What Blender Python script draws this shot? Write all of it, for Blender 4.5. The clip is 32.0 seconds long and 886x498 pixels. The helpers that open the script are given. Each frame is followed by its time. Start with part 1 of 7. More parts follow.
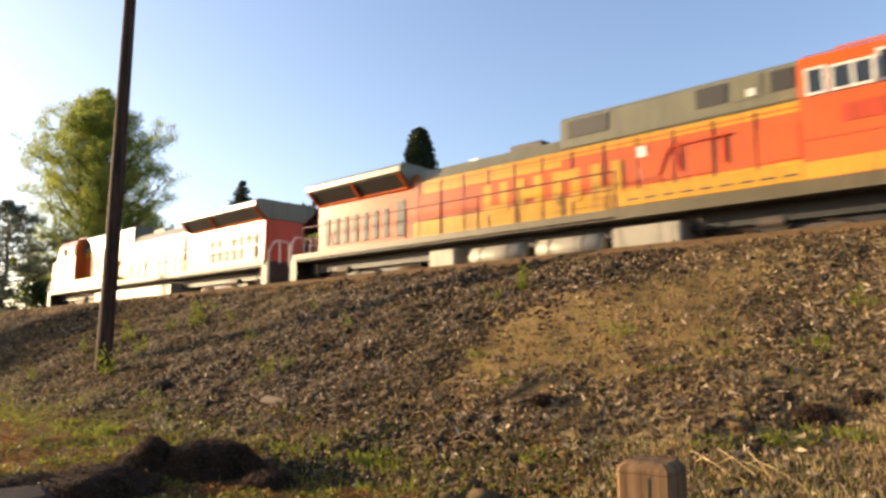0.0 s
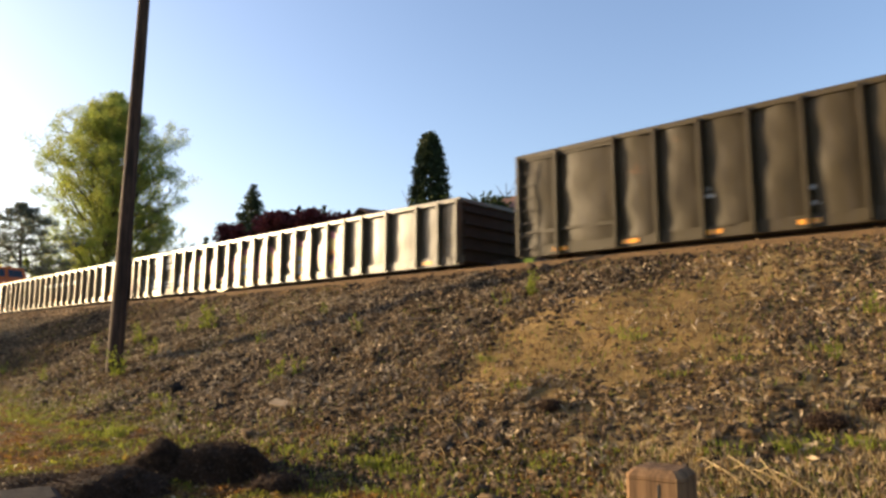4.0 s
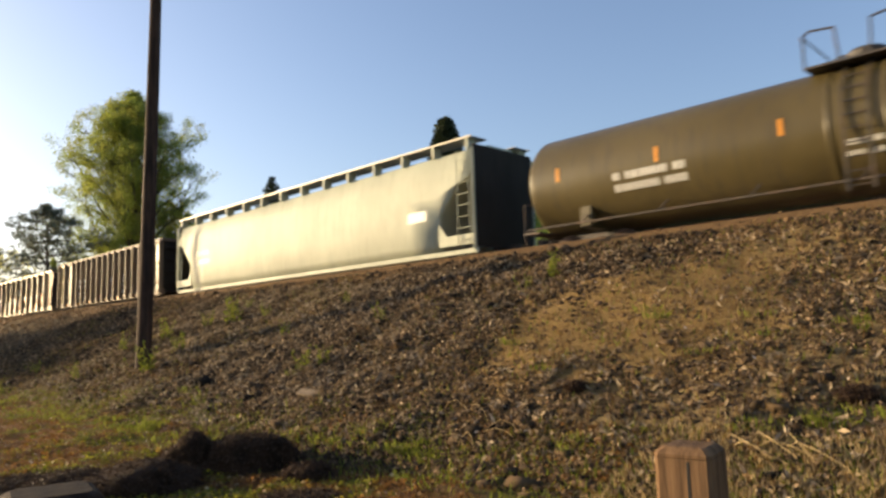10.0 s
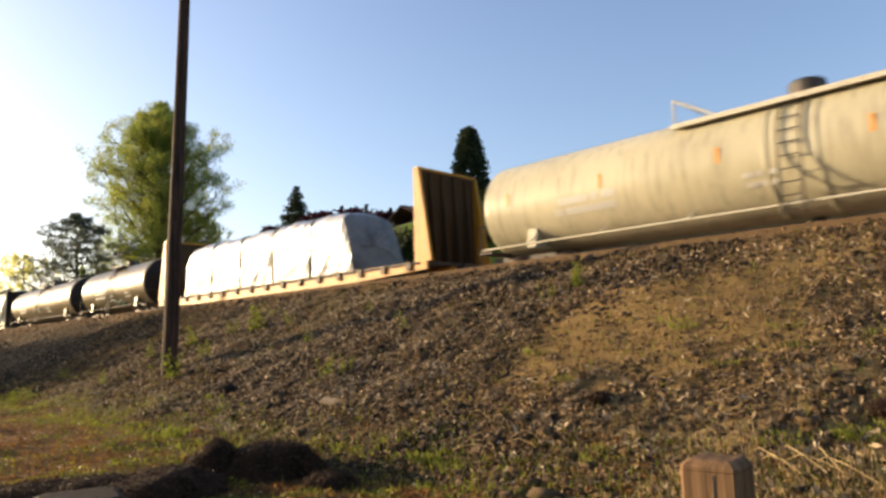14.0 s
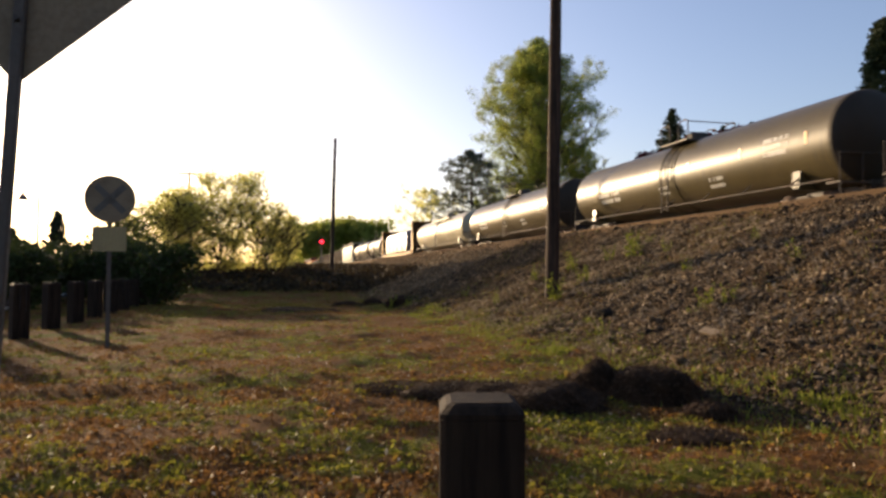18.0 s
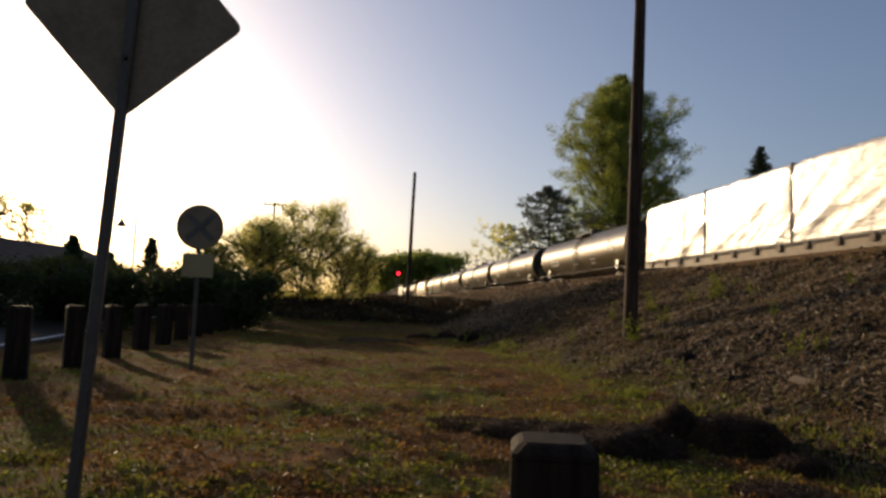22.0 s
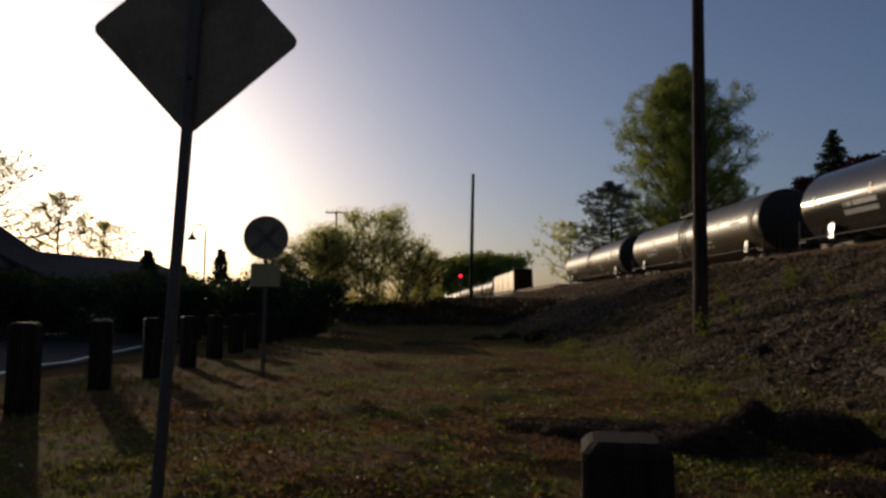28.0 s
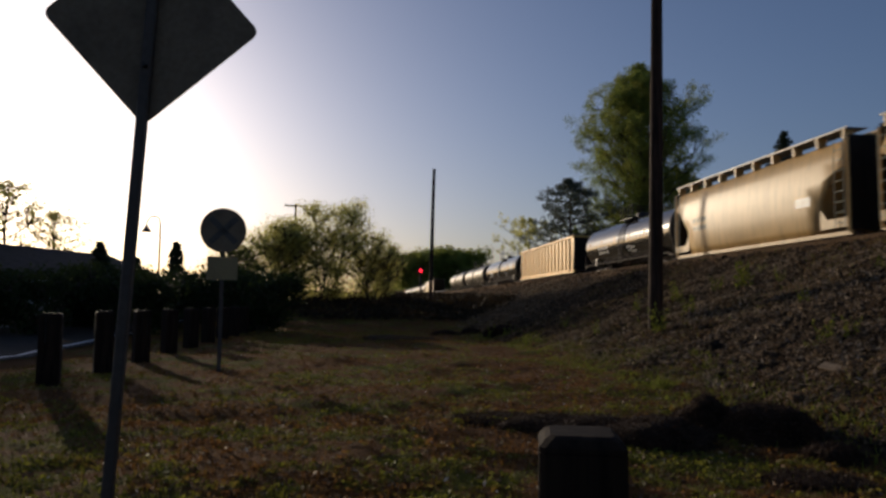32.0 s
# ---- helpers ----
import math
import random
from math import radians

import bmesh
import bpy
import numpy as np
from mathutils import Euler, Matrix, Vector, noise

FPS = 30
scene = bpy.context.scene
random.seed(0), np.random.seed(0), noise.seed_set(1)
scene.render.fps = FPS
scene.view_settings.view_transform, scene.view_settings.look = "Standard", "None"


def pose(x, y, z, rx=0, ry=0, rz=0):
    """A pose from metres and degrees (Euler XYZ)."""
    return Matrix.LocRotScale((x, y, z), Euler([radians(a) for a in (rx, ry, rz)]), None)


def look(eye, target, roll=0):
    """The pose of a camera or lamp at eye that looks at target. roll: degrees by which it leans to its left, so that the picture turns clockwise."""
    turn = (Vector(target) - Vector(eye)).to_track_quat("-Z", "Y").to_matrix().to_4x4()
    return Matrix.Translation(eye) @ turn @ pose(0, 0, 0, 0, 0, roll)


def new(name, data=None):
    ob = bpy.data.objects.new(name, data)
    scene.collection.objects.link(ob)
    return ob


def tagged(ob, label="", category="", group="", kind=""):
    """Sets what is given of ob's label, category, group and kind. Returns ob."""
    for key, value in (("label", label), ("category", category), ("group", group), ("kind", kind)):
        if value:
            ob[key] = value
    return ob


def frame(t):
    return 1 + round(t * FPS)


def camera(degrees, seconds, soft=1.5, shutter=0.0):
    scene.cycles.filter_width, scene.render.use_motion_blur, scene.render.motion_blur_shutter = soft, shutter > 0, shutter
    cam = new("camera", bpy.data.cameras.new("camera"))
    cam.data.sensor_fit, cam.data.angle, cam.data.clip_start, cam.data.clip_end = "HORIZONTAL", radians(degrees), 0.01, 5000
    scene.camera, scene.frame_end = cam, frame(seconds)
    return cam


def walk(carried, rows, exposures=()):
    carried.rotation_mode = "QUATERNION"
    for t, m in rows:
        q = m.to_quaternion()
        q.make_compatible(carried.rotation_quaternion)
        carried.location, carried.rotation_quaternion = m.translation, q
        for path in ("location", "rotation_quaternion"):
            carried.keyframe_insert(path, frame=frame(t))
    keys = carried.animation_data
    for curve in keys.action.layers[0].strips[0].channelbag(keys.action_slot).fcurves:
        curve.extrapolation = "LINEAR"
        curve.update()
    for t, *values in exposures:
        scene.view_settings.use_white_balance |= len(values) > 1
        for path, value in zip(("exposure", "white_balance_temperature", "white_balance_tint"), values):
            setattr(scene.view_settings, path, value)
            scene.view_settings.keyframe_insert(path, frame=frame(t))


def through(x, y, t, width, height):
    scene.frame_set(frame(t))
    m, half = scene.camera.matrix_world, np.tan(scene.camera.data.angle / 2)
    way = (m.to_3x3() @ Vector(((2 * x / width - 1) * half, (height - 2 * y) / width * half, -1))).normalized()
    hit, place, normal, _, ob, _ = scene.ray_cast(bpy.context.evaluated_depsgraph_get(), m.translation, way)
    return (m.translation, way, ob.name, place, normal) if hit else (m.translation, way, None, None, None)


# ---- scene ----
# x: away from the railway's near side, y: along the track, z: up; the ground by the camera is z = 0
EYE_Z = 1.4
TURN = -46.7
cam = camera(64.0, 32.0, soft=2.8, shutter=0.28)
# seconds, yaw, pitch, roll
PATH = [
    (0.0, -1.24, 7.61, 0.32), (0.5, -2.18, 7.52, 1.48), (1.0, -1.67, 7.68, 0.68), (1.5, -1.68, 7.74, 0.61), (2.0, -1.73, 7.86, 0.63),
    (2.5, -1.44, 7.96, 0.45), (4.5, -0.42, 7.93, -0.13), (5.0, -1.01, 7.95, -0.33), (5.5, -1.77, 8.02, -0.17), (6.0, -2.10, 8.01, -0.45),
    (6.5, -2.26, 7.94, -0.25), (7.0, -2.55, 7.86, -0.54), (7.5, -2.82, 7.87, -0.28), (8.0, -2.98, 7.86, -0.20), (8.5, -1.99, 7.96, 0.12),
    (9.0, -0.65, 8.03, -0.56), (9.5, 0.94, 7.98, 1.62), (10.0, 1.37, 6.81, 1.84), (10.5, 1.77, 6.65, 1.22), (11.0, 4.53, 6.73, 1.55),
    (11.5, 6.04, 6.98, 1.00), (12.0, 6.61, 7.15, 0.90), (12.5, 6.38, 7.24, 0.77), (13.0, 5.05, 7.44, 0.80), (13.5, 3.80, 7.44, 1.13),
    (14.0, 3.19, 7.61, 1.45), (14.5, 2.70, 7.98, 1.13), (16.5, 22.39, 9.30, 0.19), (17.0, 25.45, 6.21, 0.47), (17.5, 28.75, 3.66, 0.25),
    (18.0, 32.81, 2.06, -0.19), (18.5, 35.49, 1.25, -1.10), (19.0, 38.43, 2.22, -1.02), (19.5, 39.76, 4.33, -1.53), (20.0, 40.52, 4.63, -0.94),
    (20.5, 40.60, 4.70, -1.27), (21.0, 40.13, 4.71, -1.95), (21.5, 39.75, 4.65, -2.18), (22.0, 38.84, 4.73, -2.14), (22.5, 37.75, 4.87, -1.91),
    (23.0, 35.45, 5.10, -1.43), (23.5, 32.60, 6.23, -1.36), (24.0, 30.80, 6.78, -0.74), (24.5, 29.12, 6.59, 0.14), (26.5, 35.45, 5.00, -0.97),
    (27.0, 39.18, 4.53, -1.16), (27.5, 41.62, 4.58, -0.73), (28.0, 43.96, 4.76, -0.27), (28.5, 47.01, 5.83, -0.24), (29.0, 50.53, 5.94, -1.88),
    (29.5, 50.92, 5.88, -2.25), (30.0, 49.17, 5.98, -1.83), (30.5, 46.51, 5.56, -1.53), (31.0, 43.89, 5.00, -1.35), (31.5, 41.95, 4.57, -0.84),
    (32.0, 40.71, 4.37, -0.57),
]
walk(cam, [(t, pose(0, 0, EYE_Z, 90 + p, r, y + TURN)) for t, y, p, r in PATH],
     exposures=[(0.0, 1.23, 6700, 20), (4.5, 1.17, 6600, 19), (6.0, 1.22, 6600, 19), (8.0, 1.24, 6600, 19), (9.0, 1.03, 6600, 19), (10.0, 0.84, 6600, 18), (11.5, 1.17, 6600, 19), (13.2, 1.20, 6600, 19), (14.5, 0.82, 6600, 19), (16.5, 0.60, 6670, 21), (18.0, 0.57, 6520, 24), (19.0, 0.55, 6470, 24),
                (20.0, -0.10, 6320, 23), (22.0, -0.35, 6470, 22), (23.0, -0.50, 5770, 21), (24.5, -0.50, 5570, 20), (26.5, 0.00, 5970, 22), (27.3, -0.60, 5940, 22), (28.3, -1.65, 5640, 22),
                (29.0, -2.35, 5440, 23), (30.3, -2.65, 5440, 23), (31.2, -2.25, 5440, 22), (32.0, -1.25, 5540, 22)])

# ---- light ----
SUN_SIDE, SUN_UP = 26.7, 11.5
world = bpy.data.worlds.new("world")
scene.world = world
world.use_nodes = True
wn = world.node_tree.nodes
sky = wn.new("ShaderNodeTexSky")
sky.sky_type, sky.sun_disc = "NISHITA", False
sky.sun_elevation, sky.sun_rotation = radians(SUN_UP), radians(-SUN_SIDE)
sky.air_density, sky.dust_density, sky.ozone_density, sky.altitude = 1.0, 2.1, 2.0, 50
world.node_tree.links.new(sky.outputs[0], wn["Background"].inputs[0])
wn["Background"].inputs[1].default_value = 0.15
sun = new("sun", bpy.data.lights.new("sun", "SUN"))
sun.data.energy, sun.data.angle, sun.data.color = 5.0, radians(0.6), (1.0, 0.80, 0.455)
sun_way = Vector((-math.sin(radians(SUN_SIDE)) * math.cos(radians(SUN_UP)), math.cos(radians(SUN_SIDE)) * math.cos(radians(SUN_UP)), math.sin(radians(SUN_UP))))
sun.matrix_world = look(sun_way * 60, (0, 0, 0))


# ---- materials ----
def nodes_of(name):
    m = bpy.data.materials.new(name)
    m.use_nodes = True
    return m, m.node_tree.nodes, m.node_tree.links, m.node_tree.nodes["Principled BSDF"]


def noise_node(n, l, vec, scale, detail=6, rough=0.6):
    t = n.new("ShaderNodeTexNoise")
    t.inputs["Scale"].default_value, t.inputs["Detail"].default_value, t.inputs["Roughness"].default_value = scale, detail, rough
    l.new(vec, t.inputs["Vector"])
    return t.outputs["Fac"]


def ramp(n, l, fac, lo, hi, a=0.0, b=1.0):
    r = n.new("ShaderNodeMapRange")
    r.clamp = True
    r.interpolation_type = "SMOOTHSTEP"
    for k, v in zip(("From Min", "From Max", "To Min", "To Max"), (lo, hi, a, b)):
        r.inputs[k].default_value = v
    l.new(fac, r.inputs["Value"])
    return r.outputs["Result"]


def blend(n, l, fac, a, b, kind="MIX"):
    m = n.new("ShaderNodeMix")
    m.data_type, m.blend_type = "RGBA", kind
    for sock, v in ((m.inputs["Factor"], fac), (m.inputs["A"], a), (m.inputs["B"], b)):
        if isinstance(v, (tuple, list)):
            sock.default_value = (*v, 1)
        elif isinstance(v, (int, float)):
            sock.default_value = v
        else:
            l.new(v, sock)
    return m.outputs["Result"]


def calc(n, l, op, a, b=0.0):
    m = n.new("ShaderNodeMath")
    m.operation = op
    for i, v in enumerate((a, b)):
        if isinstance(v, (int, float)):
            m.inputs[i].default_value = v
        else:
            l.new(v, m.inputs[i])
    return m.outputs[0]


def bump(n, l, bsdf, height, strength, dist):
    b = n.new("ShaderNodeBump")
    b.inputs["Strength"].default_value, b.inputs["Distance"].default_value = strength, dist
    l.new(height, b.inputs["Height"])
    l.new(b.outputs[0], bsdf.inputs["Normal"])


def surface(name, base, dark=None, rough=0.6, metal=0.0, scale=3.0, grain=40.0, amount=0.5, relief=0.3, dist=0.01, coat=0.0, stretch=(1, 1, 1), vary=0.0):
    """A plain surface with stains at one scale and grain at another."""
    m, n, l, bsdf = nodes_of(name)
    dark = dark or tuple(c * 0.55 for c in base)
    co = n.new("ShaderNodeTexCoord").outputs["Object"]
    mp = n.new("ShaderNodeMapping")
    mp.inputs["Scale"].default_value = stretch
    l.new(co, mp.inputs["Vector"])
    co = mp.outputs[0]
    big, fine = noise_node(n, l, co, scale), noise_node(n, l, co, grain, 4)
    col = blend(n, l, ramp(n, l, big, 0.62 - 0.3 * amount, 0.85 - 0.2 * amount), base, dark)
    col = blend(n, l, ramp(n, l, fine, 0.35, 0.75, 0.0, 0.5 * amount + 0.1), col, tuple(c * 0.6 for c in base))
    if vary:
        oi = n.new("ShaderNodeObjectInfo")
        col = blend(n, l, ramp(n, l, oi.outputs["Random"], 0, 1, 0, vary), col, dark)
    l.new(col, bsdf.inputs["Base Color"])
    l.new(ramp(n, l, fine, 0.2, 0.8, max(rough - 0.12, 0.05), min(rough + 0.12, 1)), bsdf.inputs["Roughness"])
    bsdf.inputs["Metallic"].default_value = metal
    bsdf.inputs["Coat Weight"].default_value = coat
    bump(n, l, bsdf, fine, relief, dist)
    return m


def rusty(name, base, rust=0.35, rough=0.42, grime=0.4, dist=0.012, gloss=0.5):
    """Old paint on a rail car: rust blotches, rain streaks, road dirt."""
    m, n, l, bsdf = nodes_of(name)
    co = n.new("ShaderNodeTexCoord").outputs["Object"]
    mp = n.new("ShaderNodeMapping")
    mp.inputs["Scale"].default_value = (1.0, 2.2, 0.22)
    l.new(co, mp.inputs["Vector"])
    run, blot, fine, wide = noise_node(n, l, mp.outputs[0], 2.6, 5, 0.65), noise_node(n, l, co, 1.6, 8, 0.7), noise_node(n, l, co, 22, 5, 0.7), noise_node(n, l, co, 0.35, 3)
    col = blend(n, l, ramp(n, l, wide, 0.35, 0.65, 0, 0.55), base, tuple(min(1, c * 1.35 + 0.01) for c in base))
    col = blend(n, l, ramp(n, l, run, 0.45, 0.72, 0, grime), col, (0.045, 0.036, 0.028))
    spot = ramp(n, l, calc(n, l, "ADD", calc(n, l, "MULTIPLY", blot, 0.7), calc(n, l, "MULTIPLY", fine, 0.3)), 0.66 - 0.24 * rust, 0.74 - 0.2 * rust, 0, min(0.95, rust * 1.6))
    col = blend(n, l, spot, col, blend(n, l, fine, (0.13, 0.042, 0.016), (0.24, 0.10, 0.045)))
    l.new(col, bsdf.inputs["Base Color"])
    l.new(ramp(n, l, spot, 0, 1, rough, 0.85), bsdf.inputs["Roughness"])
    bump(n, l, bsdf, calc(n, l, "ADD", fine, calc(n, l, "MULTIPLY", blot, 2.0)), 0.25, dist)
    bsdf.inputs["Specular IOR Level"].default_value = gloss
    return m


def leafy(name, a, b, through=0.4):
    m, n, l, bsdf = nodes_of(name)
    g = n.new("ShaderNodeNewGeometry")
    col = blend(n, l, g.outputs["Random Per Island"], a, b)
    l.new(col, bsdf.inputs["Base Color"])
    bsdf.inputs["Roughness"].default_value = 0.7
    bsdf.inputs["Specular IOR Level"].default_value = 0.15
    tr = n.new("ShaderNodeBsdfTranslucent")
    l.new(blend(n, l, 0.5, col, tuple(min(1, 1.6 * c) for c in b)), tr.inputs["Color"])
    mx = n.new("ShaderNodeMixShader")
    mx.inputs[0].default_value = through
    l.new(bsdf.outputs[0], mx.inputs[1])
    l.new(tr.outputs[0], mx.inputs[2])
    l.new(mx.outputs[0], n["Material Output"].inputs["Surface"])
    return m


def glowing(name, color, strength):
    m, n, l, bsdf = nodes_of(name)
    bsdf.inputs["Base Color"].default_value = (*color, 1)
    bsdf.inputs["Emission Color"].default_value = (*color, 1)
    bsdf.inputs["Emission Strength"].default_value = strength
    return m


def ground_material():
    """Trodden grass on the flat, dark stones and bare earth on the bank."""
    m, n, l, bsdf = nodes_of("earth_and_grass")
    pos = n.new("ShaderNodeNewGeometry").outputs["Position"]
    sep = n.new("ShaderNodeSeparateXYZ")
    l.new(pos, sep.inputs[0])
    x, y = sep.outputs[0], sep.outputs[1]
    n0 = noise_node(n, l, pos, 0.5, 4)
    n1, n2, n3, n4 = noise_node(n, l, pos, 0.35, 5), noise_node(n, l, pos, 2.2, 6, 0.65), noise_node(n, l, pos, 14, 6, 0.7), noise_node(n, l, pos, 60, 4, 0.7)
    dry = blend(n, l, n3, (0.050, 0.022, 0.008), (0.29, 0.125, 0.032))
    green = blend(n, l, n3, (0.030, 0.040, 0.004), (0.22, 0.20, 0.020))
    flat = blend(n, l, ramp(n, l, calc(n, l, "ADD", calc(n, l, "MULTIPLY", n2, 0.5), calc(n, l, "MULTIPLY", n0, 0.5)), 0.49, 0.58), dry, green)
    flat = blend(n, l, ramp(n, l, n1, 0.45, 0.68, 0, 0.75), flat, blend(n, l, n3, (0.045, 0.021, 0.009), (0.17, 0.08, 0.026)))
    gravel = blend(n, l, n3, (0.008, 0.006, 0.004), (0.048, 0.034, 0.020))
    gravel = blend(n, l, ramp(n, l, n2, 0.46, 0.68, 0, 0.7), gravel, (0.105, 0.062, 0.026))
    soil = blend(n, l, n3, (0.13, 0.083, 0.030), (0.40, 0.255, 0.095))
    soil = blend(n, l, ramp(n, l, n2, 0.48, 0.72, 0, 0.75), soil, blend(n, l, n3, (0.075, 0.055, 0.022), (0.24, 0.17, 0.068)))
    far = calc(n, l, "ADD", y, calc(n, l, "MULTIPLY", n2, 4.0))
    gravel = blend(n, l, ramp(n, l, far, 11.5, 16.0, 0, 0.8), gravel, blend(n, l, n3, (0.055, 0.036, 0.016), (0.16, 0.105, 0.045)))
    mixed = blend(n, l, ramp(n, l, n2, 0.42, 0.6), blend(n, l, n3, (0.18, 0.125, 0.052), (0.48, 0.34, 0.15)), blend(n, l, n3, (0.085, 0.062, 0.029), (0.29, 0.205, 0.095)))
    # the bare patch on the bank, thinning out round its middle
    u, v = calc(n, l, "MULTIPLY", calc(n, l, "SUBTRACT", x, 9.0), 0.42), calc(n, l, "MULTIPLY", calc(n, l, "SUBTRACT", y, 5.3), 0.46)
    away = calc(n, l, "ADD", calc(n, l, "ADD", calc(n, l, "MULTIPLY", u, u), calc(n, l, "MULTIPLY", v, v)), calc(n, l, "MULTIPLY", calc(n, l, "SUBTRACT", calc(n, l, "ADD", n2, n1), 1.0), 3.2))
    edge = calc(n, l, "ADD", y, calc(n, l, "MULTIPLY", n2, 3.0))
    bank = blend(n, l, ramp(n, l, edge, 5.2, 7.4), mixed, gravel)
    bank = blend(n, l, ramp(n, l, away, 1.8, 0.5), bank, soil)
    lift = calc(n, l, "ADD", calc(n, l, "ADD", x, calc(n, l, "MULTIPLY", n2, 1.2)), ramp(n, l, y, 9.5, 6.5, 0, 0.7))
    col = blend(n, l, ramp(n, l, lift, 5.4, 6.5), flat, bank)
    bed = blend(n, l, n3, (0.12, 0.068, 0.028), (0.24, 0.145, 0.063))
    col = blend(n, l, ramp(n, l, calc(n, l, "ADD", x, calc(n, l, "MULTIPLY", n2, 0.4)), 11.75, 12.05), col, bed)
    lawn = blend(n, l, n2, (0.08, 0.13, 0.012), (0.15, 0.21, 0.03))
    col = blend(n, l, ramp(n, l, x, 20.6, 21.4), col, lawn)
    col = blend(n, l, ramp(n, l, n4, 0.3, 0.75, 0, 0.35), col, (0.03, 0.024, 0.018))
    l.new(col, bsdf.inputs["Base Color"])
    bsdf.inputs["Roughness"].default_value = 1.0
    bsdf.inputs["Specular IOR Level"].default_value = 0.1
    bump(n, l, bsdf, calc(n, l, "ADD", n3, calc(n, l, "MULTIPLY", n4, 0.5)), 0.9, 0.06)
    return m


def stone_material(name, low, high):
    m, n, l, bsdf = nodes_of(name)
    g = n.new("ShaderNodeNewGeometry")
    co = g.outputs["Position"]
    f = noise_node(n, l, co, 30, 4)
    r = g.outputs["Random Per Island"]
    col = blend(n, l, r, low, high)
    col = blend(n, l, ramp(n, l, f, 0.4, 0.7, 0, 0.5), col, (0.06, 0.048, 0.036))
    l.new(col, bsdf.inputs["Base Color"])
    bsdf.inputs["Roughness"].default_value = 0.9
    bsdf.inputs["Specular IOR Level"].default_value = 0.1
    bump(n, l, bsdf, f, 0.5, 0.01)
    return m


def wrap_material():
    m, n, l, bsdf = nodes_of("white_plastic_wrap")
    co = n.new("ShaderNodeTexCoord").outputs["Object"]
    mp = n.new("ShaderNodeMapping")
    mp.inputs["Scale"].default_value, mp.inputs["Rotation"].default_value = (1, 0.5, 1.6), (0.6, 0, 0)
    l.new(co, mp.inputs["Vector"])
    a, b = noise_node(n, l, mp.outputs[0], 1.6, 4, 0.55), noise_node(n, l, co, 9, 5)
    l.new(blend(n, l, ramp(n, l, a, 0.4, 0.75, 0, 0.6), (0.42, 0.41, 0.385), (0.21, 0.20, 0.185)), bsdf.inputs["Base Color"])
    bsdf.inputs["Roughness"].default_value = 0.3
    bsdf.inputs["Coat Weight"].default_value, bsdf.inputs["Coat Roughness"].default_value = 1.0, 0.16
    wv = n.new("ShaderNodeTexWave")
    wv.wave_profile = "SAW"
    wv.inputs["Scale"].default_value, wv.inputs["Distortion"].default_value, wv.inputs["Detail"].default_value, wv.inputs["Detail Scale"].default_value = 1.5, 5.0, 3.0, 1.0
    mw = n.new("ShaderNodeMapping")
    mw.inputs["Rotation"].default_value, mw.inputs["Scale"].default_value = (0.75, 0, 0), (1, 1.0, 0.6)
    l.new(co, mw.inputs["Vector"])
    l.new(mw.outputs[0], wv.inputs["Vector"])
    bump(n, l, bsdf, calc(n, l, "ADD", calc(n, l, "MULTIPLY", a, 2.0), calc(n, l, "ADD", calc(n, l, "MULTIPLY", b, 0.4), calc(n, l, "MULTIPLY", wv.outputs["Fac"], 0.8))), 0.8, 0.05)
    return m


def wood_material(name, a, b, ring=12.0, along=(1, 1, 0.06), rough=0.8):
    m, n, l, bsdf = nodes_of(name)
    co = n.new("ShaderNodeTexCoord").outputs["Object"]
    mp = n.new("ShaderNodeMapping")
    mp.inputs["Scale"].default_value = along
    l.new(co, mp.inputs["Vector"])
    g, w = noise_node(n, l, mp.outputs[0], ring, 7, 0.7), noise_node(n, l, co, 1.2, 4)
    col = blend(n, l, ramp(n, l, g, 0.3, 0.7), a, b)
    col = blend(n, l, ramp(n, l, w, 0.4, 0.7, 0, 0.5), col, tuple(0.5 * c for c in a))
    l.new(col, bsdf.inputs["Base Color"])
    bsdf.inputs["Roughness"].default_value = rough
    bump(n, l, bsdf, g, 0.6, 0.01)
    return m


M = {}
M["ground"] = ground_material()
def turf_material():
    """Blades that follow the green and dry patches of the ground."""
    m, n, l, bsdf = nodes_of("mixed_turf_blades")
    g = n.new("ShaderNodeNewGeometry")
    n0, n2 = noise_node(n, l, g.outputs["Position"], 0.5, 4), noise_node(n, l, g.outputs["Position"], 2.2, 6, 0.65)
    mask = ramp(n, l, calc(n, l, "ADD", calc(n, l, "MULTIPLY", n2, 0.5), calc(n, l, "MULTIPLY", n0, 0.5)), 0.46, 0.54)
    r = g.outputs["Random Per Island"]
    col = blend(n, l, mask, blend(n, l, r, (0.072, 0.034, 0.011), (0.25, 0.125, 0.034)), blend(n, l, r, (0.066, 0.078, 0.008), (0.23, 0.225, 0.028)))
    l.new(col, bsdf.inputs["Base Color"])
    bsdf.inputs["Roughness"].default_value = 0.6
    bsdf.inputs["Specular IOR Level"].default_value = 0.25
    tr = n.new("ShaderNodeBsdfTranslucent")
    l.new(col, tr.inputs["Color"])
    mx = n.new("ShaderNodeMixShader")
    mx.inputs[0].default_value = 0.5
    l.new(bsdf.outputs[0], mx.inputs[1])
    l.new(tr.outputs[0], mx.inputs[2])
    l.new(mx.outputs[0], n["Material Output"].inputs["Surface"])
    return m


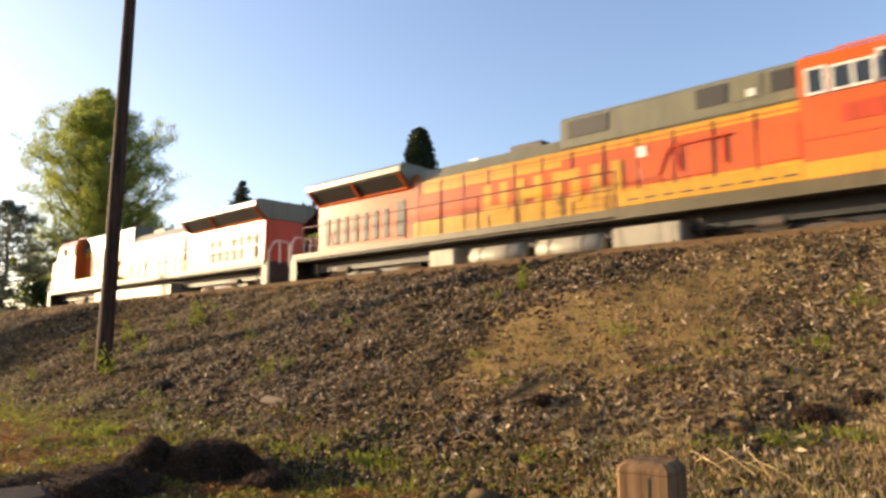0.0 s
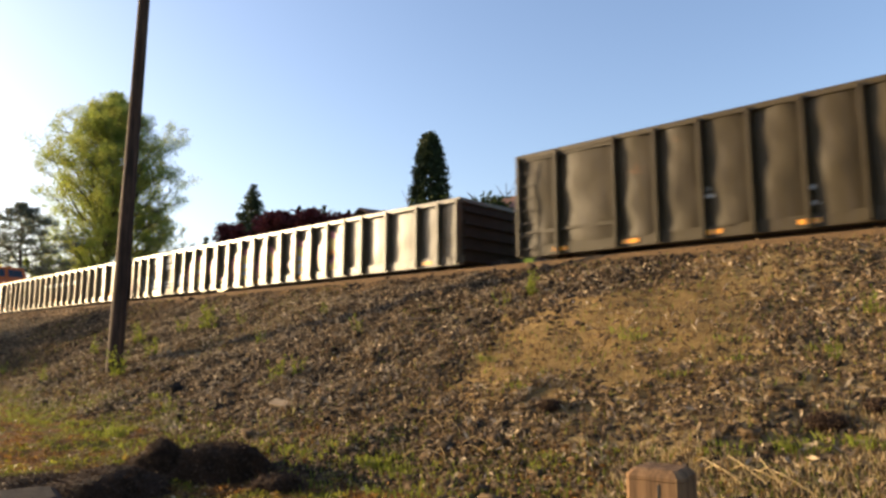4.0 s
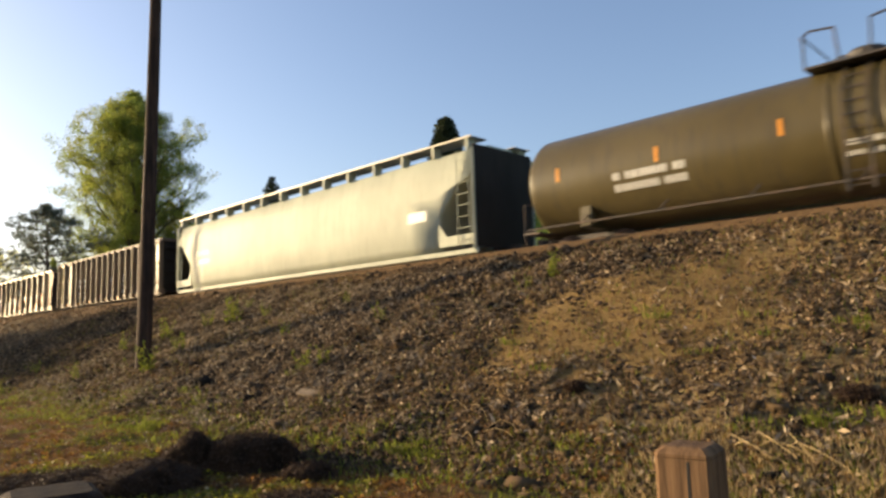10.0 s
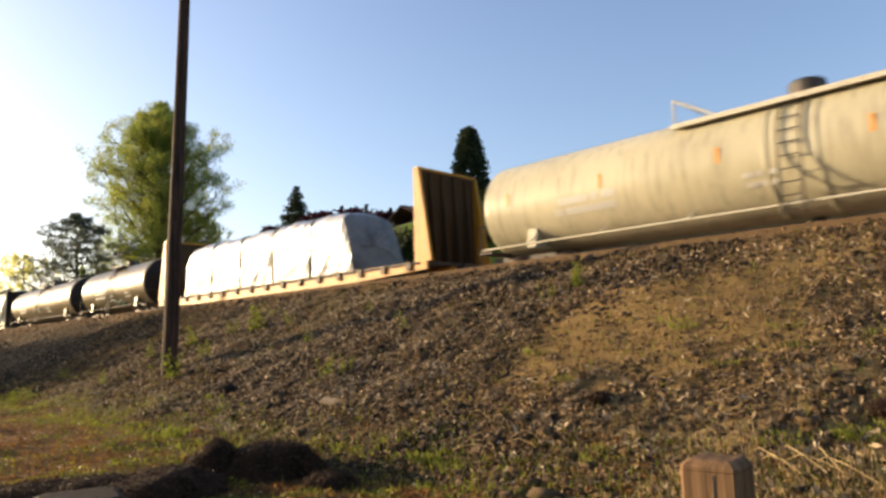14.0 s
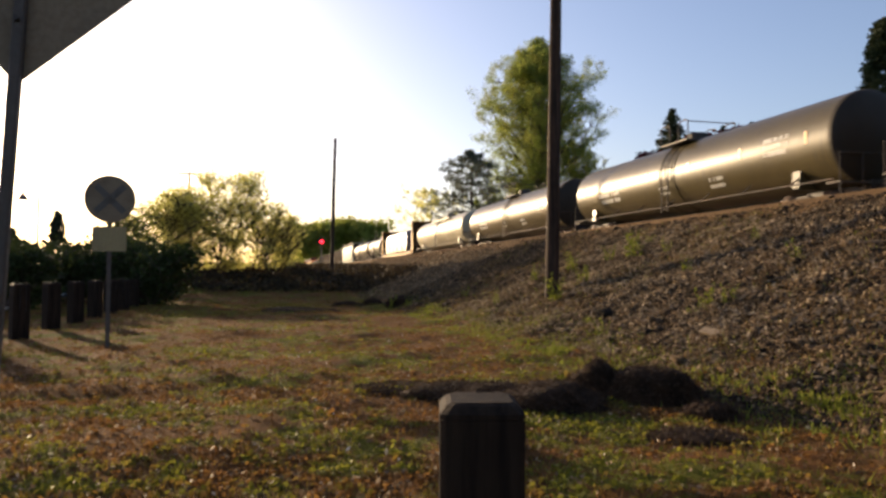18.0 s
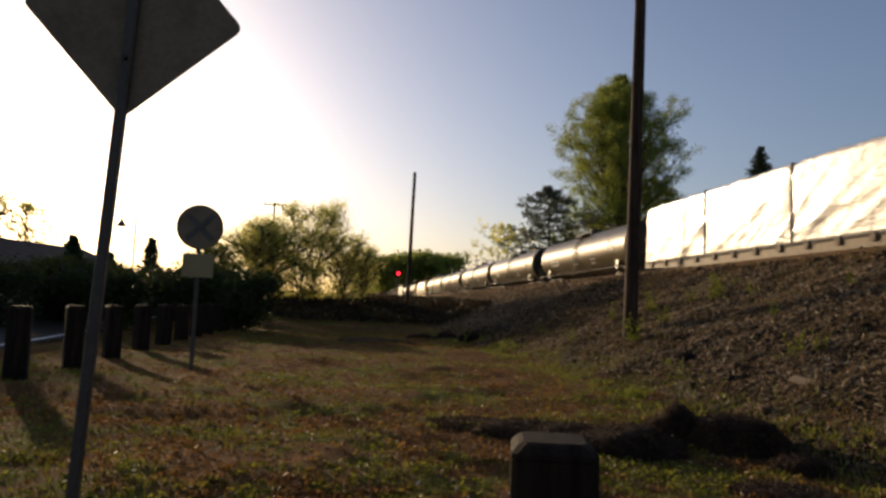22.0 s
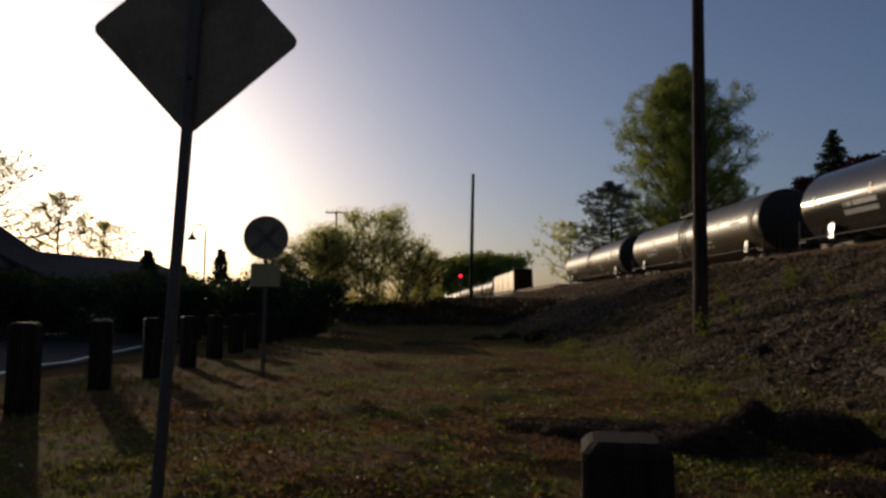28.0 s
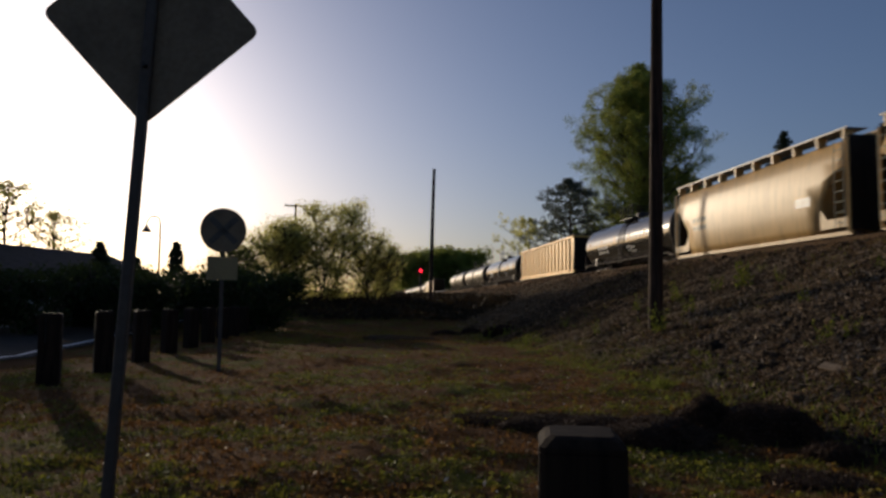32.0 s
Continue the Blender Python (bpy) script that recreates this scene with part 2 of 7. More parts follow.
M["turf"] = turf_material()
M["stone"] = stone_material("bank_stone", (0.008, 0.006, 0.004), (0.115, 0.075, 0.040))
M["soilclod"] = stone_material("soil_clods", (0.075, 0.043, 0.020), (0.23, 0.14, 0.068))
M["wrap"] = wrap_material()
M["pole"] = wood_material("creosoted_pole_wood", (0.020, 0.014, 0.011), (0.085, 0.050, 0.032), 16)
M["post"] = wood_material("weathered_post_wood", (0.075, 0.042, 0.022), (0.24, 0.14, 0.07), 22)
# the same post wood with backlit shade put into its colour
M["oldpost"] = wood_material("shaded_post_wood", (0.010, 0.006, 0.004), (0.036, 0.022, 0.013), 22)
M["bulkhead"] = rusty("brown_bulkhead_paint", (0.050, 0.027, 0.011), 0.3, 0.8, 0.6, 0.012, 0.1)
M["tie"] = wood_material("sleeper_wood", (0.03, 0.022, 0.017), (0.09, 0.065, 0.045), 9, (0.06, 1, 1))
M["plank"] = wood_material("bleached_plank", (0.22, 0.145, 0.075), (0.38, 0.27, 0.15), 14, (1, 0.1, 1))
M["rail"] = surface("rusty_rail", (0.23, 0.10, 0.045), (0.11, 0.05, 0.03), 0.55, 0.3, 2, 40, 0.5)
M["steel"] = surface("dark_dirty_steel", (0.045, 0.040, 0.036), (0.09, 0.055, 0.035), 0.6, 0.3, 2.0, 25, 0.6)
M["truck"] = surface("truck_steel", (0.06, 0.05, 0.042), (0.13, 0.08, 0.05), 0.7, 0.2, 2.0, 25, 0.6)
M["wheel"] = surface("wheel_steel", (0.10, 0.065, 0.045), (0.05, 0.04, 0.03), 0.5, 0.6, 5, 40, 0.4)
M["orange"] = rusty("orange_loco_paint", (0.44, 0.080, 0.006), 0.03, 0.19, 0.30, 0.0012, 0.4)
M["yellow"] = rusty("yellow_loco_paint", (0.46, 0.23, 0.010), 0.05, 0.20, 0.40, 0.0012, 0.4)
M["green"] = rusty("olive_loco_roof_paint", (0.12, 0.115, 0.070), 0.06, 0.38, 0.4, 0.006, 0.4)
M["red"] = rusty("red_loco_paint", (0.42, 0.050, 0.016), 0.05, 0.34, 0.3, 0.006, 0.3)
M["tanklight"] = rusty("pale_reservoir_paint", (0.27, 0.245, 0.19), 0.12, 0.45, 0.5, 0.012, 0.3)
M["glass"] = surface("cab_glass", (0.02, 0.025, 0.03), (0.01, 0.012, 0.015), 0.08, 0.0, 1, 10, 0.1, 0.02)
M["black"] = surface("black_grille", (0.012, 0.012, 0.012), None, 0.6, 0.0, 4, 40, 0.3)
M["charcoal"] = rusty("charcoal_gondola_paint", (0.058, 0.047, 0.025), 0.14, 0.36, 0.35, 0.010, 0.5)
M["oldgreen"] = rusty("faded_olive_gondola_paint", (0.080, 0.073, 0.030), 0.14, 0.42, 0.5, 0.012, 0.4)
M["ribbrown"] = rusty("brown_rib_paint", (0.15, 0.105, 0.062), 0.3, 0.6, 0.4, 0.012, 0.3)
M["brown"] = rusty("rusty_brown_gondola_paint", (0.098, 0.070, 0.030), 0.22, 0.42, 0.5, 0.010, 0.55)
M["brownred"] = rusty("dented_brown_gondola_paint", (0.040, 0.030, 0.014), 0.28, 0.46, 0.65, 0.05, 0.18)
M["redbrown"] = rusty("mineral_red_paint", (0.32, 0.047, 0.018), 0.14, 0.5, 0.35, 0.012, 0.2)
M["rustpanel"] = rusty("rust_orange_panel_paint", (0.22, 0.095, 0.022), 0.5, 0.5, 0.5, 0.02, 0.3)
M["yellowcar"] = rusty("faded_yellow_paint", (0.50, 0.34, 0.10), 0.25, 0.42, 0.45)
M["tancar"] = rusty("weathered_tan_hopper_paint", (0.70, 0.40, 0.085), 0.12, 0.36, 0.25, 0.004, 1.0)
# gold of the sun's reflection put into the specular tint
M["tancar"].node_tree.nodes["Principled BSDF"].inputs["Specular Tint"].default_value = (1.0, 0.72, 0.36, 1)
M["cream"] = rusty("cream_hopper_paint", (0.36, 0.375, 0.29), 0.04, 0.58, 0.14, 0.006, 0.2)
M["creamtank"] = rusty("cream_tank_paint", (0.40, 0.365, 0.25), 0.07, 0.36, 0.35, 0.01, 0.4)
M["tank"] = rusty("dusty_black_tank_paint", (0.074, 0.057, 0.022), 0.12, 0.42, 0.5, 0.03, 0.10)
# tank paint for rear heads, darkened to carry their shade
M["tankhead"] = rusty("sooty_tank_head_paint", (0.030, 0.024, 0.018), 0.2, 0.6, 0.5, 0.012, 0.15)
M["tankdark"] = rusty("grimy_black_tank_paint", (0.072, 0.056, 0.023), 0.14, 0.42, 0.6, 0.03, 0.10)
M["tankgloss"] = rusty("glossy_black_tank_paint", (0.040, 0.036, 0.026), 0.03, 0.15, 0.3, 0.003, 0.6)
# cream hopper paint with the low sun's gold put into the colour
M["sunlitcream"] = rusty("warm_cream_hopper_paint", (0.56, 0.37, 0.14), 0.08, 0.43, 0.3, 0.006, 0.3)
M["grating"] = surface("galvanised_walkway_grating", (0.21, 0.22, 0.235), (0.15, 0.155, 0.16), 0.6, 0.3, 2, 30, 0.4)
for k in ("tank", "tankdark"):
    bsdf = M[k].node_tree.nodes["Principled BSDF"]
    bsdf.inputs["Coat Weight"].default_value, bsdf.inputs["Coat Roughness"].default_value = 0.38, 0.32
# white wrap on the end away from the sun, greyed for shade
M["shadewrap"] = surface("slack_grey_plastic", (0.22, 0.21, 0.19), (0.10, 0.095, 0.085), 0.45, 0.0, 1.2, 14, 0.7, 0.5, 0.03)
M["flat"] = rusty("yellow_flat_car_paint", (0.40, 0.175, 0.009), 0.22, 0.5, 0.5, 0.012, 0.25)
# grimy car ends away from the sun, their shade put into the paint
M["shadeend"] = rusty("sooty_end_paint", (0.020, 0.016, 0.012), 0.25, 0.75, 0.5, 0.012, 0.15)
M["sill"] = rusty("dull_olive_sill_paint", (0.085, 0.068, 0.036), 0.15, 0.5, 0.5, 0.01, 0.3)
M["seam"] = rusty("dark_red_rail_paint", (0.10, 0.022, 0.010), 0.2, 0.5, 0.5, 0.004, 0.3)
M["sprayblue"] = surface("blue_spray_paint", (0.22, 0.36, 0.42), (0.15, 0.25, 0.3), 0.4, 0, 3, 30, 0.3)
M["palesteel"] = surface("pale_dusty_steel", (0.48, 0.44, 0.34), (0.3, 0.26, 0.19), 0.5, 0.0, 3, 30, 0.4)
M["sprayteal"] = surface("teal_spray_paint", (0.03, 0.20, 0.16), (0.02, 0.12, 0.1), 0.4, 0, 3, 30, 0.3)
M["strip"] = surface("amber_reflector", (0.75, 0.30, 0.02), (0.6, 0.2, 0.02), 0.3, 0, 3, 30, 0.1)
M["stencil"] = surface("white_stencil_paint", (0.62, 0.61, 0.56), (0.4, 0.38, 0.33), 0.5, 0, 6, 40, 0.5)
M["spray"] = surface("white_spray_paint", (0.50, 0.49, 0.46), (0.32, 0.30, 0.28), 0.4, 0, 3, 30, 0.3)
M["sprayyellow"] = surface("yellow_spray_paint", (0.62, 0.46, 0.14), (0.5, 0.3, 0.1), 0.4, 0, 3, 30, 0.3)
M["spraypink"] = surface("pink_spray_paint", (0.42, 0.14, 0.16), (0.3, 0.1, 0.1), 0.4, 0, 3, 30, 0.3)
M["sprayorange"] = surface("orange_spray_paint", (0.62, 0.21, 0.04), (0.4, 0.13, 0.03), 0.4, 0, 3, 30, 0.3)
M["lumber"] = wood_material("lumber_ends", (0.06, 0.053, 0.047), (0.14, 0.125, 0.11), 20, (1, 1, 1))
M["signback"] = surface("bare_aluminium_sign_back", (0.20, 0.145, 0.085), (0.11, 0.075, 0.042), 0.7, 0.1, 2.5, 30, 0.6)
M["paleroof"] = surface("pale_flat_roof", (0.50, 0.47, 0.42), (0.38, 0.35, 0.30), 0.8, 0, 1.5, 12, 0.4)
M["signbar"] = surface("dull_sign_brace", (0.10, 0.09, 0.075), None, 0.6, 0.3, 3, 30, 0.4)
M["signpost"] = surface("dull_brown_sign_post", (0.075, 0.058, 0.045), (0.045, 0.035, 0.028), 0.6, 0.2, 3, 30, 0.5)
M["plaque"] = surface("yellowed_plaque", (0.30, 0.23, 0.10), (0.2, 0.15, 0.07), 0.6, 0, 3, 30, 0.5)
M["clod"] = surface("dark_root_clod", (0.040, 0.021, 0.011), (0.016, 0.009, 0.005), 1.0, 0, 6, 35, 0.7, 1.0, 0.05)
M["road"] = surface("worn_asphalt", (0.052, 0.044, 0.036), (0.035, 0.030, 0.025), 0.95, 0, 0.6, 60, 0.5, 0.4)
M["line"] = surface("white_road_paint", (0.75, 0.75, 0.72), None, 0.5, 0, 2, 40, 0.3)
M["siding"] = surface("white_house_siding", (0.72, 0.71, 0.66), (0.55, 0.53, 0.48), 0.6, 0, 1, 20, 0.3)
M["tan"] = surface("tan_house_siding", (0.36, 0.28, 0.20), (0.25, 0.19, 0.13), 0.7, 0, 1, 20, 0.3)
M["roof"] = surface("brown_shingle_roof", (0.13, 0.075, 0.055), (0.08, 0.05, 0.04), 0.85, 0, 1.5, 12, 0.6)
M["darkroof"] = surface("dark_shingle_roof", (0.06, 0.05, 0.045), None, 0.85, 0, 1.5, 12, 0.6)
M["window"] = surface("dark_window_glass", (0.03, 0.035, 0.04), None, 0.1, 0, 1, 8, 0.1, 0.02)
M["bark"] = wood_material("tree_bark", (0.05, 0.038, 0.028), (0.13, 0.10, 0.075), 9)
M["leaf_fresh"] = leafy("fresh_spring_leaves", (0.12, 0.165, 0.026), (0.25, 0.295, 0.062), 0.55)
M["leaf_olive"] = leafy("olive_leaves", (0.13, 0.15, 0.03), (0.27, 0.275, 0.06), 0.55)
M["leaf_bud"] = leafy("pale_budding_leaves", (0.36, 0.35, 0.08), (0.58, 0.54, 0.17), 0.7)
M["leaf_dark"] = leafy("dark_conifer_needles", (0.018, 0.028, 0.014), (0.045, 0.062, 0.028), 0.2)
M["leaf_blue"] = leafy("blue_green_needles", (0.07, 0.088, 0.068), (0.15, 0.165, 0.12), 0.3)
M["leaf_plum"] = leafy("dark_red_plum_leaves", (0.06, 0.012, 0.014), (0.14, 0.03, 0.03), 0.3)
M["leaf_hedge"] = leafy("hedge_leaves", (0.018, 0.030, 0.008), (0.042, 0.058, 0.016), 0.2)
M["weed"] = leafy("green_weed_blades", (0.075, 0.10, 0.012), (0.20, 0.22, 0.032), 0.45)
M["grass"] = leafy("short_mixed_grass", (0.045, 0.055, 0.010), (0.20, 0.135, 0.045), 0.4)
M["straw"] = leafy("dry_straw", (0.30, 0.21, 0.09), (0.50, 0.38, 0.20), 0.4)
M["drygrass"] = leafy("thin_brown_grass", (0.07, 0.038, 0.014), (0.22, 0.135, 0.05), 0.3)
# dark leaves that imitate the backlit bank's shade
M["bramble"] = leafy("dead_bramble_leaves", (0.022, 0.016, 0.009), (0.06, 0.042, 0.02), 0.2)
M["rootlet"] = leafy("dark_rootlets", (0.035, 0.020, 0.012), (0.075, 0.045, 0.025), 0.1)
M["litter"] = leafy("dead_leaf_litter", (0.016, 0.010, 0.006), (0.31, 0.21, 0.12), 0.1)
M["curl"] = leafy("pale_bark_curls", (0.035, 0.025, 0.016), (0.46, 0.35, 0.22), 0.1)
M["chip"] = leafy("pale_wood_chips", (0.35, 0.26, 0.17), (0.62, 0.52, 0.40), 0.1)
M["lamp_red"] = glowing("red_signal_light", (1.0, 0.02, 0.03), 6)
for dull in ("lumber", "road", "darkroof", "roof", "clod", "post", "oldpost", "pole", "bark"):
    M[dull].node_tree.nodes["Principled BSDF"].inputs["Specular IOR Level"].default_value = 0.12


# ---- mesh helpers ----
def box(bm, x0, x1, y0, y1, z0, z1):
    v = [bm.verts.new((x, y, z)) for z in (z0, z1) for y in (y0, y1) for x in (x0, x1)]
    for f in ((0, 2, 3, 1), (4, 5, 7, 6), (0, 1, 5, 4), (2, 6, 7, 3), (0, 4, 6, 2), (1, 3, 7, 5)):
        bm.faces.new([v[i] for i in f])
    return bm


def prism(bm, profile, y0, y1, cap=True):
    """A profile in x and z, drawn out along y."""
    a, b = [bm.verts.new((x, y0, z)) for x, z in profile], [bm.verts.new((x, y1, z)) for x, z in profile]
    k = len(profile)
    for i in range(k):
        bm.faces.new((a[i], a[(i + 1) % k], b[(i + 1) % k], b[i]))
    if cap:
        bm.faces.new(a[::-1])
        bm.faces.new(b)
    return bm


def plate(bm, outline, x0, x1):
    """An outline in y and z, drawn out along x."""
    a, b = [bm.verts.new((x0, y, z)) for y, z in outline], [bm.verts.new((x1, y, z)) for y, z in outline]
    k = len(outline)
    for i in range(k):
        bm.faces.new((a[i], b[i], b[(i + 1) % k], a[(i + 1) % k]))
    bm.faces.new(a)
    bm.faces.new(b[::-1])
    return bm


def rod(bm, p, q, r, seg=6, r2=None):
    p, q = Vector(p), Vector(q)
    w = (q - p).normalized()
    s = w.orthogonal().normalized()
    t = w.cross(s)
    r2 = r if r2 is None else r2
    a, b = [], []
    for i in range(seg):
        d = s * math.cos(2 * math.pi * i / seg) + t * math.sin(2 * math.pi * i / seg)
        a.append(bm.verts.new(p + d * r))
        b.append(bm.verts.new(q + d * r2))
    for i in range(seg):
        bm.faces.new((a[i], a[(i + 1) % seg], b[(i + 1) % seg], b[i]))
    bm.faces.new(a[::-1])
    bm.faces.new(b)
    return bm


def pipe(bm, points, r, seg=6):
    for p, q in zip(points, points[1:]):
        rod(bm, p, q, r, seg)
    return bm


def lathe(bm, rings, axis="y", seg=28):
    """Rings of (place along the axis, radius, centre height)."""
    last = None
    for u, r, c in rings:
        ring = []
        for i in range(seg):
            a = 2 * math.pi * i / seg
            s, t = r * math.sin(a), r * math.cos(a)
            ring.append(bm.verts.new((s, u, c + t) if axis == "y" else (u, s, c + t) if axis == "x" else (s, t, u)))
        if last:
            for i in range(seg):
                bm.faces.new((last[i], last[(i + 1) % seg], ring[(i + 1) % seg], ring[i]))
        else:
            bm.faces.new(ring[::-1])
        last = ring
    bm.faces.new(last)
    return bm


def finish(name, bm, mat, smooth=False, bevel=0.0):
    if bevel:
        bmesh.ops.bevel(bm, geom=bm.edges[:], offset=bevel, segments=1, affect="EDGES", clamp_overlap=True)
    bmesh.ops.recalc_face_normals(bm, faces=bm.faces)
    me = bpy.data.meshes.new(name)
    if smooth:
        for f in bm.faces:
            f.smooth = True
    bm.to_mesh(me)
    bm.free()
    me.materials.append(mat)
    return me


def part(name, bm, material, parent, label="", at=None, smooth=False, bevel=0.0):
    """One mesh object under a thing or a part."""
    me = bm if isinstance(bm, bpy.types.Mesh) else finish(name, bm, material, smooth, bevel)
    ob = new(name, me)
    ob.parent = parent
    if at is not None:
        ob.matrix_basis = at if isinstance(at, Matrix) else Matrix.Translation(at)
    return tagged(ob, label)


def thing(name, label, category, group="", at=(0, 0, 0), kind=""):
    ob = new(name)
    ob.empty_display_size = 0.2
    ob.matrix_basis = at if isinstance(at, Matrix) else Matrix.Translation(at)
    return tagged(ob, label, category, group, kind)


def solid(name, bm, mat, label, category, group="", kind="", at=None, smooth=False, bevel=0.0):
    ob = new(name, bm if isinstance(bm, bpy.types.Mesh) else finish(name, bm, mat, smooth, bevel))
    if at is not None:
        ob.matrix_basis = at if isinstance(at, Matrix) else Matrix.Translation(at)
    return tagged(ob, label, category, group, kind)


def from_arrays(name, verts, faces, mat, smooth=False):
    me = bpy.data.meshes.new(name)
    verts, faces = np.asarray(verts, dtype=np.float32), np.asarray(faces, dtype=np.int32)
    k = faces.shape[1]
    me.vertices.add(len(verts))
    me.vertices.foreach_set("co", verts.ravel())
    me.loops.add(faces.size)
    me.loops.foreach_set("vertex_index", faces.ravel())
    me.polygons.add(len(faces))
    me.polygons.foreach_set("loop_start", np.arange(0, faces.size, k, dtype=np.int32))
    me.polygons.foreach_set("loop_total", np.full(len(faces), k, dtype=np.int32))
    me.update(calc_edges=True)
    me.validate()
    if smooth:
        me.polygons.foreach_set("use_smooth", np.ones(len(faces), dtype=bool))
    me.materials.append(mat)
    return me


# ---- ground ----
TRACK_X, RAIL_Z = 17.6, 3.13
rng = np.random.default_rng(7)
LATTICE = rng.random((64, 64))


def soft_noise(x, y):
    x, y = np.asarray(x, float), np.asarray(y, float)
    i, j = np.floor(x).astype(int), np.floor(y).astype(int)
    u, v = x - i, y - j
    u, v = u * u * (3 - 2 * u), v * v * (3 - 2 * v)
    g = lambda a, b: LATTICE[a % 64, b % 64]
    return (g(i, j) * (1 - u) + g(i + 1, j) * u) * (1 - v) + (g(i, j + 1) * (1 - u) + g(i + 1, j + 1) * u) * v - 0.5


def step(v, lo, hi):
    t = np.clip((np.asarray(v, float) - lo) / (hi - lo), 0, 1)
    return t * t * (3 - 2 * t)


TOE, CREST, CREST_Z = 5.0, 12.6, 3.28


def height(x, y):
    """The lie of the land."""
    x, y = np.asarray(x, float), np.asarray(y, float)
    t = np.clip((x - TOE) / (CREST - TOE), 0, 1)
    bank = CREST_Z * (t - 0.04 * np.sin(np.pi * t))
    rough = 0.12 * soft_noise(x * 0.7, y * 0.7) + 0.085 * soft_noise(x * 1.5 + 9, y * 1.5) + 0.045 * soft_noise(x * 4.3, y * 4.3 + 5)
    rough = rough + (0.11 * soft_noise(x * 1.1 + 3, y * 1.1) + 0.055 * soft_noise(x * 2.6, y * 2.6 + 7)) * step(x, 5.4, 6.6) * (1 - step(y, 26, 40))
    z = bank + rough * (1 - step(x, 11.6, 12.5)) * (1 - 0.5 * step(np.hypot(x, y), 3, 1.5))
    z = z - 0.46 * step(x, 12.9, 14.4) * (1 - step(x, 22, 24))
    # the road comes up to the crossing
    ramp_up = 1.95 * step(y, 36, 62) * step(x, -26, -14)
    z = np.where(x < CREST, np.maximum(z, ramp_up + rough * 0.6), z)
    z = z - 0.35 * np.exp(-((x + 8) / 5.0) ** 2) * (1 - step(y, 20, 40)) * step(-x, 6, 9)
    # hillside with gardens behind the line
    rise = 7.9 * step(x, 22.5, 37.5) + 5.0 * step(x, 40, 140)
    rise = rise * (1 - 0.2 * (1 - step(y, 20, 34)) * step(x, 24, 30))
    z = z + rise * (1 - 0.80 * step(y, 36, 100)) * (1 - 0.4 * step(-y, 60, 200))
    z = z + 14 * step(np.hypot(x, y), 400, 1500) * step(x, 100, 400)
    return z


def spaced(*runs):
    out = []
    for a, b, d in runs:
        out += list(np.arange(a, b, d))
    return np.array(out + [runs[-1][1]])


xs = spaced((-2600, -400, 200), (-400, -60, 20), (-60, -16, 2.2), (-16, -9, 0.6), (-9, -2, 0.3), (-2, 12.8, 0.15), (12.8, 14, 0.3), (14, 24, 0.8), (24, 60, 1.5), (60, 160, 8), (160, 600, 40), (600, 2600, 200))
ys = spaced((-2600, -400, 200), (-400, -60, 20), (-60, -12, 4), (-12, 0, 0.6), (0, 22, 0.17), (22, 34, 0.35), (34, 80, 1.0), (80, 200, 6), (200, 600, 30), (600, 2600, 200))
gx, gy = np.meshgrid(xs, ys)
gv = np.stack([gx.ravel(), gy.ravel(), height(gx, gy).ravel()], 1)
a = (np.arange(len(ys) - 1)[:, None] * len(xs) + np.arange(len(xs) - 1)[None, :]).ravel()
ground = new("ground", from_arrays("ground", gv, np.stack([a, a + 1, a + len(xs) + 1, a + len(xs)], 1), M["ground"], True))
tagged(ground, "trodden grass flat with a stony railway bank", "ground", kind="structure")


def at_ground(x, y, sink=0.0):
    return (x, y, float(height(x, y)) - sink)


# ---- the track ----
def build_track():
    bm = prism(bmesh.new(), [(TRACK_X - 2.7, 2.70), (TRACK_X - 1.75, 2.96), (TRACK_X + 1.75, 2.96), (TRACK_X + 2.7, 2.70)], -160, 620)
    solid("ballast_bed", bm, M["ballast"], "brown crushed stone ballast under the track", "ballast", kind="structure")
    prof = [(-0.07, 0), (0.07, 0), (0.07, 0.02), (0.015, 0.035), (0.015, 0.12), (0.036, 0.13), (0.036, 0.165), (-0.036, 0.165), (-0.036, 0.13), (-0.015, 0.12), (-0.015, 0.035), (-0.07, 0.02)]
    track = thing("railway_track", "rusty steel rails on dark wooden sleepers", "track", kind="structure")
    for s in (-0.7525, 0.7525):
        part("rail", prism(bmesh.new(), [(TRACK_X + s + x, RAIL_Z - 0.165 + z) for x, z in prof], -160, 620), M["rail"], track)
    v, f, k = [], [], 0
    for i in range(-160, 620):
        y = i * 0.55 + 60
        c = [(TRACK_X + x, y + d, z) for z in (2.86, 2.975) for d in (-0.11, 0.11) for x in (-1.3, 1.3)]
        v += c
        f += [[k + j for j in q] for q in ((0, 2, 3, 1), (4, 5, 7, 6), (0, 1, 5, 4), (2, 6, 7, 3), (0, 4, 6, 2), (1, 3, 7, 5))]
        k += 8
    ob = new("sleepers", from_arrays("sleepers", v, f, M["tie"]))
    ob.parent = track
    tagged(ob, kind="stuff")


M["ballast"] = surface("brown_ballast", (0.21, 0.15, 0.105), (0.10, 0.07, 0.05), 0.9, 0, 3, 18, 0.6, 1.0, 0.05)
build_track()

# ---- the train ----
SHARED = {}


def shared(key, make, mat, smooth=False, bevel=0.0):
    k = (key, mat.name)
    if k not in SHARED:
        SHARED[k] = finish(key, make(), mat, smooth, bevel)
    return SHARED[k]


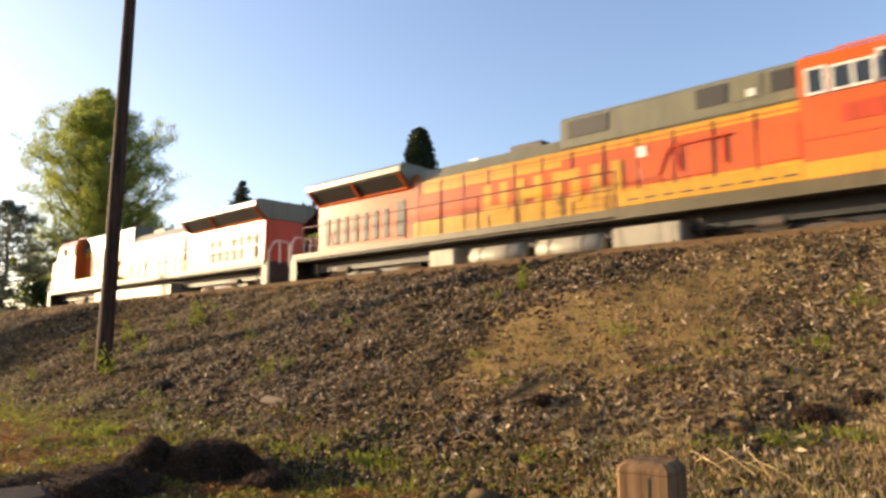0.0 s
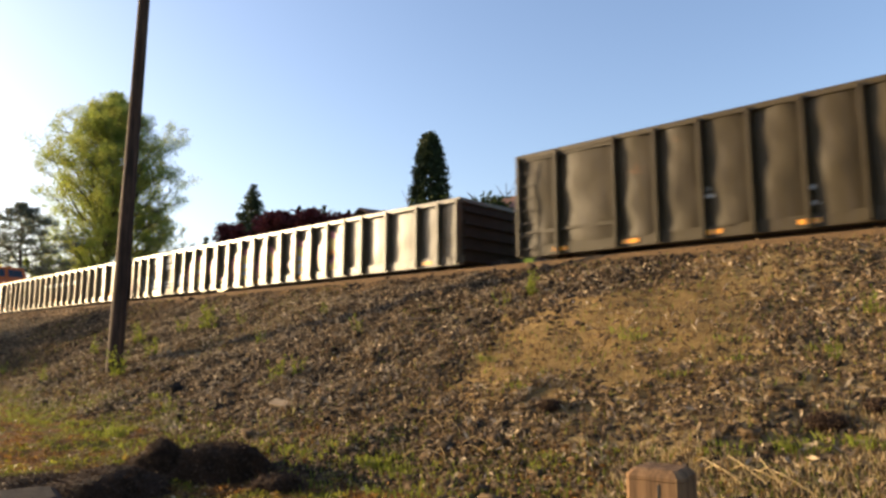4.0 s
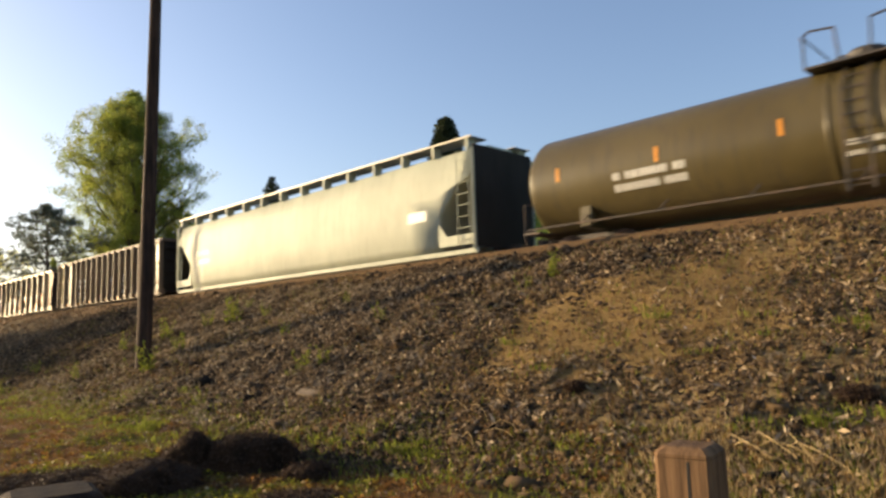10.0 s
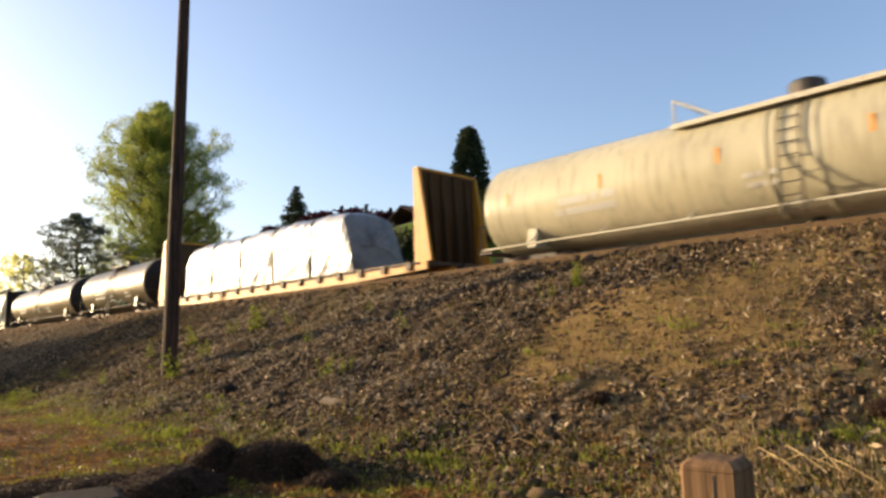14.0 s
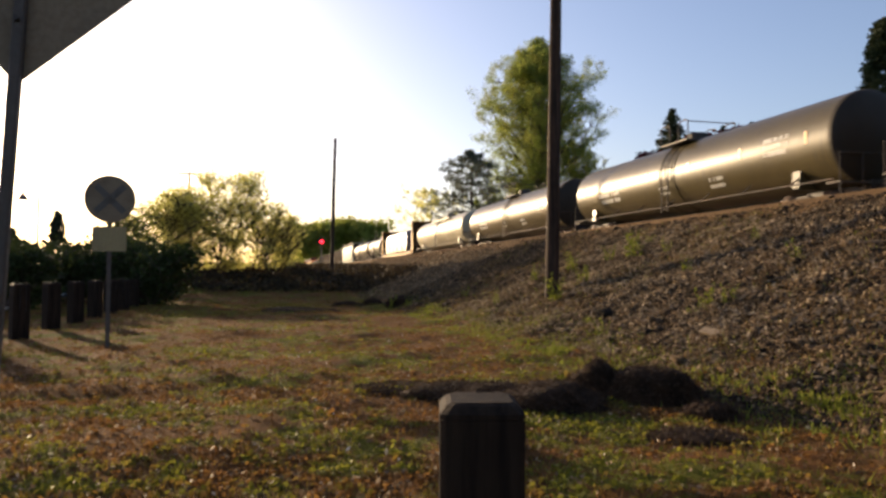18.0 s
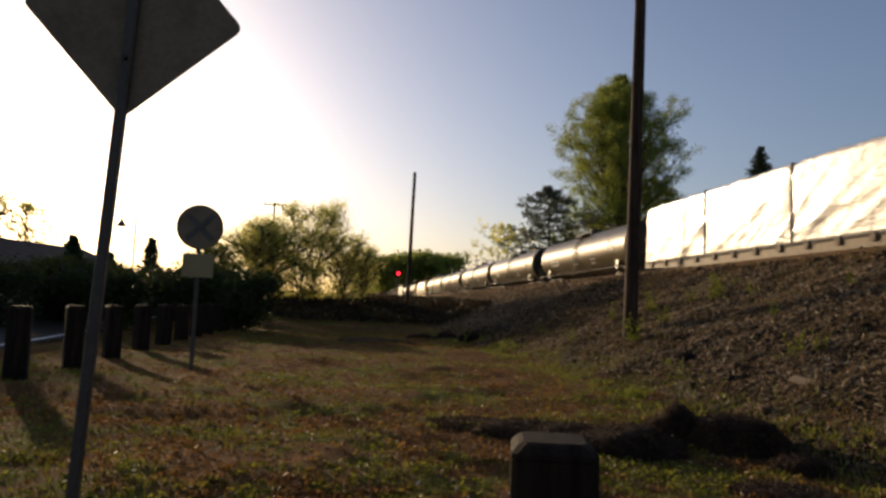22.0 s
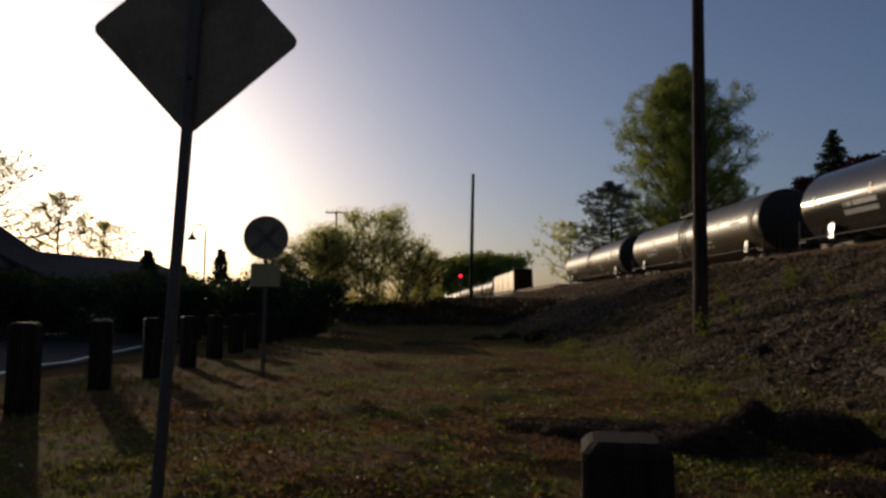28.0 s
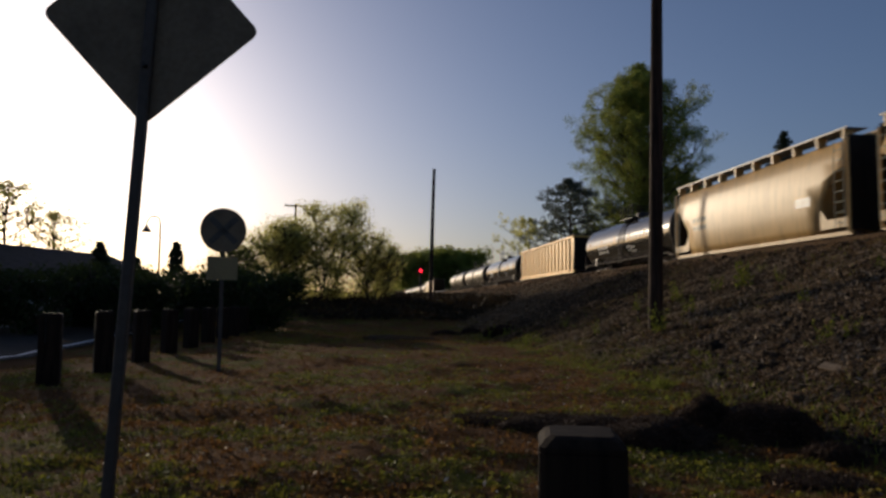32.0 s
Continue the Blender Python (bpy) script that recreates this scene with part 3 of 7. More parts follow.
def truck_mesh():
    bm = bmesh.new()
    for s in (-1, 1):
        plate(bm, [(-1.15, 0.55), (-0.95, 0.70), (-0.35, 0.72), (-0.2, 0.80), (0.2, 0.80), (0.35, 0.72), (0.95, 0.70), (1.15, 0.55), (0.85, 0.42), (0.4, 0.28), (-0.4, 0.28), (-0.85, 0.42)], s * 0.95 - 0.09, s * 0.95 + 0.09)
    box(bm, -0.9, 0.9, -0.2, 0.2, 0.45, 0.72)
    return bm


def wheel_mesh():
    bm = bmesh.new()
    for s in (-1, 1):
        rod(bm, (s * 0.70, 0, 0.46), (s * 0.82, 0, 0.46), 0.46, 16)
    rod(bm, (-0.95, 0, 0.46), (0.95, 0, 0.46), 0.08, 8)
    return bm


def add_truck(car, y, axles=(-0.88, 0.88), stretch=1.0):
    t = part("truck", shared("truck", truck_mesh, M["truck"]), None, car, at=Matrix.Translation((0, y, 0)) @ Matrix.Diagonal((1, stretch, 1, 1)))
    for a in axles:
        part("wheelset", shared("wheelset", wheel_mesh, M["wheel"], True), None, t, at=(0, a, 0))


def coupler_mesh():
    bm = box(bmesh.new(), -0.12, 0.12, -0.5, 0.25, 0.78, 0.98)
    box(bm, -0.2, 0.12, 0.2, 0.48, 0.74, 1.02)
    return bm


def add_ends(car, half):
    for s in (-1, 1):
        part("coupler", shared("coupler", coupler_mesh, M["steel"]), None, car, at=pose(0, s * half, 0, 0, 0, 0 if s > 0 else 180))


def panel_mesh(y0, y1, z0, z1, x, dent, seed, nx=6, nz=10, cut=(0.0, 0.0)):
    """A side sheet, bulged and dented."""
    bm, r = bmesh.new(), random.Random(seed)
    ph = [r.uniform(0, 6.3) for _ in range(4)]
    g = []
    for j in range(nz + 1):
        row = []
        for i in range(nx + 1):
            u, v = i / nx, j / nz
            d = dent * (4 * u * (1 - u)) ** 0.7 * (0.75 + 0.22 * math.sin(v * 4 + ph[0]) * math.sin(u * 3 + ph[1]) + 0.16 * math.sin(11 * v + 4 * u + ph[2]) + 0.12 * math.sin(17 * v - 7 * u + ph[3]))
            ya, yb = y0 + cut[0] * (1 - v), y1 - cut[1] * (1 - v)
            row.append(bm.verts.new((x - d * 0.6, ya + (yb - ya) * u, z0 + (z1 - z0) * v)))
        g.append(row)
    for j in range(nz):
        for i in range(nx):
            bm.faces.new((g[j][i], g[j][i + 1], g[j + 1][i + 1], g[j + 1][i]))
    return bm


def ladder_mesh(h, w=0.42, gap=0.36):
    bm = bmesh.new()
    for s in (-w / 2, w / 2):
        rod(bm, (0, s, 0), (0, s, h), 0.02)
    z = 0.15
    while z < h:
        rod(bm, (0, -w / 2, z), (0, w / 2, z), 0.014)
        z += gap
    return bm


def stencil(car, y0, z0, rows, w, h, gap, x_at, mat, seed):
    """Stencilled writing that cannot be read, one bar a letter."""
    r = random.Random(seed)
    for i in range(rows):
        y, z = 0.0, z0 - i * (h + gap)
        while y < w:
            k = r.choice((0.32, 0.44, 0.54))
            if r.random() > 0.12:
                me = shared("bar%.2f_%.2f" % (h, k), lambda: box(bmesh.new(), -0.006, 0.004, 0, k * h, 0, h), mat)
                x0, x1 = x_at(z), x_at(z + h)
                part("letter_bar", me, None, car, at=Matrix.Translation((x0, y0 + y, z)) @ Matrix.Rotation(math.atan2(x1 - x0, h), 4, "Y"))
            y += k * h + h * 0.2


def gondola(label, length, top, inner, mat, post_mat=None, end_mat=None, dent=0.05, ends=0, slope=0.0, corner=None, floor=0.92, letters=(), reflect="strip", front=None, deep=0.24, ends_at=()):
    """An open freight car: ribbed sheet sides under a top rim. The near side is -x. inner: even bays between the end bays, whose widths are ends_at, from the end inwards."""
    car = thing("gondola_car", label, "freight car", "freight cars of the train")
    half, w = length / 2, 1.5
    post_mat, end_mat = post_mat or mat, end_mat or M["shadeend"]
    gap = (length - 2 * sum(ends_at)) / inner
    bays = list(ends_at) + [gap] * inner + list(ends_at)[::-1]
    ys = [-half + sum(bays[:i]) for i in range(len(bays) + 1)]
    posts = len(ys)
    for i in range(posts - 1):
        m = corner if corner and i == 0 else front if front and i == posts - 2 else mat
        for s in (-1, 1):
            side = panel_mesh(ys[i], ys[i + 1], floor + 0.12, top - 0.1, s * w, dent * -s, 31 * i + int(length * 10) + s, cut=(slope if i == 0 else 0, slope if i == posts - 2 else 0))
            part("side_panel", side, m, car, smooth=True)
    pm = shared("post%.2f %.2f %s" % (top, deep, post_mat.name), lambda: prism_post(floor, top, deep), post_mat)
    for i in range(posts):
        if slope and i in (0, posts - 1):
            continue
        y = ys[i] + (0.08 if i == 0 else -0.08 if i == posts - 1 else 0)
        for s in (-1, 1):
            part("side_post", pm, None, car, at=pose(s * w, y, 0, 0, 0, 0 if s < 0 else 180))
    bm = bmesh.new()
    for s in (-1, 1):
        box(bm, s * w - 0.14, s * w + 0.14, -half - 0.05, half + 0.05, top - 0.13, top + 0.02)
        box(bm, -w, w, s * half - 0.07, s * half + 0.07, top - 0.125, top + 0.015)
    part("top_rim", bm, post_mat, car, bevel=0.015)
    bm = bmesh.new()
    for s in (-1, 1):
        box(bm, s * w - 0.09, s * w + 0.09, -half - 0.02, half + 0.02, floor - 0.14, floor + 0.16)
    part("side_sill", bm, post_mat, car, bevel=0.015)
    bm = box(bmesh.new(), -w, w, -half + 0.1, half - 0.1, floor, floor + 0.08)
    box(bm, -0.3, 0.3, -half, half, floor - 0.32, floor - 0.01)
    part("floor", bm, M["steel"], car)
    for s in (-1, 1):
        e = thing_end(half, s, w, floor, top, slope)
        sheet = part("end_panel", e, end_mat, car)
        for i in range(4):
            z = floor + 0.35 + i * (top - floor - 0.6) / 3.4
            d = s * (half - slope + slope * (z - floor) / (top - floor))
            part("end_rib", shared("end_rib " + end_mat.name, lambda: box(bmesh.new(), -w + 0.05, w - 0.05, -0.05, 0.05, 0, 0.13), end_mat), None, sheet, at=(0, d + s * 0.04, z))
    for i in range(ends):
        z = floor + 0.5 + i * (top - floor - 0.7) / max(ends - 1, 1)
        for s in (-1, 1):
            for k in (0, 1, posts - 3, posts - 2):
                m = corner if corner and k == 0 else front if front and k == posts - 2 else post_mat
                part("side_stiffener", box(bmesh.new(), s * (w + 0.06) - 0.06, s * (w + 0.06) + 0.06, ys[k] + 0.1, ys[k + 1] - 0.1, z, z + 0.08), m, car)
    for s in (-1, 1):
        part("ladder", shared("ladder%.1f" % (top - 1.0), lambda: ladder_mesh(top - 1.1), M["steel"]), None, car, at=(-w - 0.18, s * (half - 0.35 - slope), 0.85))
    add_truck(car, half - 1.9)
    add_truck(car, -half + 1.9)
    add_ends(car, half)
    for i in range(7):
        part("reflector_strip", shared("sill_reflector" + reflect, lambda: box(bmesh.new(), -0.012, 0.0, -0.22, 0.22, -0.05, 0.06), M[reflect]), None, car, at=(-w - 0.092, -half + 1.4 + i * (length - 2.8) / 6, floor))
    for kind, y, z, a, b, m, seed in letters:
        if kind == "bars":
            stencil(car, y, z, b, a, 0.22, 0.1, lambda q: -w - 0.062, M[m], seed)
        elif kind == "small":
            stencil(car, y, z, b, a, 0.10, 0.07, lambda q: -w - 0.062, M[m], seed)
        elif kind == "loop":
            for k in ys[2:-3]:
                if y - a <= k <= y:
                    daub(car, LOOPS[int(k * 7) % len(LOOPS)], k + 0.5 * gap, z, 0.5 * b, b, 0.055, -w - 0.075, M[m])
        elif kind in PIECES:
            for stroke, width, mm, lift in PIECES[kind]:
                daub(car, [stroke], y, z, a, b, width, -w - 0.068 - 0.004 * lift, M[mm])
        else:
            scrawl(car, y, z, a, b, -w - 0.075, M[m], seed)
    return car


def daub(car, strokes, y, z, w, h, width, x, mat):
    """Sprayed strokes: paths across a field of that size whose middle is at y and z; u runs from the car's front to its rear."""
    for path in strokes:
        pts = [Vector((y - (u - 0.5) * w, z + (v - 0.5) * h)) for u, v in path]
        fine = []
        for i in range(len(pts) - 1):
            p0, p1, p2, p3 = pts[max(i - 1, 0)], pts[i], pts[i + 1], pts[min(i + 2, len(pts) - 1)]
            for k in range(4):
                t = k / 4
                fine.append(0.5 * (2 * p1 + (p2 - p0) * t + (2 * p0 - 5 * p1 + 4 * p2 - p3) * t * t + (3 * p1 - p0 - 3 * p2 + p3) * t ** 3))
        fine.append(pts[-1])
        bm, last = bmesh.new(), None
        for i, q in enumerate(fine):
            d = (fine[min(i + 1, len(fine) - 1)] - fine[max(i - 1, 0)]).normalized()
            e = width / 2 * (0.8 if i in (0, len(fine) - 1) else 1.0)
            n = Vector((-d.y, d.x)) * e
            ring = [bm.verts.new((x + o, c.x, c.y)) for c in (q - n, q + n) for o in (0.004, -0.004)]
            if last:
                for f, g in ((0, 1), (1, 3), (3, 2), (2, 0)):
                    bm.faces.new((last[f], last[g], ring[g], ring[f]))
            else:
                bm.faces.new((ring[0], ring[2], ring[3], ring[1]))
            last = ring
        bm.faces.new((last[0], last[1], last[3], last[2]))
        part("painted_stroke", bm, mat, car)


RING = [(0.5, 0.05), (0.1, 0.3), (0.1, 0.7), (0.5, 0.95), (0.9, 0.7), (0.9, 0.3), (0.5, 0.05)]
LOOPS = [
    [[(0.0, 0.2), (0.25, 0.8), (0.45, 0.3), (0.7, 0.85), (0.95, 0.3)]],
    [[(0.2, 0.95), (0.15, 0.4), (0.5, 0.1), (0.9, 0.35), (0.7, 0.65)], [(0.5, 0.9), (0.8, 0.95)]],
    [[(0.1, 0.1), (0.3, 0.9), (0.6, 0.95), (0.55, 0.5), (0.95, 0.15)]],
    [[(0.1, 0.8), (0.5, 0.95), (0.9, 0.7)], [(0.15, 0.35), (0.55, 0.2), (0.85, 0.45)]],
]


def moved(path, u0, u1, v0=0.0, v1=1.0):
    return [(u0 + (u1 - u0) * u, v0 + (v1 - v0) * v) for u, v in path]


# fat rounded forms with orange shading below, and two coloured tags above
PIECES = {"fat_forms": [], "sharp_forms": [], "sign": [], "face": []}
for u0, u1, path in ((0.02, 0.06, [(0.5, 0.0), (0.5, 0.75)]), (0.08, 0.14, [(0.0, 0.0), (0.0, 0.8), (0.9, 0.75), (1.0, 0.0)]), (0.16, 0.22, [(0.1, 0.0), (0.3, 0.9), (0.9, 0.95)]), (0.245, 0.33, RING),
                     (0.36, 0.44, [(1.0, 0.1), (0.2, 0.1), (0.0, 0.6), (0.6, 0.85), (0.9, 0.5), (0.2, 0.45)]), (0.50, 0.58, [(0.3, 1.45), (0.25, 0.3), (0.6, 0.05), (1.1, 0.25)]), (0.49, 0.61, [(0.0, 0.85), (1.0, 0.95)]),
                     (0.64, 0.68, [(0.5, 0.0), (0.5, 0.55)]), (0.63, 0.70, [(0.2, 1.1), (0.8, 1.15)]), (0.73, 0.82, [(0.0, 0.0), (0.5, 1.2), (1.0, 0.0)]), (0.88, 0.98, [(0.0, 0.9), (0.9, 1.0), (0.8, 0.5), (0.3, 0.2), (0.3, 0.0)])):
    PIECES["fat_forms"].append((moved(path, u0 + 0.012, u1 + 0.012, -0.08, 0.72), 0.36, "sprayorange", 0))
    PIECES["fat_forms"].append((moved(path, u0, u1, 0.0, 0.78), 0.27, "spray", 1))
PIECES["fat_forms"] += [([(0.70, 0.18), (0.80, 0.10), (0.97, 0.2)], 0.5, "sprayorange", -1), ([(0.92, 0.5), (0.99, 0.6), (1.03, 0.3)], 0.7, "sprayorange", -1), ([(-0.07, 0.3), (0.0, 0.25)], 0.6, "sprayorange", -1),
                        ([(-0.06, 0.92), (-0.01, 0.92)], 0.34, "spraypink", 0), ([(0.635, 1.32), (0.72, 1.34)], 0.36, "spraypink", 2), ([(0.37, 1.2), (0.43, 1.22)], 0.26, "sprayblue", 2), ([(0.37, 1.0), (0.44, 1.02)], 0.24, "sprayblue", 2), ([(0.0, -0.1), (0.5, -0.06), (0.98, 0.0)], 0.16, "spray", 0)]
for k, path in enumerate(([(0.1, 0.1), (0.0, 0.6), (0.5, 0.9), (1.0, 0.55), (0.6, 0.3), (1.0, 0.0)], [(0.0, 0.9), (0.3, 0.1), (0.9, 0.1), (1.0, 0.8)], [(1.0, 0.85), (0.2, 0.8), (0.1, 0.5), (0.9, 0.45), (0.9, 0.1), (0.0, 0.1)],
                          [(0.0, 0.0), (0.2, 0.9), (0.7, 0.5), (0.9, 0.0)], [(0.1, 0.9), (0.9, 0.7), (0.2, 0.35), (0.9, 0.05)], [(0.5, 0.0), (0.1, 0.5), (0.5, 0.95), (0.9, 0.5), (0.5, 0.0)])):
    u0, u1 = k / 6 + 0.02, (k + 1) / 6 - 0.03
    PIECES["sharp_forms"].append((moved(path, u0 - 0.005, u1 + 0.005, 0.06, 1.06), 0.62, "spraypink", 0))
    PIECES["sharp_forms"].append((moved(path, u0, u1, 0.0, 0.9), 0.50, "sprayyellow", 1))
    PIECES["sharp_forms"].append((moved(path, u0 + 0.02, u1 - 0.01, 0.0, 0.7), 0.16, "sprayorange" if k % 2 else "spray", 2))
PIECES["sign"] = [([(0.0, 0.5), (1.0, 0.55)], 0.05, "spray", 0), ([(0.2, 0.75), (0.5, 1.0), (0.8, 0.75)], 0.05, "spray", 0), ([(0.45, 0.95), (0.4, 0.1), (0.9, 0.15)], 0.05, "spray", 0), ([(0.1, 0.7), (0.1, 0.3)], 0.05, "spray", 0)]
PIECES["face"] = [(RING, 0.05, "spray", 0), ([(0.3, 0.6), (0.5, 0.68), (0.7, 0.6), (0.4, 0.45)], 0.05, "spray", 0)]


def prism_post(floor, top, deep=0.24):
    bm = bmesh.new()
    pts = [(0.02, -0.06), (-deep, -0.038), (-deep, 0.038), (0.02, 0.06)]
    lo, hi = [bm.verts.new((x, y, floor - 0.1)) for x, y in pts], [bm.verts.new((x, y, top - 0.05)) for x, y in pts]
    for i in range(4):
        bm.faces.new((lo[i], lo[(i + 1) % 4], hi[(i + 1) % 4], hi[i]))
    bm.faces.new(lo[::-1])
    bm.faces.new(hi)
    return bm


def thing_end(half, s, w, floor, top, slope):
    bm = bmesh.new()
    y0, y1 = s * (half - slope), s * half
    v = [bm.verts.new(c) for c in ((-w, y0, floor), (w, y0, floor), (w, y1, top - 0.1), (-w, y1, top - 0.1), (-w, y0 - s * 0.05, floor), (w, y0 - s * 0.05, floor), (w, y1 - s * 0.05, top - 0.1), (-w, y1 - s * 0.05, top - 0.1))]
    for f in ((0, 1, 2, 3), (7, 6, 5, 4), (0, 4, 5, 1), (1, 5, 6, 2), (2, 6, 7, 3), (3, 7, 4, 0)):
        bm.faces.new([v[i] for i in f])
    return bm


def scrawl(car, y, z, w, h, x, mat, seed, n=5):
    """Thin looped spray strokes."""
    r = random.Random(seed)
    for i in range(n):
        cy, a, b = y + (i + 0.5) * w / n, w / n * r.uniform(0.28, 0.42), h * r.uniform(0.3, 0.5)
        t0, span, turn = r.uniform(0, 6.3), r.uniform(3.6, 6.0), r.uniform(-0.5, 0.5)
        bm, last = bmesh.new(), None
        for k in range(19):
            t = t0 + span * k / 18
            q = []
            for e in (1.0, 1.0 - 0.07 / min(a, b)):
                u, v = a * e * math.cos(t), b * e * math.sin(t)
                for d in (0.0, -0.006):
                    q.append(bm.verts.new((x + d, cy + u + turn * v, z + v)))
            if last:
                for f, g in ((0, 1), (1, 3), (3, 2), (2, 0)):
                    bm.faces.new((last[f], last[g], q[g], q[f]))
            last = q
        part("sprayed_loop", bm, mat, car)


def tank_car(label, length, mat, seed, top=3.92, radius=1.49, band=True, deck=None, tag=None):
    car = thing("tank_car", label, "tank car", "tank cars of the train")
    half, c = length / 2, top - radius
    shell = half - 0.02
    rings = [(-shell + 0.0, 0.25, c)]
    for k in range(1, 7):
        t = k / 6 * math.pi / 2
        rings.append((-shell + 0.36 * (1 - math.cos(t)), radius * math.sin(t), c))
    n = 7
    rings.append((-shell + 0.40, radius, c))
    for i in range(1, n):
        rings.append((-shell + 0.36 + (2 * shell - 0.72) * i / n, radius, c))
    rings += [(-u, r, z) for u, r, z in rings[:8][::-1]]
    rings.sort(key=lambda q: q[0])
    # only the rear head gets the paint with the shade in it
    dark_head = mat is not M["creamtank"]
    body = part("shell", lathe(bmesh.new(), rings[6:] if dark_head else rings, seg=40), mat, car, smooth=True)
    if dark_head:
        part("tank_head", lathe(bmesh.new(), rings[:7], seg=40), M["tankhead"], body, "tank head with shade put into its paint", smooth=True)
    for u in ([-0.55, 0.55] if band else [0.0]):
        part("shell_band", lathe(bmesh.new(), [(u - 0.04, radius + 0.012, c), (u - 0.035, radius + 0.02, c), (u + 0.035, radius + 0.02, c), (u + 0.04, radius + 0.012, c)], seg=40), mat, body, smooth=True)
    # fittings on top
    bm = lathe(bmesh.new(), [(top - 0.12, 0.42, 0), (top + 0.28, 0.42, 0), (top + 0.34, 0.36, 0)], axis="z", seg=16)
    part("manway", bm, M["steel"], car)
    if deck:
        rear, fore = deck
        for s in (-1, 1):
            board = part("top_platform", box(bmesh.new(), s * 0.95 - 0.28, s * 0.95 + 0.28, rear, fore, top - 0.36, top - 0.30), M["palesteel"], car, "pale running board beside the fittings")
            part("board_edge", box(bmesh.new(), s * 1.25 - 0.02, s * 1.25 + 0.02, rear, fore, top - 0.40, top - 0.28), M["palesteel"], board)
            for e, d in ((fore, 1), (rear, -1)):
                part("top_railing", pipe(bmesh.new(), [(s * 1.22, e - d * 0.1, top - 0.32), (s * 1.22, e - d * 0.1, top + 0.34), (s * 1.22, e - d * 1.15, top - 0.28)], 0.03), M["palesteel"], car)
            for k in range(1, 5):
                e = rear + (fore - rear) * k / 5
                part("top_railing", rod(bmesh.new(), (s * 1.1, e, top - 0.5), (s * 1.1, e, top - 0.30), 0.03), M["palesteel"], car)
        for e in (fore - 0.1, rear + 0.1):
            part("top_railing", rod(bmesh.new(), (-1.22, e, top + 0.34), (1.22, e, top + 0.34), 0.025), M["palesteel"], car)
    else:
        part("top_platform", box(bmesh.new(), -1.15, 1.15, -1.0, 1.0, top - 0.14, top - 0.09), M["steel"], car)
        for s in (-1, 1):
            for e in (-1, 1):
                part("top_railing", pipe(bmesh.new(), [(s * 1.1, e, top - 0.12), (s * 1.1, e, top + 0.62), (s * 1.1, e * 0.85, top + 0.72), (s * 1.1, e * 0.35, top + 0.66), (s * 1.1, e * 0.3, top - 0.12)], 0.026), M["steel"], car)
            part("top_railing", rod(bmesh.new(), (-1.1, s * 1.0, top + 0.62), (1.1, s * 1.0, top + 0.62), 0.022), M["steel"], car)
    for u in (-0.24, 0.24):
        bm = bmesh.new()
        pts = [(-(radius + 0.07) * math.sin(t), u, c + (radius + 0.07) * math.cos(t)) for t in [radians(d) for d in range(30, 100, 10)]]
        pipe(bm, pts + [(-1.58, u, 1.6), (-1.58, u, 0.9)], 0.028)
        part("ladder_rail", bm, M["steel"], car)
    for i in range(9):
        z = 1.0 + i * 0.3
        x = -math.sqrt(max((radius + 0.07) ** 2 - max(z - c, 0) ** 2, 0.05)) if z > c else -1.57
        part("ladder_rung", shared("rung", lambda: rod(bmesh.new(), (0, -0.24, 0), (0, 0.24, 0), 0.016), M["steel"]), None, car, at=(x, 0, z))
    # sills, walk rail, end platforms
    for s in (-1, 1):
        part("stub_sill", box(bmesh.new(), -0.34, 0.34, min(s * (shell - 2.6), s * half), max(s * (shell - 2.6), s * half), 0.72, 1.12), M["steel"], car, bevel=0.02)
    for s in (-1, 1):
        bm = prism(bmesh.new(), [(-1.3, 1.0), (1.3, 1.0), (1.25, c - radius * 0.55), (0.7, c - radius * 0.93), (-0.7, c - radius * 0.93), (-1.25, c - radius * 0.55)], s * (half - 2.0) - 0.18, s * (half - 2.0) + 0.18)
        part("saddle", bm, mat, car, bevel=0.02)
    for s in (-1, 1):
        bm = bmesh.new()
        pipe(bm, [(s * 1.5, -half + 0.2, 1.12), (s * 1.5, half - 0.2, 1.12)], 0.03)
        rail = part("side_rail", bm, M["palesteel"] if deck else M["truck"], car)
        for k in range(7):
            u = (k / 6 - 0.5) * (length - 4.0)
            part("rail_bracket", pipe(bmesh.new(), [(s * 1.48, u, 1.12), (s * 1.18, u - 0.12, 1.42)], 0.028, 5), M["palesteel"] if deck else M["truck"], rail)
    for s in (-1, 1):
        bm = box(bmesh.new(), -1.45, 1.45, min(s * (half - 0.55), s * half), max(s * (half - 0.55), s * half), 1.0, 1.06)
        for x in (-1.42, -0.6, 0.6, 1.42):
            rod(bm, (x, s * (half - 0.05), 0.55), (x, s * (half - 0.05), 1.9), 0.022)
        rod(bm, (-1.42, s * (half - 0.05), 1.9), (1.42, s * (half - 0.05), 1.9), 0.022)
        part("end_platform", bm, M["truck"], car)
    # reflectors and stencils
    r = random.Random(seed)
    for i in range(6):
        u = -half + 1.3 + i * (length - 2.6) / 5
        z = c + 0.12
        x = -math.sqrt((radius + 0.008) ** 2 - (z - c) ** 2)
        bm = box(bmesh.new(), x - 0.006, x + 0.03, u - 0.04, u + 0.04, z - 0.2, z + 0.18)
        part("reflector_strip", bm, M["strip"], car, "amber reflector strip")
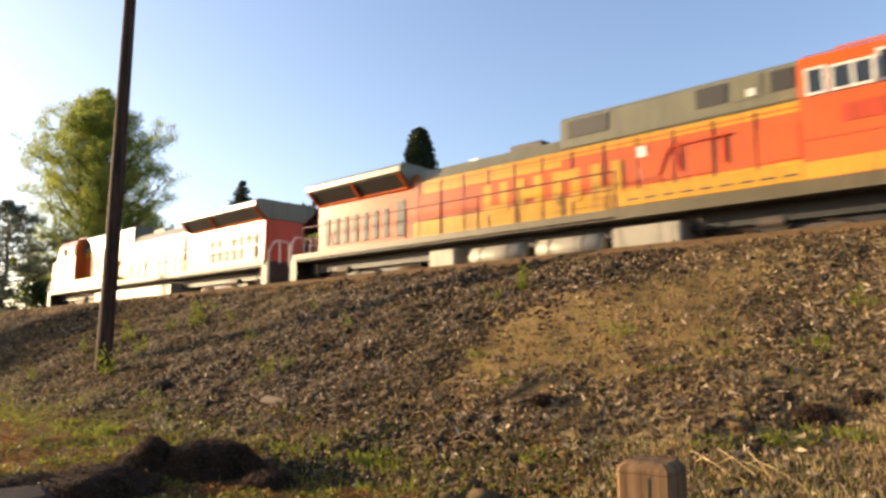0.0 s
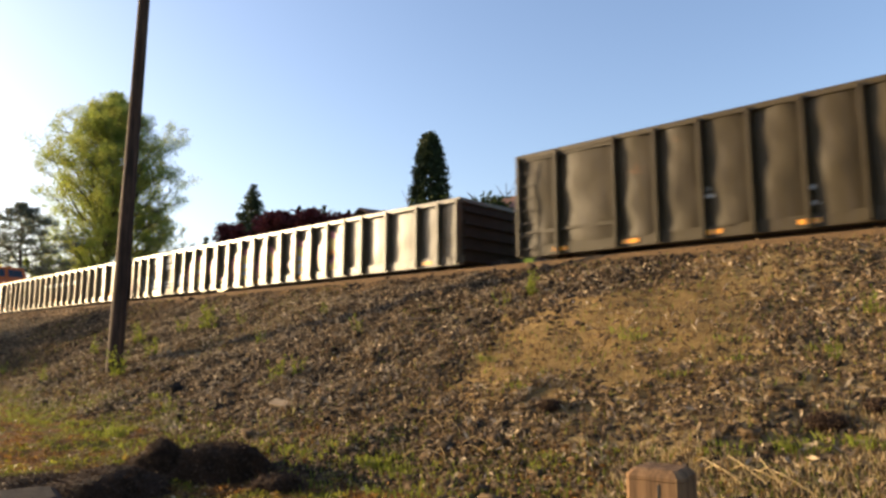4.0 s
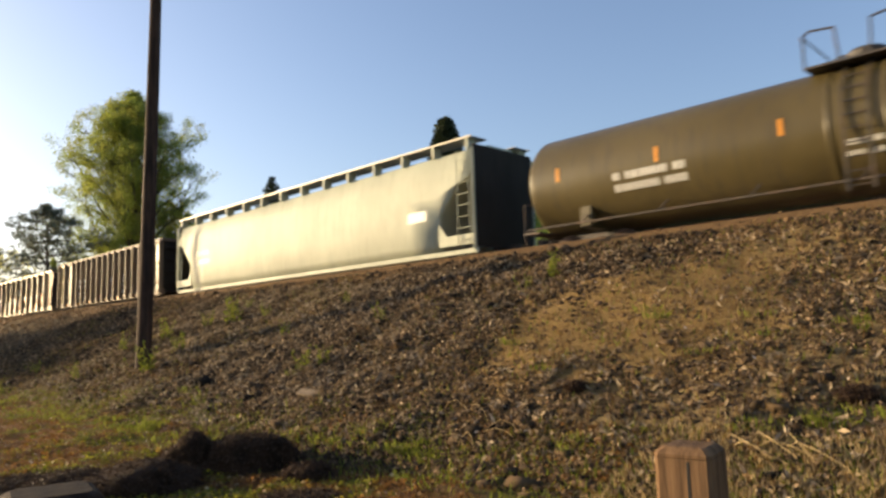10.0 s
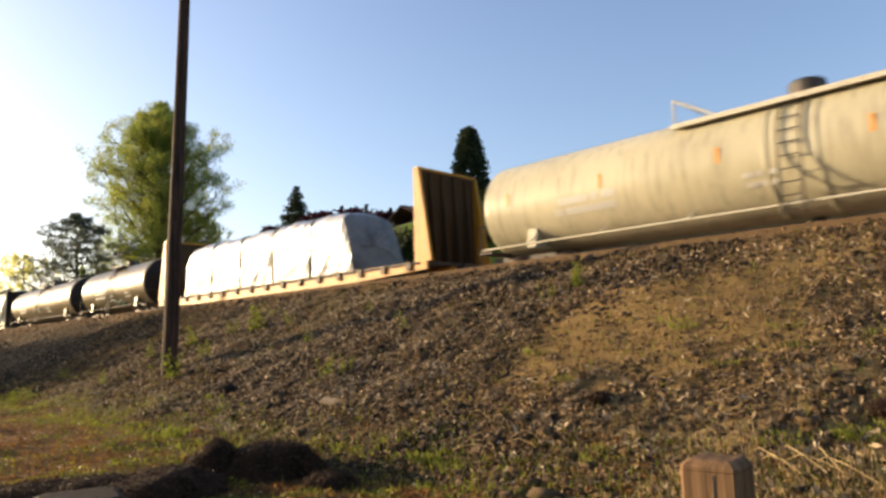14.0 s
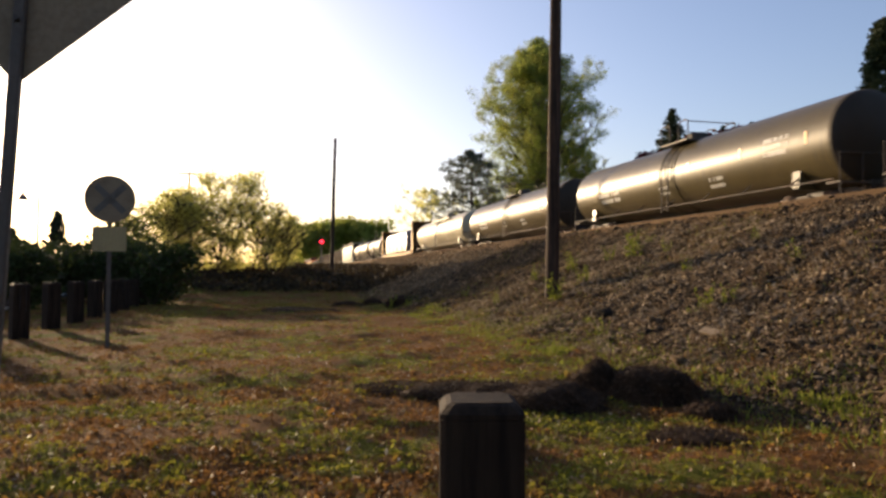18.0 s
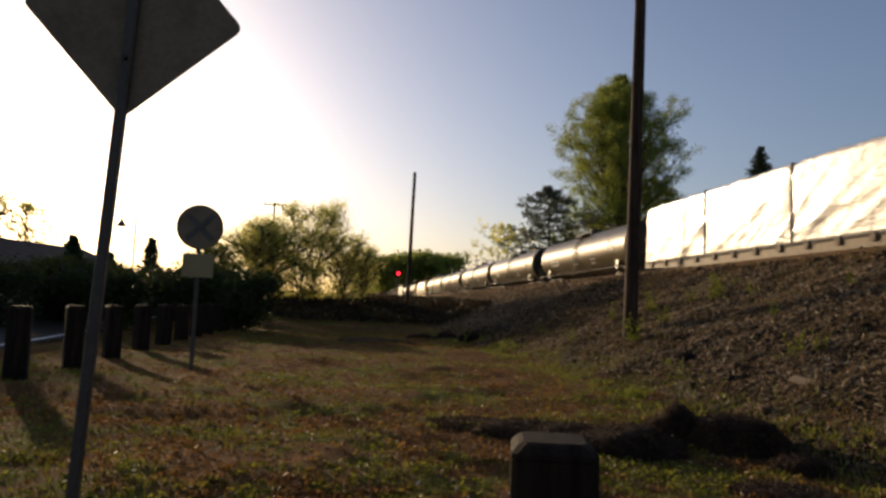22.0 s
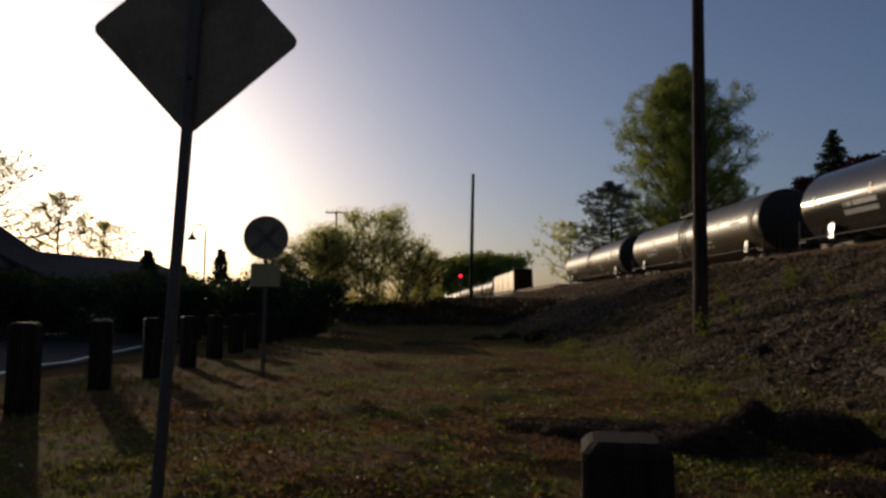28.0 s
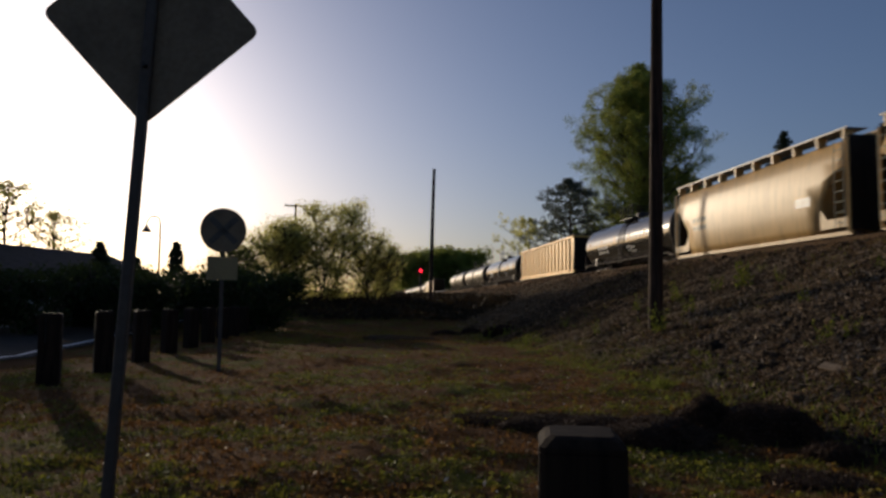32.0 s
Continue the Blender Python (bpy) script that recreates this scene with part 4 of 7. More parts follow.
    for u, z, w, h, rows in ((half - 5.0, c - 0.35, 1.9, 0.19, 2), (-half + 2.1, c + 0.25, 1.1, 0.13, 3), (half - 9.2, c - 0.55, 0.7, 0.12, 2), (-half + 5.6, c - 0.62, 0.8, 0.14, 2)):
        stencil(car, u, z, rows, w, h, 0.1, lambda q: -math.sqrt((radius + 0.008) ** 2 - (q - c) ** 2), M["stencil"], seed + rows)
    if tag:
        for k, (stroke, wide, m) in enumerate((([(0, 0.7), (0.4, 0.9), (0.7, 0.4), (1, 0.6)], 0.16, "sprayteal"), ([(0.05, 0.3), (0.5, 0.1), (0.95, 0.35)], 0.14, "sprayteal"), ([(0.1, 0.95), (0.5, 0.6), (0.9, 0.9)], 0.07, "spray"))):
            bm, last = bmesh.new(), None
            for i in range(13):
                t = i / 12 * (len(stroke) - 1)
                j = min(int(t), len(stroke) - 2)
                v = stroke[j][1] + (stroke[j + 1][1] - stroke[j][1]) * (t - j)
                u = tag[0] - (stroke[j][0] + (stroke[j + 1][0] - stroke[j][0]) * (t - j)) * tag[1]
                ring = []
                for e in (-wide / 2, wide / 2):
                    z = tag[2] + v * 0.5 + e
                    ring.append(bm.verts.new((-math.sqrt((radius + 0.010 + 0.002 * k) ** 2 - (z - c) ** 2), u, z)))
                if last:
                    bm.faces.new((last[0], last[1], ring[1], ring[0]))
                last = ring
            part("painted_stroke", bm, M[m], car)
    part("outlet_valve", lathe(bmesh.new(), [(0.62, 0.12, 0), (0.9, 0.16, 0), (c - radius + 0.05, 0.2, 0)], axis="z", seg=12), M["steel"], car)
    add_truck(car, half - 2.0)
    add_truck(car, -half + 2.0)
    add_ends(car, half)
    return car


def hopper_car(label, length, mat, top=4.05, bays=14):
    """A covered hopper with curved sides and a running board."""
    car = thing("covered_hopper_car", label, "hopper car", "hopper cars of the train")
    half = length / 2
    prof = [(-1.40, 0.84), (-1.51, 1.15), (-1.56, 1.9), (-1.56, 2.7), (-1.50, 3.4), (-1.38, top - 0.10), (-1.25, top), (-0.55, top + 0.22), (0.55, top + 0.22), (1.25, top), (1.38, top - 0.10), (1.50, 3.4), (1.56, 2.7), (1.56, 1.9), (1.51, 1.15), (1.40, 0.84)]
    bm = bmesh.new()
    rows = []
    stations = [0.18, 0.55, 1.48, 1.52] + [1.52 + (half - 1.52) * k / 6 for k in range(1, 7)]
    floor_at = {0.18: 3.12, 0.55: 3.0, 1.48: 2.05}
    for d, s in [(d, -1) for d in stations] + [(d, 1) for d in stations[:-1][::-1]]:
        zb = floor_at.get(d, 0.84)
        ring = []
        for x, z in prof:
            ring.append(bm.verts.new((x, s * (half - d), max(z, zb + 0.002 * abs(x)))))
        rows.append(ring)
    for p, q in zip(rows, rows[1:]):
        for k in range(len(prof)):
            bm.faces.new((p[k], p[(k + 1) % len(prof)], q[(k + 1) % len(prof)], q[k]))
    for row, s in ((rows[0], -1), (rows[-1], 1)):
        bm.faces.new(row if s > 0 else row[::-1])
    for e in bm.edges:
        if len(e.link_faces) == 2 and e.calc_face_angle(0) > 0.6:
            e.smooth = False
    part("body", bm, mat, car, smooth=True)
    for s in (-1, 1):
        for x in (-1, 1):
            pts = [(s * (half - 1.55), 1.0), (s * (half - 0.1), 1.0), (s * (half - 0.1), 1.32), (s * (half - 1.2), 1.32), (s * (half - 1.55), 1.75)]
            part("side_gusset", plate(bmesh.new(), pts, x * 1.53 - 0.02, x * 1.53 + 0.02), mat, car)
            part("end_ladder", shared("hladder", lambda: ladder_mesh(3.0, 0.5), M["cream"]), None, car, at=(x * 1.62, s * (half - 0.38), 1.0))
            rodb = bmesh.new()
            rod(rodb, (x * 1.5, s * (half - 0.06), 0.8), (x * 1.5, s * (half - 0.06), 4.0), 0.06)
            part("corner_post", rodb, mat, car)
    for s in (-1, 1):
        # sunlit rim put in as pale steel, the board's bluish shade as grey
        board = part("running_board", box(bmesh.new(), s * 1.08 - 0.38, s * 1.08 + 0.38, -half + 0.1, half - 0.1, top + 0.33, top + 0.36), M["grating"], car)
        part("board_edge", box(bmesh.new(), s * 1.47 - 0.015, s * 1.47 + 0.015, -half + 0.1, half - 0.1, top + 0.325, top + 0.385), M["palesteel"], board)
        # end walls darkened in colour, as they face away from the sun
        part("end_sheet", box(bmesh.new(), -1.46, 1.46, s * (half - 0.06) - 0.03, s * (half - 0.06) + 0.03, 0.9, top + 0.1), M["shadeend"], car, "grimy brown end wall with shade in its paint")
    for i in range(bays):
        u = -half + 0.3 + i * (length - 0.6) / (bays - 1)
        for s in (-1, 1):
            part("board_bracket", shared("bracket", lambda: plate(bmesh.new(), [(-0.05, 0.0), (0.05, 0.0), (0.05, 0.37), (-0.05, 0.37)], -0.16, 0.20), mat), None, car, at=pose(s * 1.27, u, top - 0.05, 0, 0, 0 if s > 0 else 180))
    for i in range(5):
        u = -half + length * (i + 0.5) / 5
        part("roof_hatch", box(bmesh.new(), -0.35, 0.35, u - 1.4, u + 1.4, top + 0.2, top + 0.32), mat, car, bevel=0.04)
    for i in range(3):
        u = -half + 3.0 + (length - 6) * (i + 0.5) / 3
        bm = bmesh.new()
        k = (length - 6) / 6.4
        v = [bm.verts.new(c) for c in ((-1.2, u - k, 1.0), (1.2, u - k, 1.0), (1.2, u + k, 1.0), (-1.2, u + k, 1.0), (-0.5, u - 0.35, 0.42), (0.5, u - 0.35, 0.42), (0.5, u + 0.35, 0.42), (-0.5, u + 0.35, 0.42))]
        for f in ((0, 1, 2, 3), (7, 6, 5, 4), (0, 4, 5, 1), (1, 5, 6, 2), (2, 6, 7, 3), (3, 7, 4, 0)):
            bm.faces.new([v[j] for j in f])
        part("discharge_hopper", bm, mat, car)
    for s in (-1, 1):
        part("end_bulkhead", box(bmesh.new(), -1.3, 1.3, s * (half - 1.6) - 0.02, s * (half - 1.6) + 0.02, 1.0, 2.2), M["steel"], car)
    for s in (-1, 1):
        part("side_sill", box(bmesh.new(), s * 1.43 - 0.05, s * 1.43 + 0.05, -half, half, 0.72, 0.86), mat, car)
    stencil(car, half - 3.4, 2.35, 2, 1.3, 0.24, 0.16, lambda q: -1.564, M["oldgreen"], 5)
    part("white_panel", box(bmesh.new(), -1.568, -1.558, -half + 2.1, -half + 3.0, 1.95, 2.3), M["spray"], car)
    add_truck(car, half - 1.6)
    add_truck(car, -half + 1.6)
    add_ends(car, half)
    return car


def flat_car(label, length, mat, bulkheads=(-1, 1), deck=1.08, pockets=16, stakes=False, inset=0.55):
    car = thing("flat_car", label, "flat car", "flat cars of the train")
    half = length / 2
    part("deck", box(bmesh.new(), -1.42, 1.42, -half, half, deck - 0.12, deck), M["tie"], car)
    bm = bmesh.new()
    for s in (-1, 1):
        plate(bm, [(-half, 0.80), (-half * 0.55, 0.62), (half * 0.55, 0.62), (half, 0.80), (half, deck + 0.02), (-half, deck + 0.02)], s * 1.46 - 0.05, s * 1.46 + 0.05)
    box(bm, -0.35, 0.35, -half, half, 0.5, deck - 0.13)
    part("side_sill", bm, mat, car)
    # pockets in dark steel stand for the shadows beside them
    pm = shared("pocket " + mat.name, lambda: box(bmesh.new(), -0.08, 0.0, -0.13, 0.13, -0.26, 0.03), M["truck"], bevel=0.015)
    for s in (-1, 1):
        part("rub_rail", box(bmesh.new(), s * 1.535 - 0.02, s * 1.535 + 0.02, -half + 0.4, half - 0.4, deck - 0.08, deck + 0.0), M["lumber"], car)
    for i in range(pockets):
        y = -half + 0.9 + i * (length - 1.8) / (pockets - 1)
        for s in (-1, 1):
            part("stake_pocket", pm, None, car, at=pose(s * 1.52, y, deck, 0, 0, 0 if s < 0 else 180))
            if stakes and (i + (s > 0)) % 2 == 0:
                part("strap_winch", shared("winch", lambda: box(bmesh.new(), -0.08, 0.08, -0.09, 0.09, 0, 0.24), M["stencil"], bevel=0.02), None, car, at=(s * 1.4, y + 0.5, deck))
    if bulkheads:
        for s in bulkheads:
            y = s * (half - inset)
            b = part("bulkhead", box(bmesh.new(), -1.40, 1.40, y - 0.07, y + 0.07, deck, 4.35), M["bulkhead"], car, "dark brown steel bulkhead wall", bevel=0.02)
            for x in (-1.42, 1.42):
                pts = [(y + s * 0.75, deck), (y + s * 0.16, 4.35), (y - s * 0.10, 4.35), (y - s * 0.10, deck)]
                part("bulkhead_brace", plate(bmesh.new(), pts, x - 0.06, x + 0.06), mat, b)
            for x in (-0.9, -0.3, 0.3, 0.9):
                pts = [(y + s * 0.45, deck), (y + s * 0.14, 4.3), (y + s * 0.08, 4.3), (y + s * 0.08, deck)]
                part("bulkhead_rib", plate(bmesh.new(), pts, x - 0.04, x + 0.04), M["bulkhead"], b)
            part("bulkhead_cap", box(bmesh.new(), -1.45, 1.45, y - 0.13, y + 0.17, 4.35, 4.45), mat, b)
    add_truck(car, half - 2.0)
    add_truck(car, -half + 2.0)
    add_ends(car, half)
    return car


def wrapped_load(name, label, y0, y1, z0, z1, w, rounded=0.35, seed=1, straps=5, open_end=False):
    """Lumber under a tight plastic sheet, with drawn folds."""
    load = thing(name, label, "lumber load", "loads on the train")
    bm, r = bmesh.new(), random.Random(seed)
    n = 260
    half_prof = [(-w, z0), (-w - 0.02, z0 + (z1 - z0) * 0.5), (-w + rounded * 0.12, z1 - rounded * 0.8), (-w + rounded * 0.42, z1 - rounded * 0.33), (-w + rounded, z1 - 0.06), (0, z1)]
    run = []
    for (xa, za), (xb, zb) in zip(half_prof, half_prof[1:]):
        k = max(2, int(math.hypot(xb - xa, zb - za) / 0.11))
        run += [(xa + (xb - xa) * q / k, za + (zb - za) * q / k) for q in range(k)]
    prof = run + [(0, z1)] + [(-x, z) for x, z in run[::-1]]
    ph = [r.uniform(0, 3) for _ in range(4)]
    droop = 0.05 if open_end else 0.04
    rows = []
    for i in range(n + 1):
        u = i / n
        end = max(0, 1 - 9 * min(u, 1 - u)) ** 2
        ring = []
        for k, (x, z) in enumerate(prof):
            v = (z - z0) / (z1 - z0)
            y = y0 + (0.9 * v ** 1.3 if open_end else 0) * (1 - u) ** 3 + (y1 - y0) * u + (0.28 * (1 - v) ** 2 * u ** 6 if open_end else 0)
            t = u * straps
            fold = 0.07 * (1 - abs(math.sin(math.pi * (1.3 * t + 1.5 * v + ph[0] + 0.25 * math.sin(2 * t))))) ** 4 + 0.06 * (1 - abs(math.sin(math.pi * (2.6 * t + 2.1 * v + ph[1] + 0.3 * math.sin(3.1 * t))))) ** 5 + 0.04 * (1 - abs(math.sin(math.pi * (4.3 * t + 2.6 * v + ph[3])))) ** 4
            fold += 0.014 * math.sin(2.3 * t + 3 * v + ph[2]) - 0.05 * math.exp(-((t - round(t)) / 0.05) ** 2) + 0.012 * math.sin(17 * t + 9 * v)
            fold *= (0.9 if open_end else 0.6) * min(1, 6 * v + 0.15)
            q = math.hypot(x, z - z0 - 0.4) + 0.01
            ring.append(bm.verts.new((x * (1 + fold / q - droop * 0.7 * end * v), y, z + (z - z0) * fold / q - droop * end * v)))
        rows.append(ring)
    k = len(prof)
    for p, q in zip(rows, rows[1:]):
        for i in range(k):
            bm.faces.new((p[i], p[(i + 1) % k], q[(i + 1) % k], q[i]))
    bm.faces.new(rows[-1])
    load_edge = [v.co.copy() for v in rows[0]]
    if not open_end:
        bm.faces.new(rows[0][::-1])
    part("plastic_sheet", bm, M["wrap"], load, smooth=True)
    if open_end:
        # the slanted end: the same sheet, slacker, its shade put in as grey
        bm = bmesh.new()
        last = [bm.verts.new(v) for v in load_edge]
        zc = z0 + 0.45 * (z1 - z0)
        for f in (0.85, 0.65, 0.4, 0.15):
            ring = []
            for i, (x, z) in enumerate(prof):
                zz = zc + (z - zc) * f
                v = (zz - z0) / (z1 - z0)
                crease = 0.09 * (1 - abs(math.sin(0.21 * i + 3.0 * f))) ** 3 + 0.05 * (1 - abs(math.sin(0.47 * i - 2.0 * f))) ** 4
                ring.append(bm.verts.new((x * f, y0 + 0.9 * v ** 1.3 - crease - 0.25 * (1 - f) * v, zz)))
            for i in range(k):
                bm.faces.new((last[(i + 1) % k], last[i], ring[i], ring[(i + 1) % k]))
            last = ring
        bm.faces.new(last[::-1])
        part("end_sheet", bm, M["shadewrap"], load, "slack plastic over the end, shade put into its grey", smooth=True)
    for i in range(1, straps):
        y = y0 + (y1 - y0) * i / straps
        bm = prism(bmesh.new(), [(x * 1.035, z0 + (z - z0) * 1.02) for x, z in prof], y - 0.03, y + 0.03)
        part("strap", bm, M["signbar"], load)
    return load


def loco(label, length, flip, mat, long_tank):
    """A six-axle road diesel. Built with its cab towards +y; flip turns it round. Lengths are counted from the cab's end."""
    car = thing("diesel_locomotive", label, "locomotive", "locomotives of the train")
    half = length / 2
    turn = pose(0, 0, 0, 0, 0, 180 if flip else 0)
    yel, olive, dark = M["yellow"], M["green"], M["black"]

    def put(name, bm, m, parent=None, label="", **kw):
        bm.transform(turn)
        return part(name, bm, m, parent or car, label, **kw)

    def slab(x0, x1, far, near, z0, z1):
        return box(bmesh.new(), x0, x1, half - far, half - near, z0, z1)

    def skin(s, x, far, near, z0, z1, t=0.006):
        return slab(s * x - t, s * x + t, far, near, z0, z1)

    tail = length - 1.15
    # frame, walkway and sill
    put("underframe", slab(-1.46, 1.46, length - 0.15, 0.15, 1.36, 1.60), M["steel"], bevel=0.02)
    for s in (-1, 1):
        put("walkway_edge", slab(s * 1.50 - 0.03, s * 1.50 + 0.03, length - 0.3, 8.5, 1.44, 1.64), M["sill"])
        put("sill_plate", slab(s * 1.49 - 0.035, s * 1.49 + 0.035, 8.5, 0.45, 1.36, 1.66), M["sill"], label="dull olive grey sill")
        cab = put("side_cabinet", slab(s * 1.26 - 0.24, s * 1.26 + 0.24, 8.5, 4.06, 1.67, 2.05), yel, bevel=0.015)
        for k in range(9):
            put("cabinet_slot", skin(s, 1.503, 8.15 - 0.46 * k, 7.85 - 0.46 * k, 1.80, 1.84), dark, cab)
    # long hood: orange sides, yellow base and top bands, olive roof
    hood = [(-0.95, 1.62), (-0.95, 3.60), (-0.78, 3.93), (0.78, 3.93), (0.95, 3.60), (0.95, 1.62)]
    hb = put("long_hood", prism(bmesh.new(), hood, half - tail, half - 4.05), mat)
    for s in (-1, 1):
        put("lower_stripe", skin(s, 0.955, 16.2, 4.1, 1.70, 2.26), yel, hb)
        put("upper_stripe", skin(s, 0.957, 15.8, 4.1, 3.36, 3.44), yel, hb)
        put("upper_stripe", skin(s, 0.957, 15.8, 4.1, 3.48, 3.60), yel, hb)
        put("upper_stripe", skin(s, 0.957, 15.8, 10.4, 3.16, 3.34), yel, hb)
        for k in range(12):
            if k % 3 != 1:
                put("hood_door", skin(s, 0.968, 15.9 - k * 0.98, 15.0 - k * 0.98, 2.30, 3.10, 0.012), mat, hb, bevel=0.006)
            put("hood_seam", skin(s, 0.972, 15.97 - k * 0.98, 15.93 - k * 0.98, 1.75, 3.55, 0.01), M["seam"], hb)
    put("hood_roof", prism(bmesh.new(), [(-0.962, 3.61), (-0.80, 3.97), (0.80, 3.97), (0.962, 3.61)], half - 16.0, half - 4.05), olive, hb)
    # raised roof housing behind the cab
    house = put("exhaust_housing", prism(bmesh.new(), [(-0.98, 3.66), (-0.96, 4.45), (-0.85, 4.56), (0.85, 4.56), (0.96, 4.45), (0.98, 3.66)], half - 10.4, half - 4.05), olive, hb)
    for s in (-1, 1):
        for far, near in ((10.15, 8.9), (6.5, 5.75), (4.75, 4.25)):
            put("housing_grille", skin(s, 0.975, far, near, 3.92, 4.40, 0.02), dark, house)
        put("housing_hatch", skin(s, 0.978, 5.55, 4.95, 3.88, 4.42, 0.012), olive, house, bevel=0.006)
        put("housing_lamp", skin(s, 0.985, 5.3, 5.1, 3.95, 4.12, 0.02), M["stencil"], house)
    put("exhaust_stack", slab(-0.4, 0.4, 12.6, 11.4, 3.96, 4.28), M["steel"], hb, bevel=0.03)
    put("roof_horn_box", slab(-0.25, 0.25, 14.4, 13.9, 3.96, 4.22), M["stencil"], hb, "pale roof box", bevel=0.03)
    # radiator wing over screened sides
    wing = [(-0.97, 3.50), (-1.44, 3.92), (-1.52, 3.96), (-1.52, 4.14), (-1.30, 4.28), (1.30, 4.28), (1.52, 4.14), (1.52, 3.96), (1.44, 3.92), (0.97, 3.50)]
    rb = put("radiator_wing", prism(bmesh.new(), wing, half - tail - 0.12, half - 16.3), olive)
    for s in (-1, 1):
        for far, near in ((tail - 0.1, 18.9), (18.75, 16.5)):
            bm = bmesh.new()
            v = [bm.verts.new((s * x, half - f, z)) for x, z in ((1.01, 3.50), (1.44, 3.89), (0.97, 3.55), (1.40, 3.94)) for f in (far, near)]
            for f in ((0, 1, 3, 2), (4, 6, 7, 5), (0, 4, 5, 1), (2, 3, 7, 6), (0, 2, 6, 4), (1, 5, 7, 3)):
                bm.faces.new([v[j] for j in f])
            put("radiator_screen", bm, dark, rb)
        for f in (tail - 0.03, 18.82, 16.42):
            put("screen_frame", rod(bmesh.new(), (s * 1.0, half - f, 3.47), (s * 1.47, half - f, 3.91), 0.05), mat, rb)
        put("screen_frame", rod(bmesh.new(), (s * 1.0, half - tail, 3.48), (s * 1.0, half - 16.4, 3.48), 0.045), mat, rb)
        if long_tank:
            for k in range(7):
                for z0, z1 in ((1.95, 2.38), (2.5, 2.95)):
                    if (k, z0) not in ((1, 1.95), (4, 2.5)):
                        put("side_louvre", skin(s, 0.962, tail - 0.45 - 0.58 * k, tail - 0.80 - 0.58 * k, z0, z1, 0.02), dark, hb)
        else:
            for k in range(7):
                put("side_louvre", skin(s, 0.962, tail - 0.42 - 0.53 * k, tail - 0.66 - 0.53 * k, 1.92, 2.92, 0.02), dark, hb)
            put("side_louvre", skin(s, 0.962, 17.0, 16.6, 1.86, 3.12, 0.02), dark, hb)
    put("hood_end", slab(-0.9, 0.9, tail + 0.06, tail, 1.7, 3.5), M["red"], hb)
    # the operator's mark as plain blocks
    for s in (-1, 1):
        for k in range(4):
            f = 13.2 - 1.24 * k
            for far, near, z0, z1 in ((f, f - 0.30, 2.12, 3.05), (f - 0.62, f - 0.92, 2.12, 3.05), (f - 0.30, f - 0.62, 2.12 + 0.31 * (k % 3), 2.40 + 0.31 * (k % 3))):
                put("painted_mark", skin(s, 0.984, far, near, z0, z1, 0.004), yel, hb)
        for a, b in (((7.55, 2.45), (7.2, 3.15)), ((7.2, 3.15), (6.95, 2.45)), ((6.95, 2.45), (6.95, 3.2)), ((5.9, 3.2), (5.9, 2.5)), ((7.2, 3.1), (5.7, 3.16))):
            put("hood_pipe", rod(bmesh.new(), (s * 1.0, half - a[0], a[1]), (s * 1.0, half - b[0], b[1]), 0.03), M["red"], hb)
        put("data_panel", skin(s, 0.985, 8.1, 7.85, 3.0, 3.28, 0.005), M["stencil"], hb)
    # cab, sloped screen and broad nose
    cabp = [(-1.50, 1.62), (-1.50, 4.06), (-1.36, 4.38), (-0.85, 4.62), (0.85, 4.62), (1.36, 4.38), (1.50, 4.06), (1.50, 1.62)]
    cb = put("cab", prism(bmesh.new(), cabp, half - 4.05, half - 1.62), mat)
    bm, rings = bmesh.new(), []
    for f, w, zt, ze in ((1.62, 1.47, 4.58, 4.10), (1.10, 1.44, 3.62, 3.40), (0.95, 1.43, 3.52, 3.36), (0.42, 1.40, 3.46, 3.30), (0.24, 1.28, 3.30, 3.10)):
        pts = [(-w, 1.62), (-w, ze), (-w * 0.86, zt), (w * 0.86, zt), (w, ze), (w, 1.62)]
        rings.append([bm.verts.new((x, half - f, z)) for x, z in pts])
    for p, q in zip(rings, rings[1:]):
        for k in range(6):
            bm.faces.new((p[k], p[(k + 1) % 6], q[(k + 1) % 6], q[k]))
    bm.faces.new(rings[0])
    bm.faces.new(rings[-1][::-1])
    nose = put("nose", bm, mat)
    for s in (-1, 1):
        bm = bmesh.new()
        v = [bm.verts.new((s * x, half - f, z + e)) for e in (0.0, 0.03) for x, f, z in ((0.12, 1.52, 4.42), (1.12, 1.52, 4.38), (1.16, 1.20, 3.83), (0.12, 1.20, 3.83))]
        for f in ((0, 1, 2, 3), (7, 6, 5, 4), (0, 4, 5, 1), (1, 5, 6, 2), (2, 6, 7, 3), (3, 7, 4, 0)):
            bm.faces.new([v[j] for j in f])
        put("windscreen", bm, M["glass"], cb)
        for far, near, z0, z1 in ((3.84, 3.56, 3.52, 4.02), (3.36, 3.02, 3.52, 3.98), (2.96, 2.64, 3.52, 3.98), (2.48, 2.06, 3.52, 4.10)):
            w = put("cab_window", skin(s, 1.51, far, near, z0, z1, 0.015), M["glass"], cb)
            bm = bmesh.new()
            for q in ((far + 0.06, far, z0 - 0.06, z1 + 0.06), (near, near - 0.06, z0 - 0.06, z1 + 0.06), (far, near, z1, z1 + 0.05), (far, near, z0 - 0.05, z0)):
                box(bm, s * 1.515 - 0.03, s * 1.515 + 0.03, half - q[0], half - q[1], q[2], q[3])
            put("window_frame", bm, M["stencil"], w)
        put("wind_deflector", slab(s * 1.58 - 0.05, s * 1.58 + 0.05, 2.62, 2.56, 3.5, 4.0), M["stencil"], cb, "pale mirror and wind deflector")
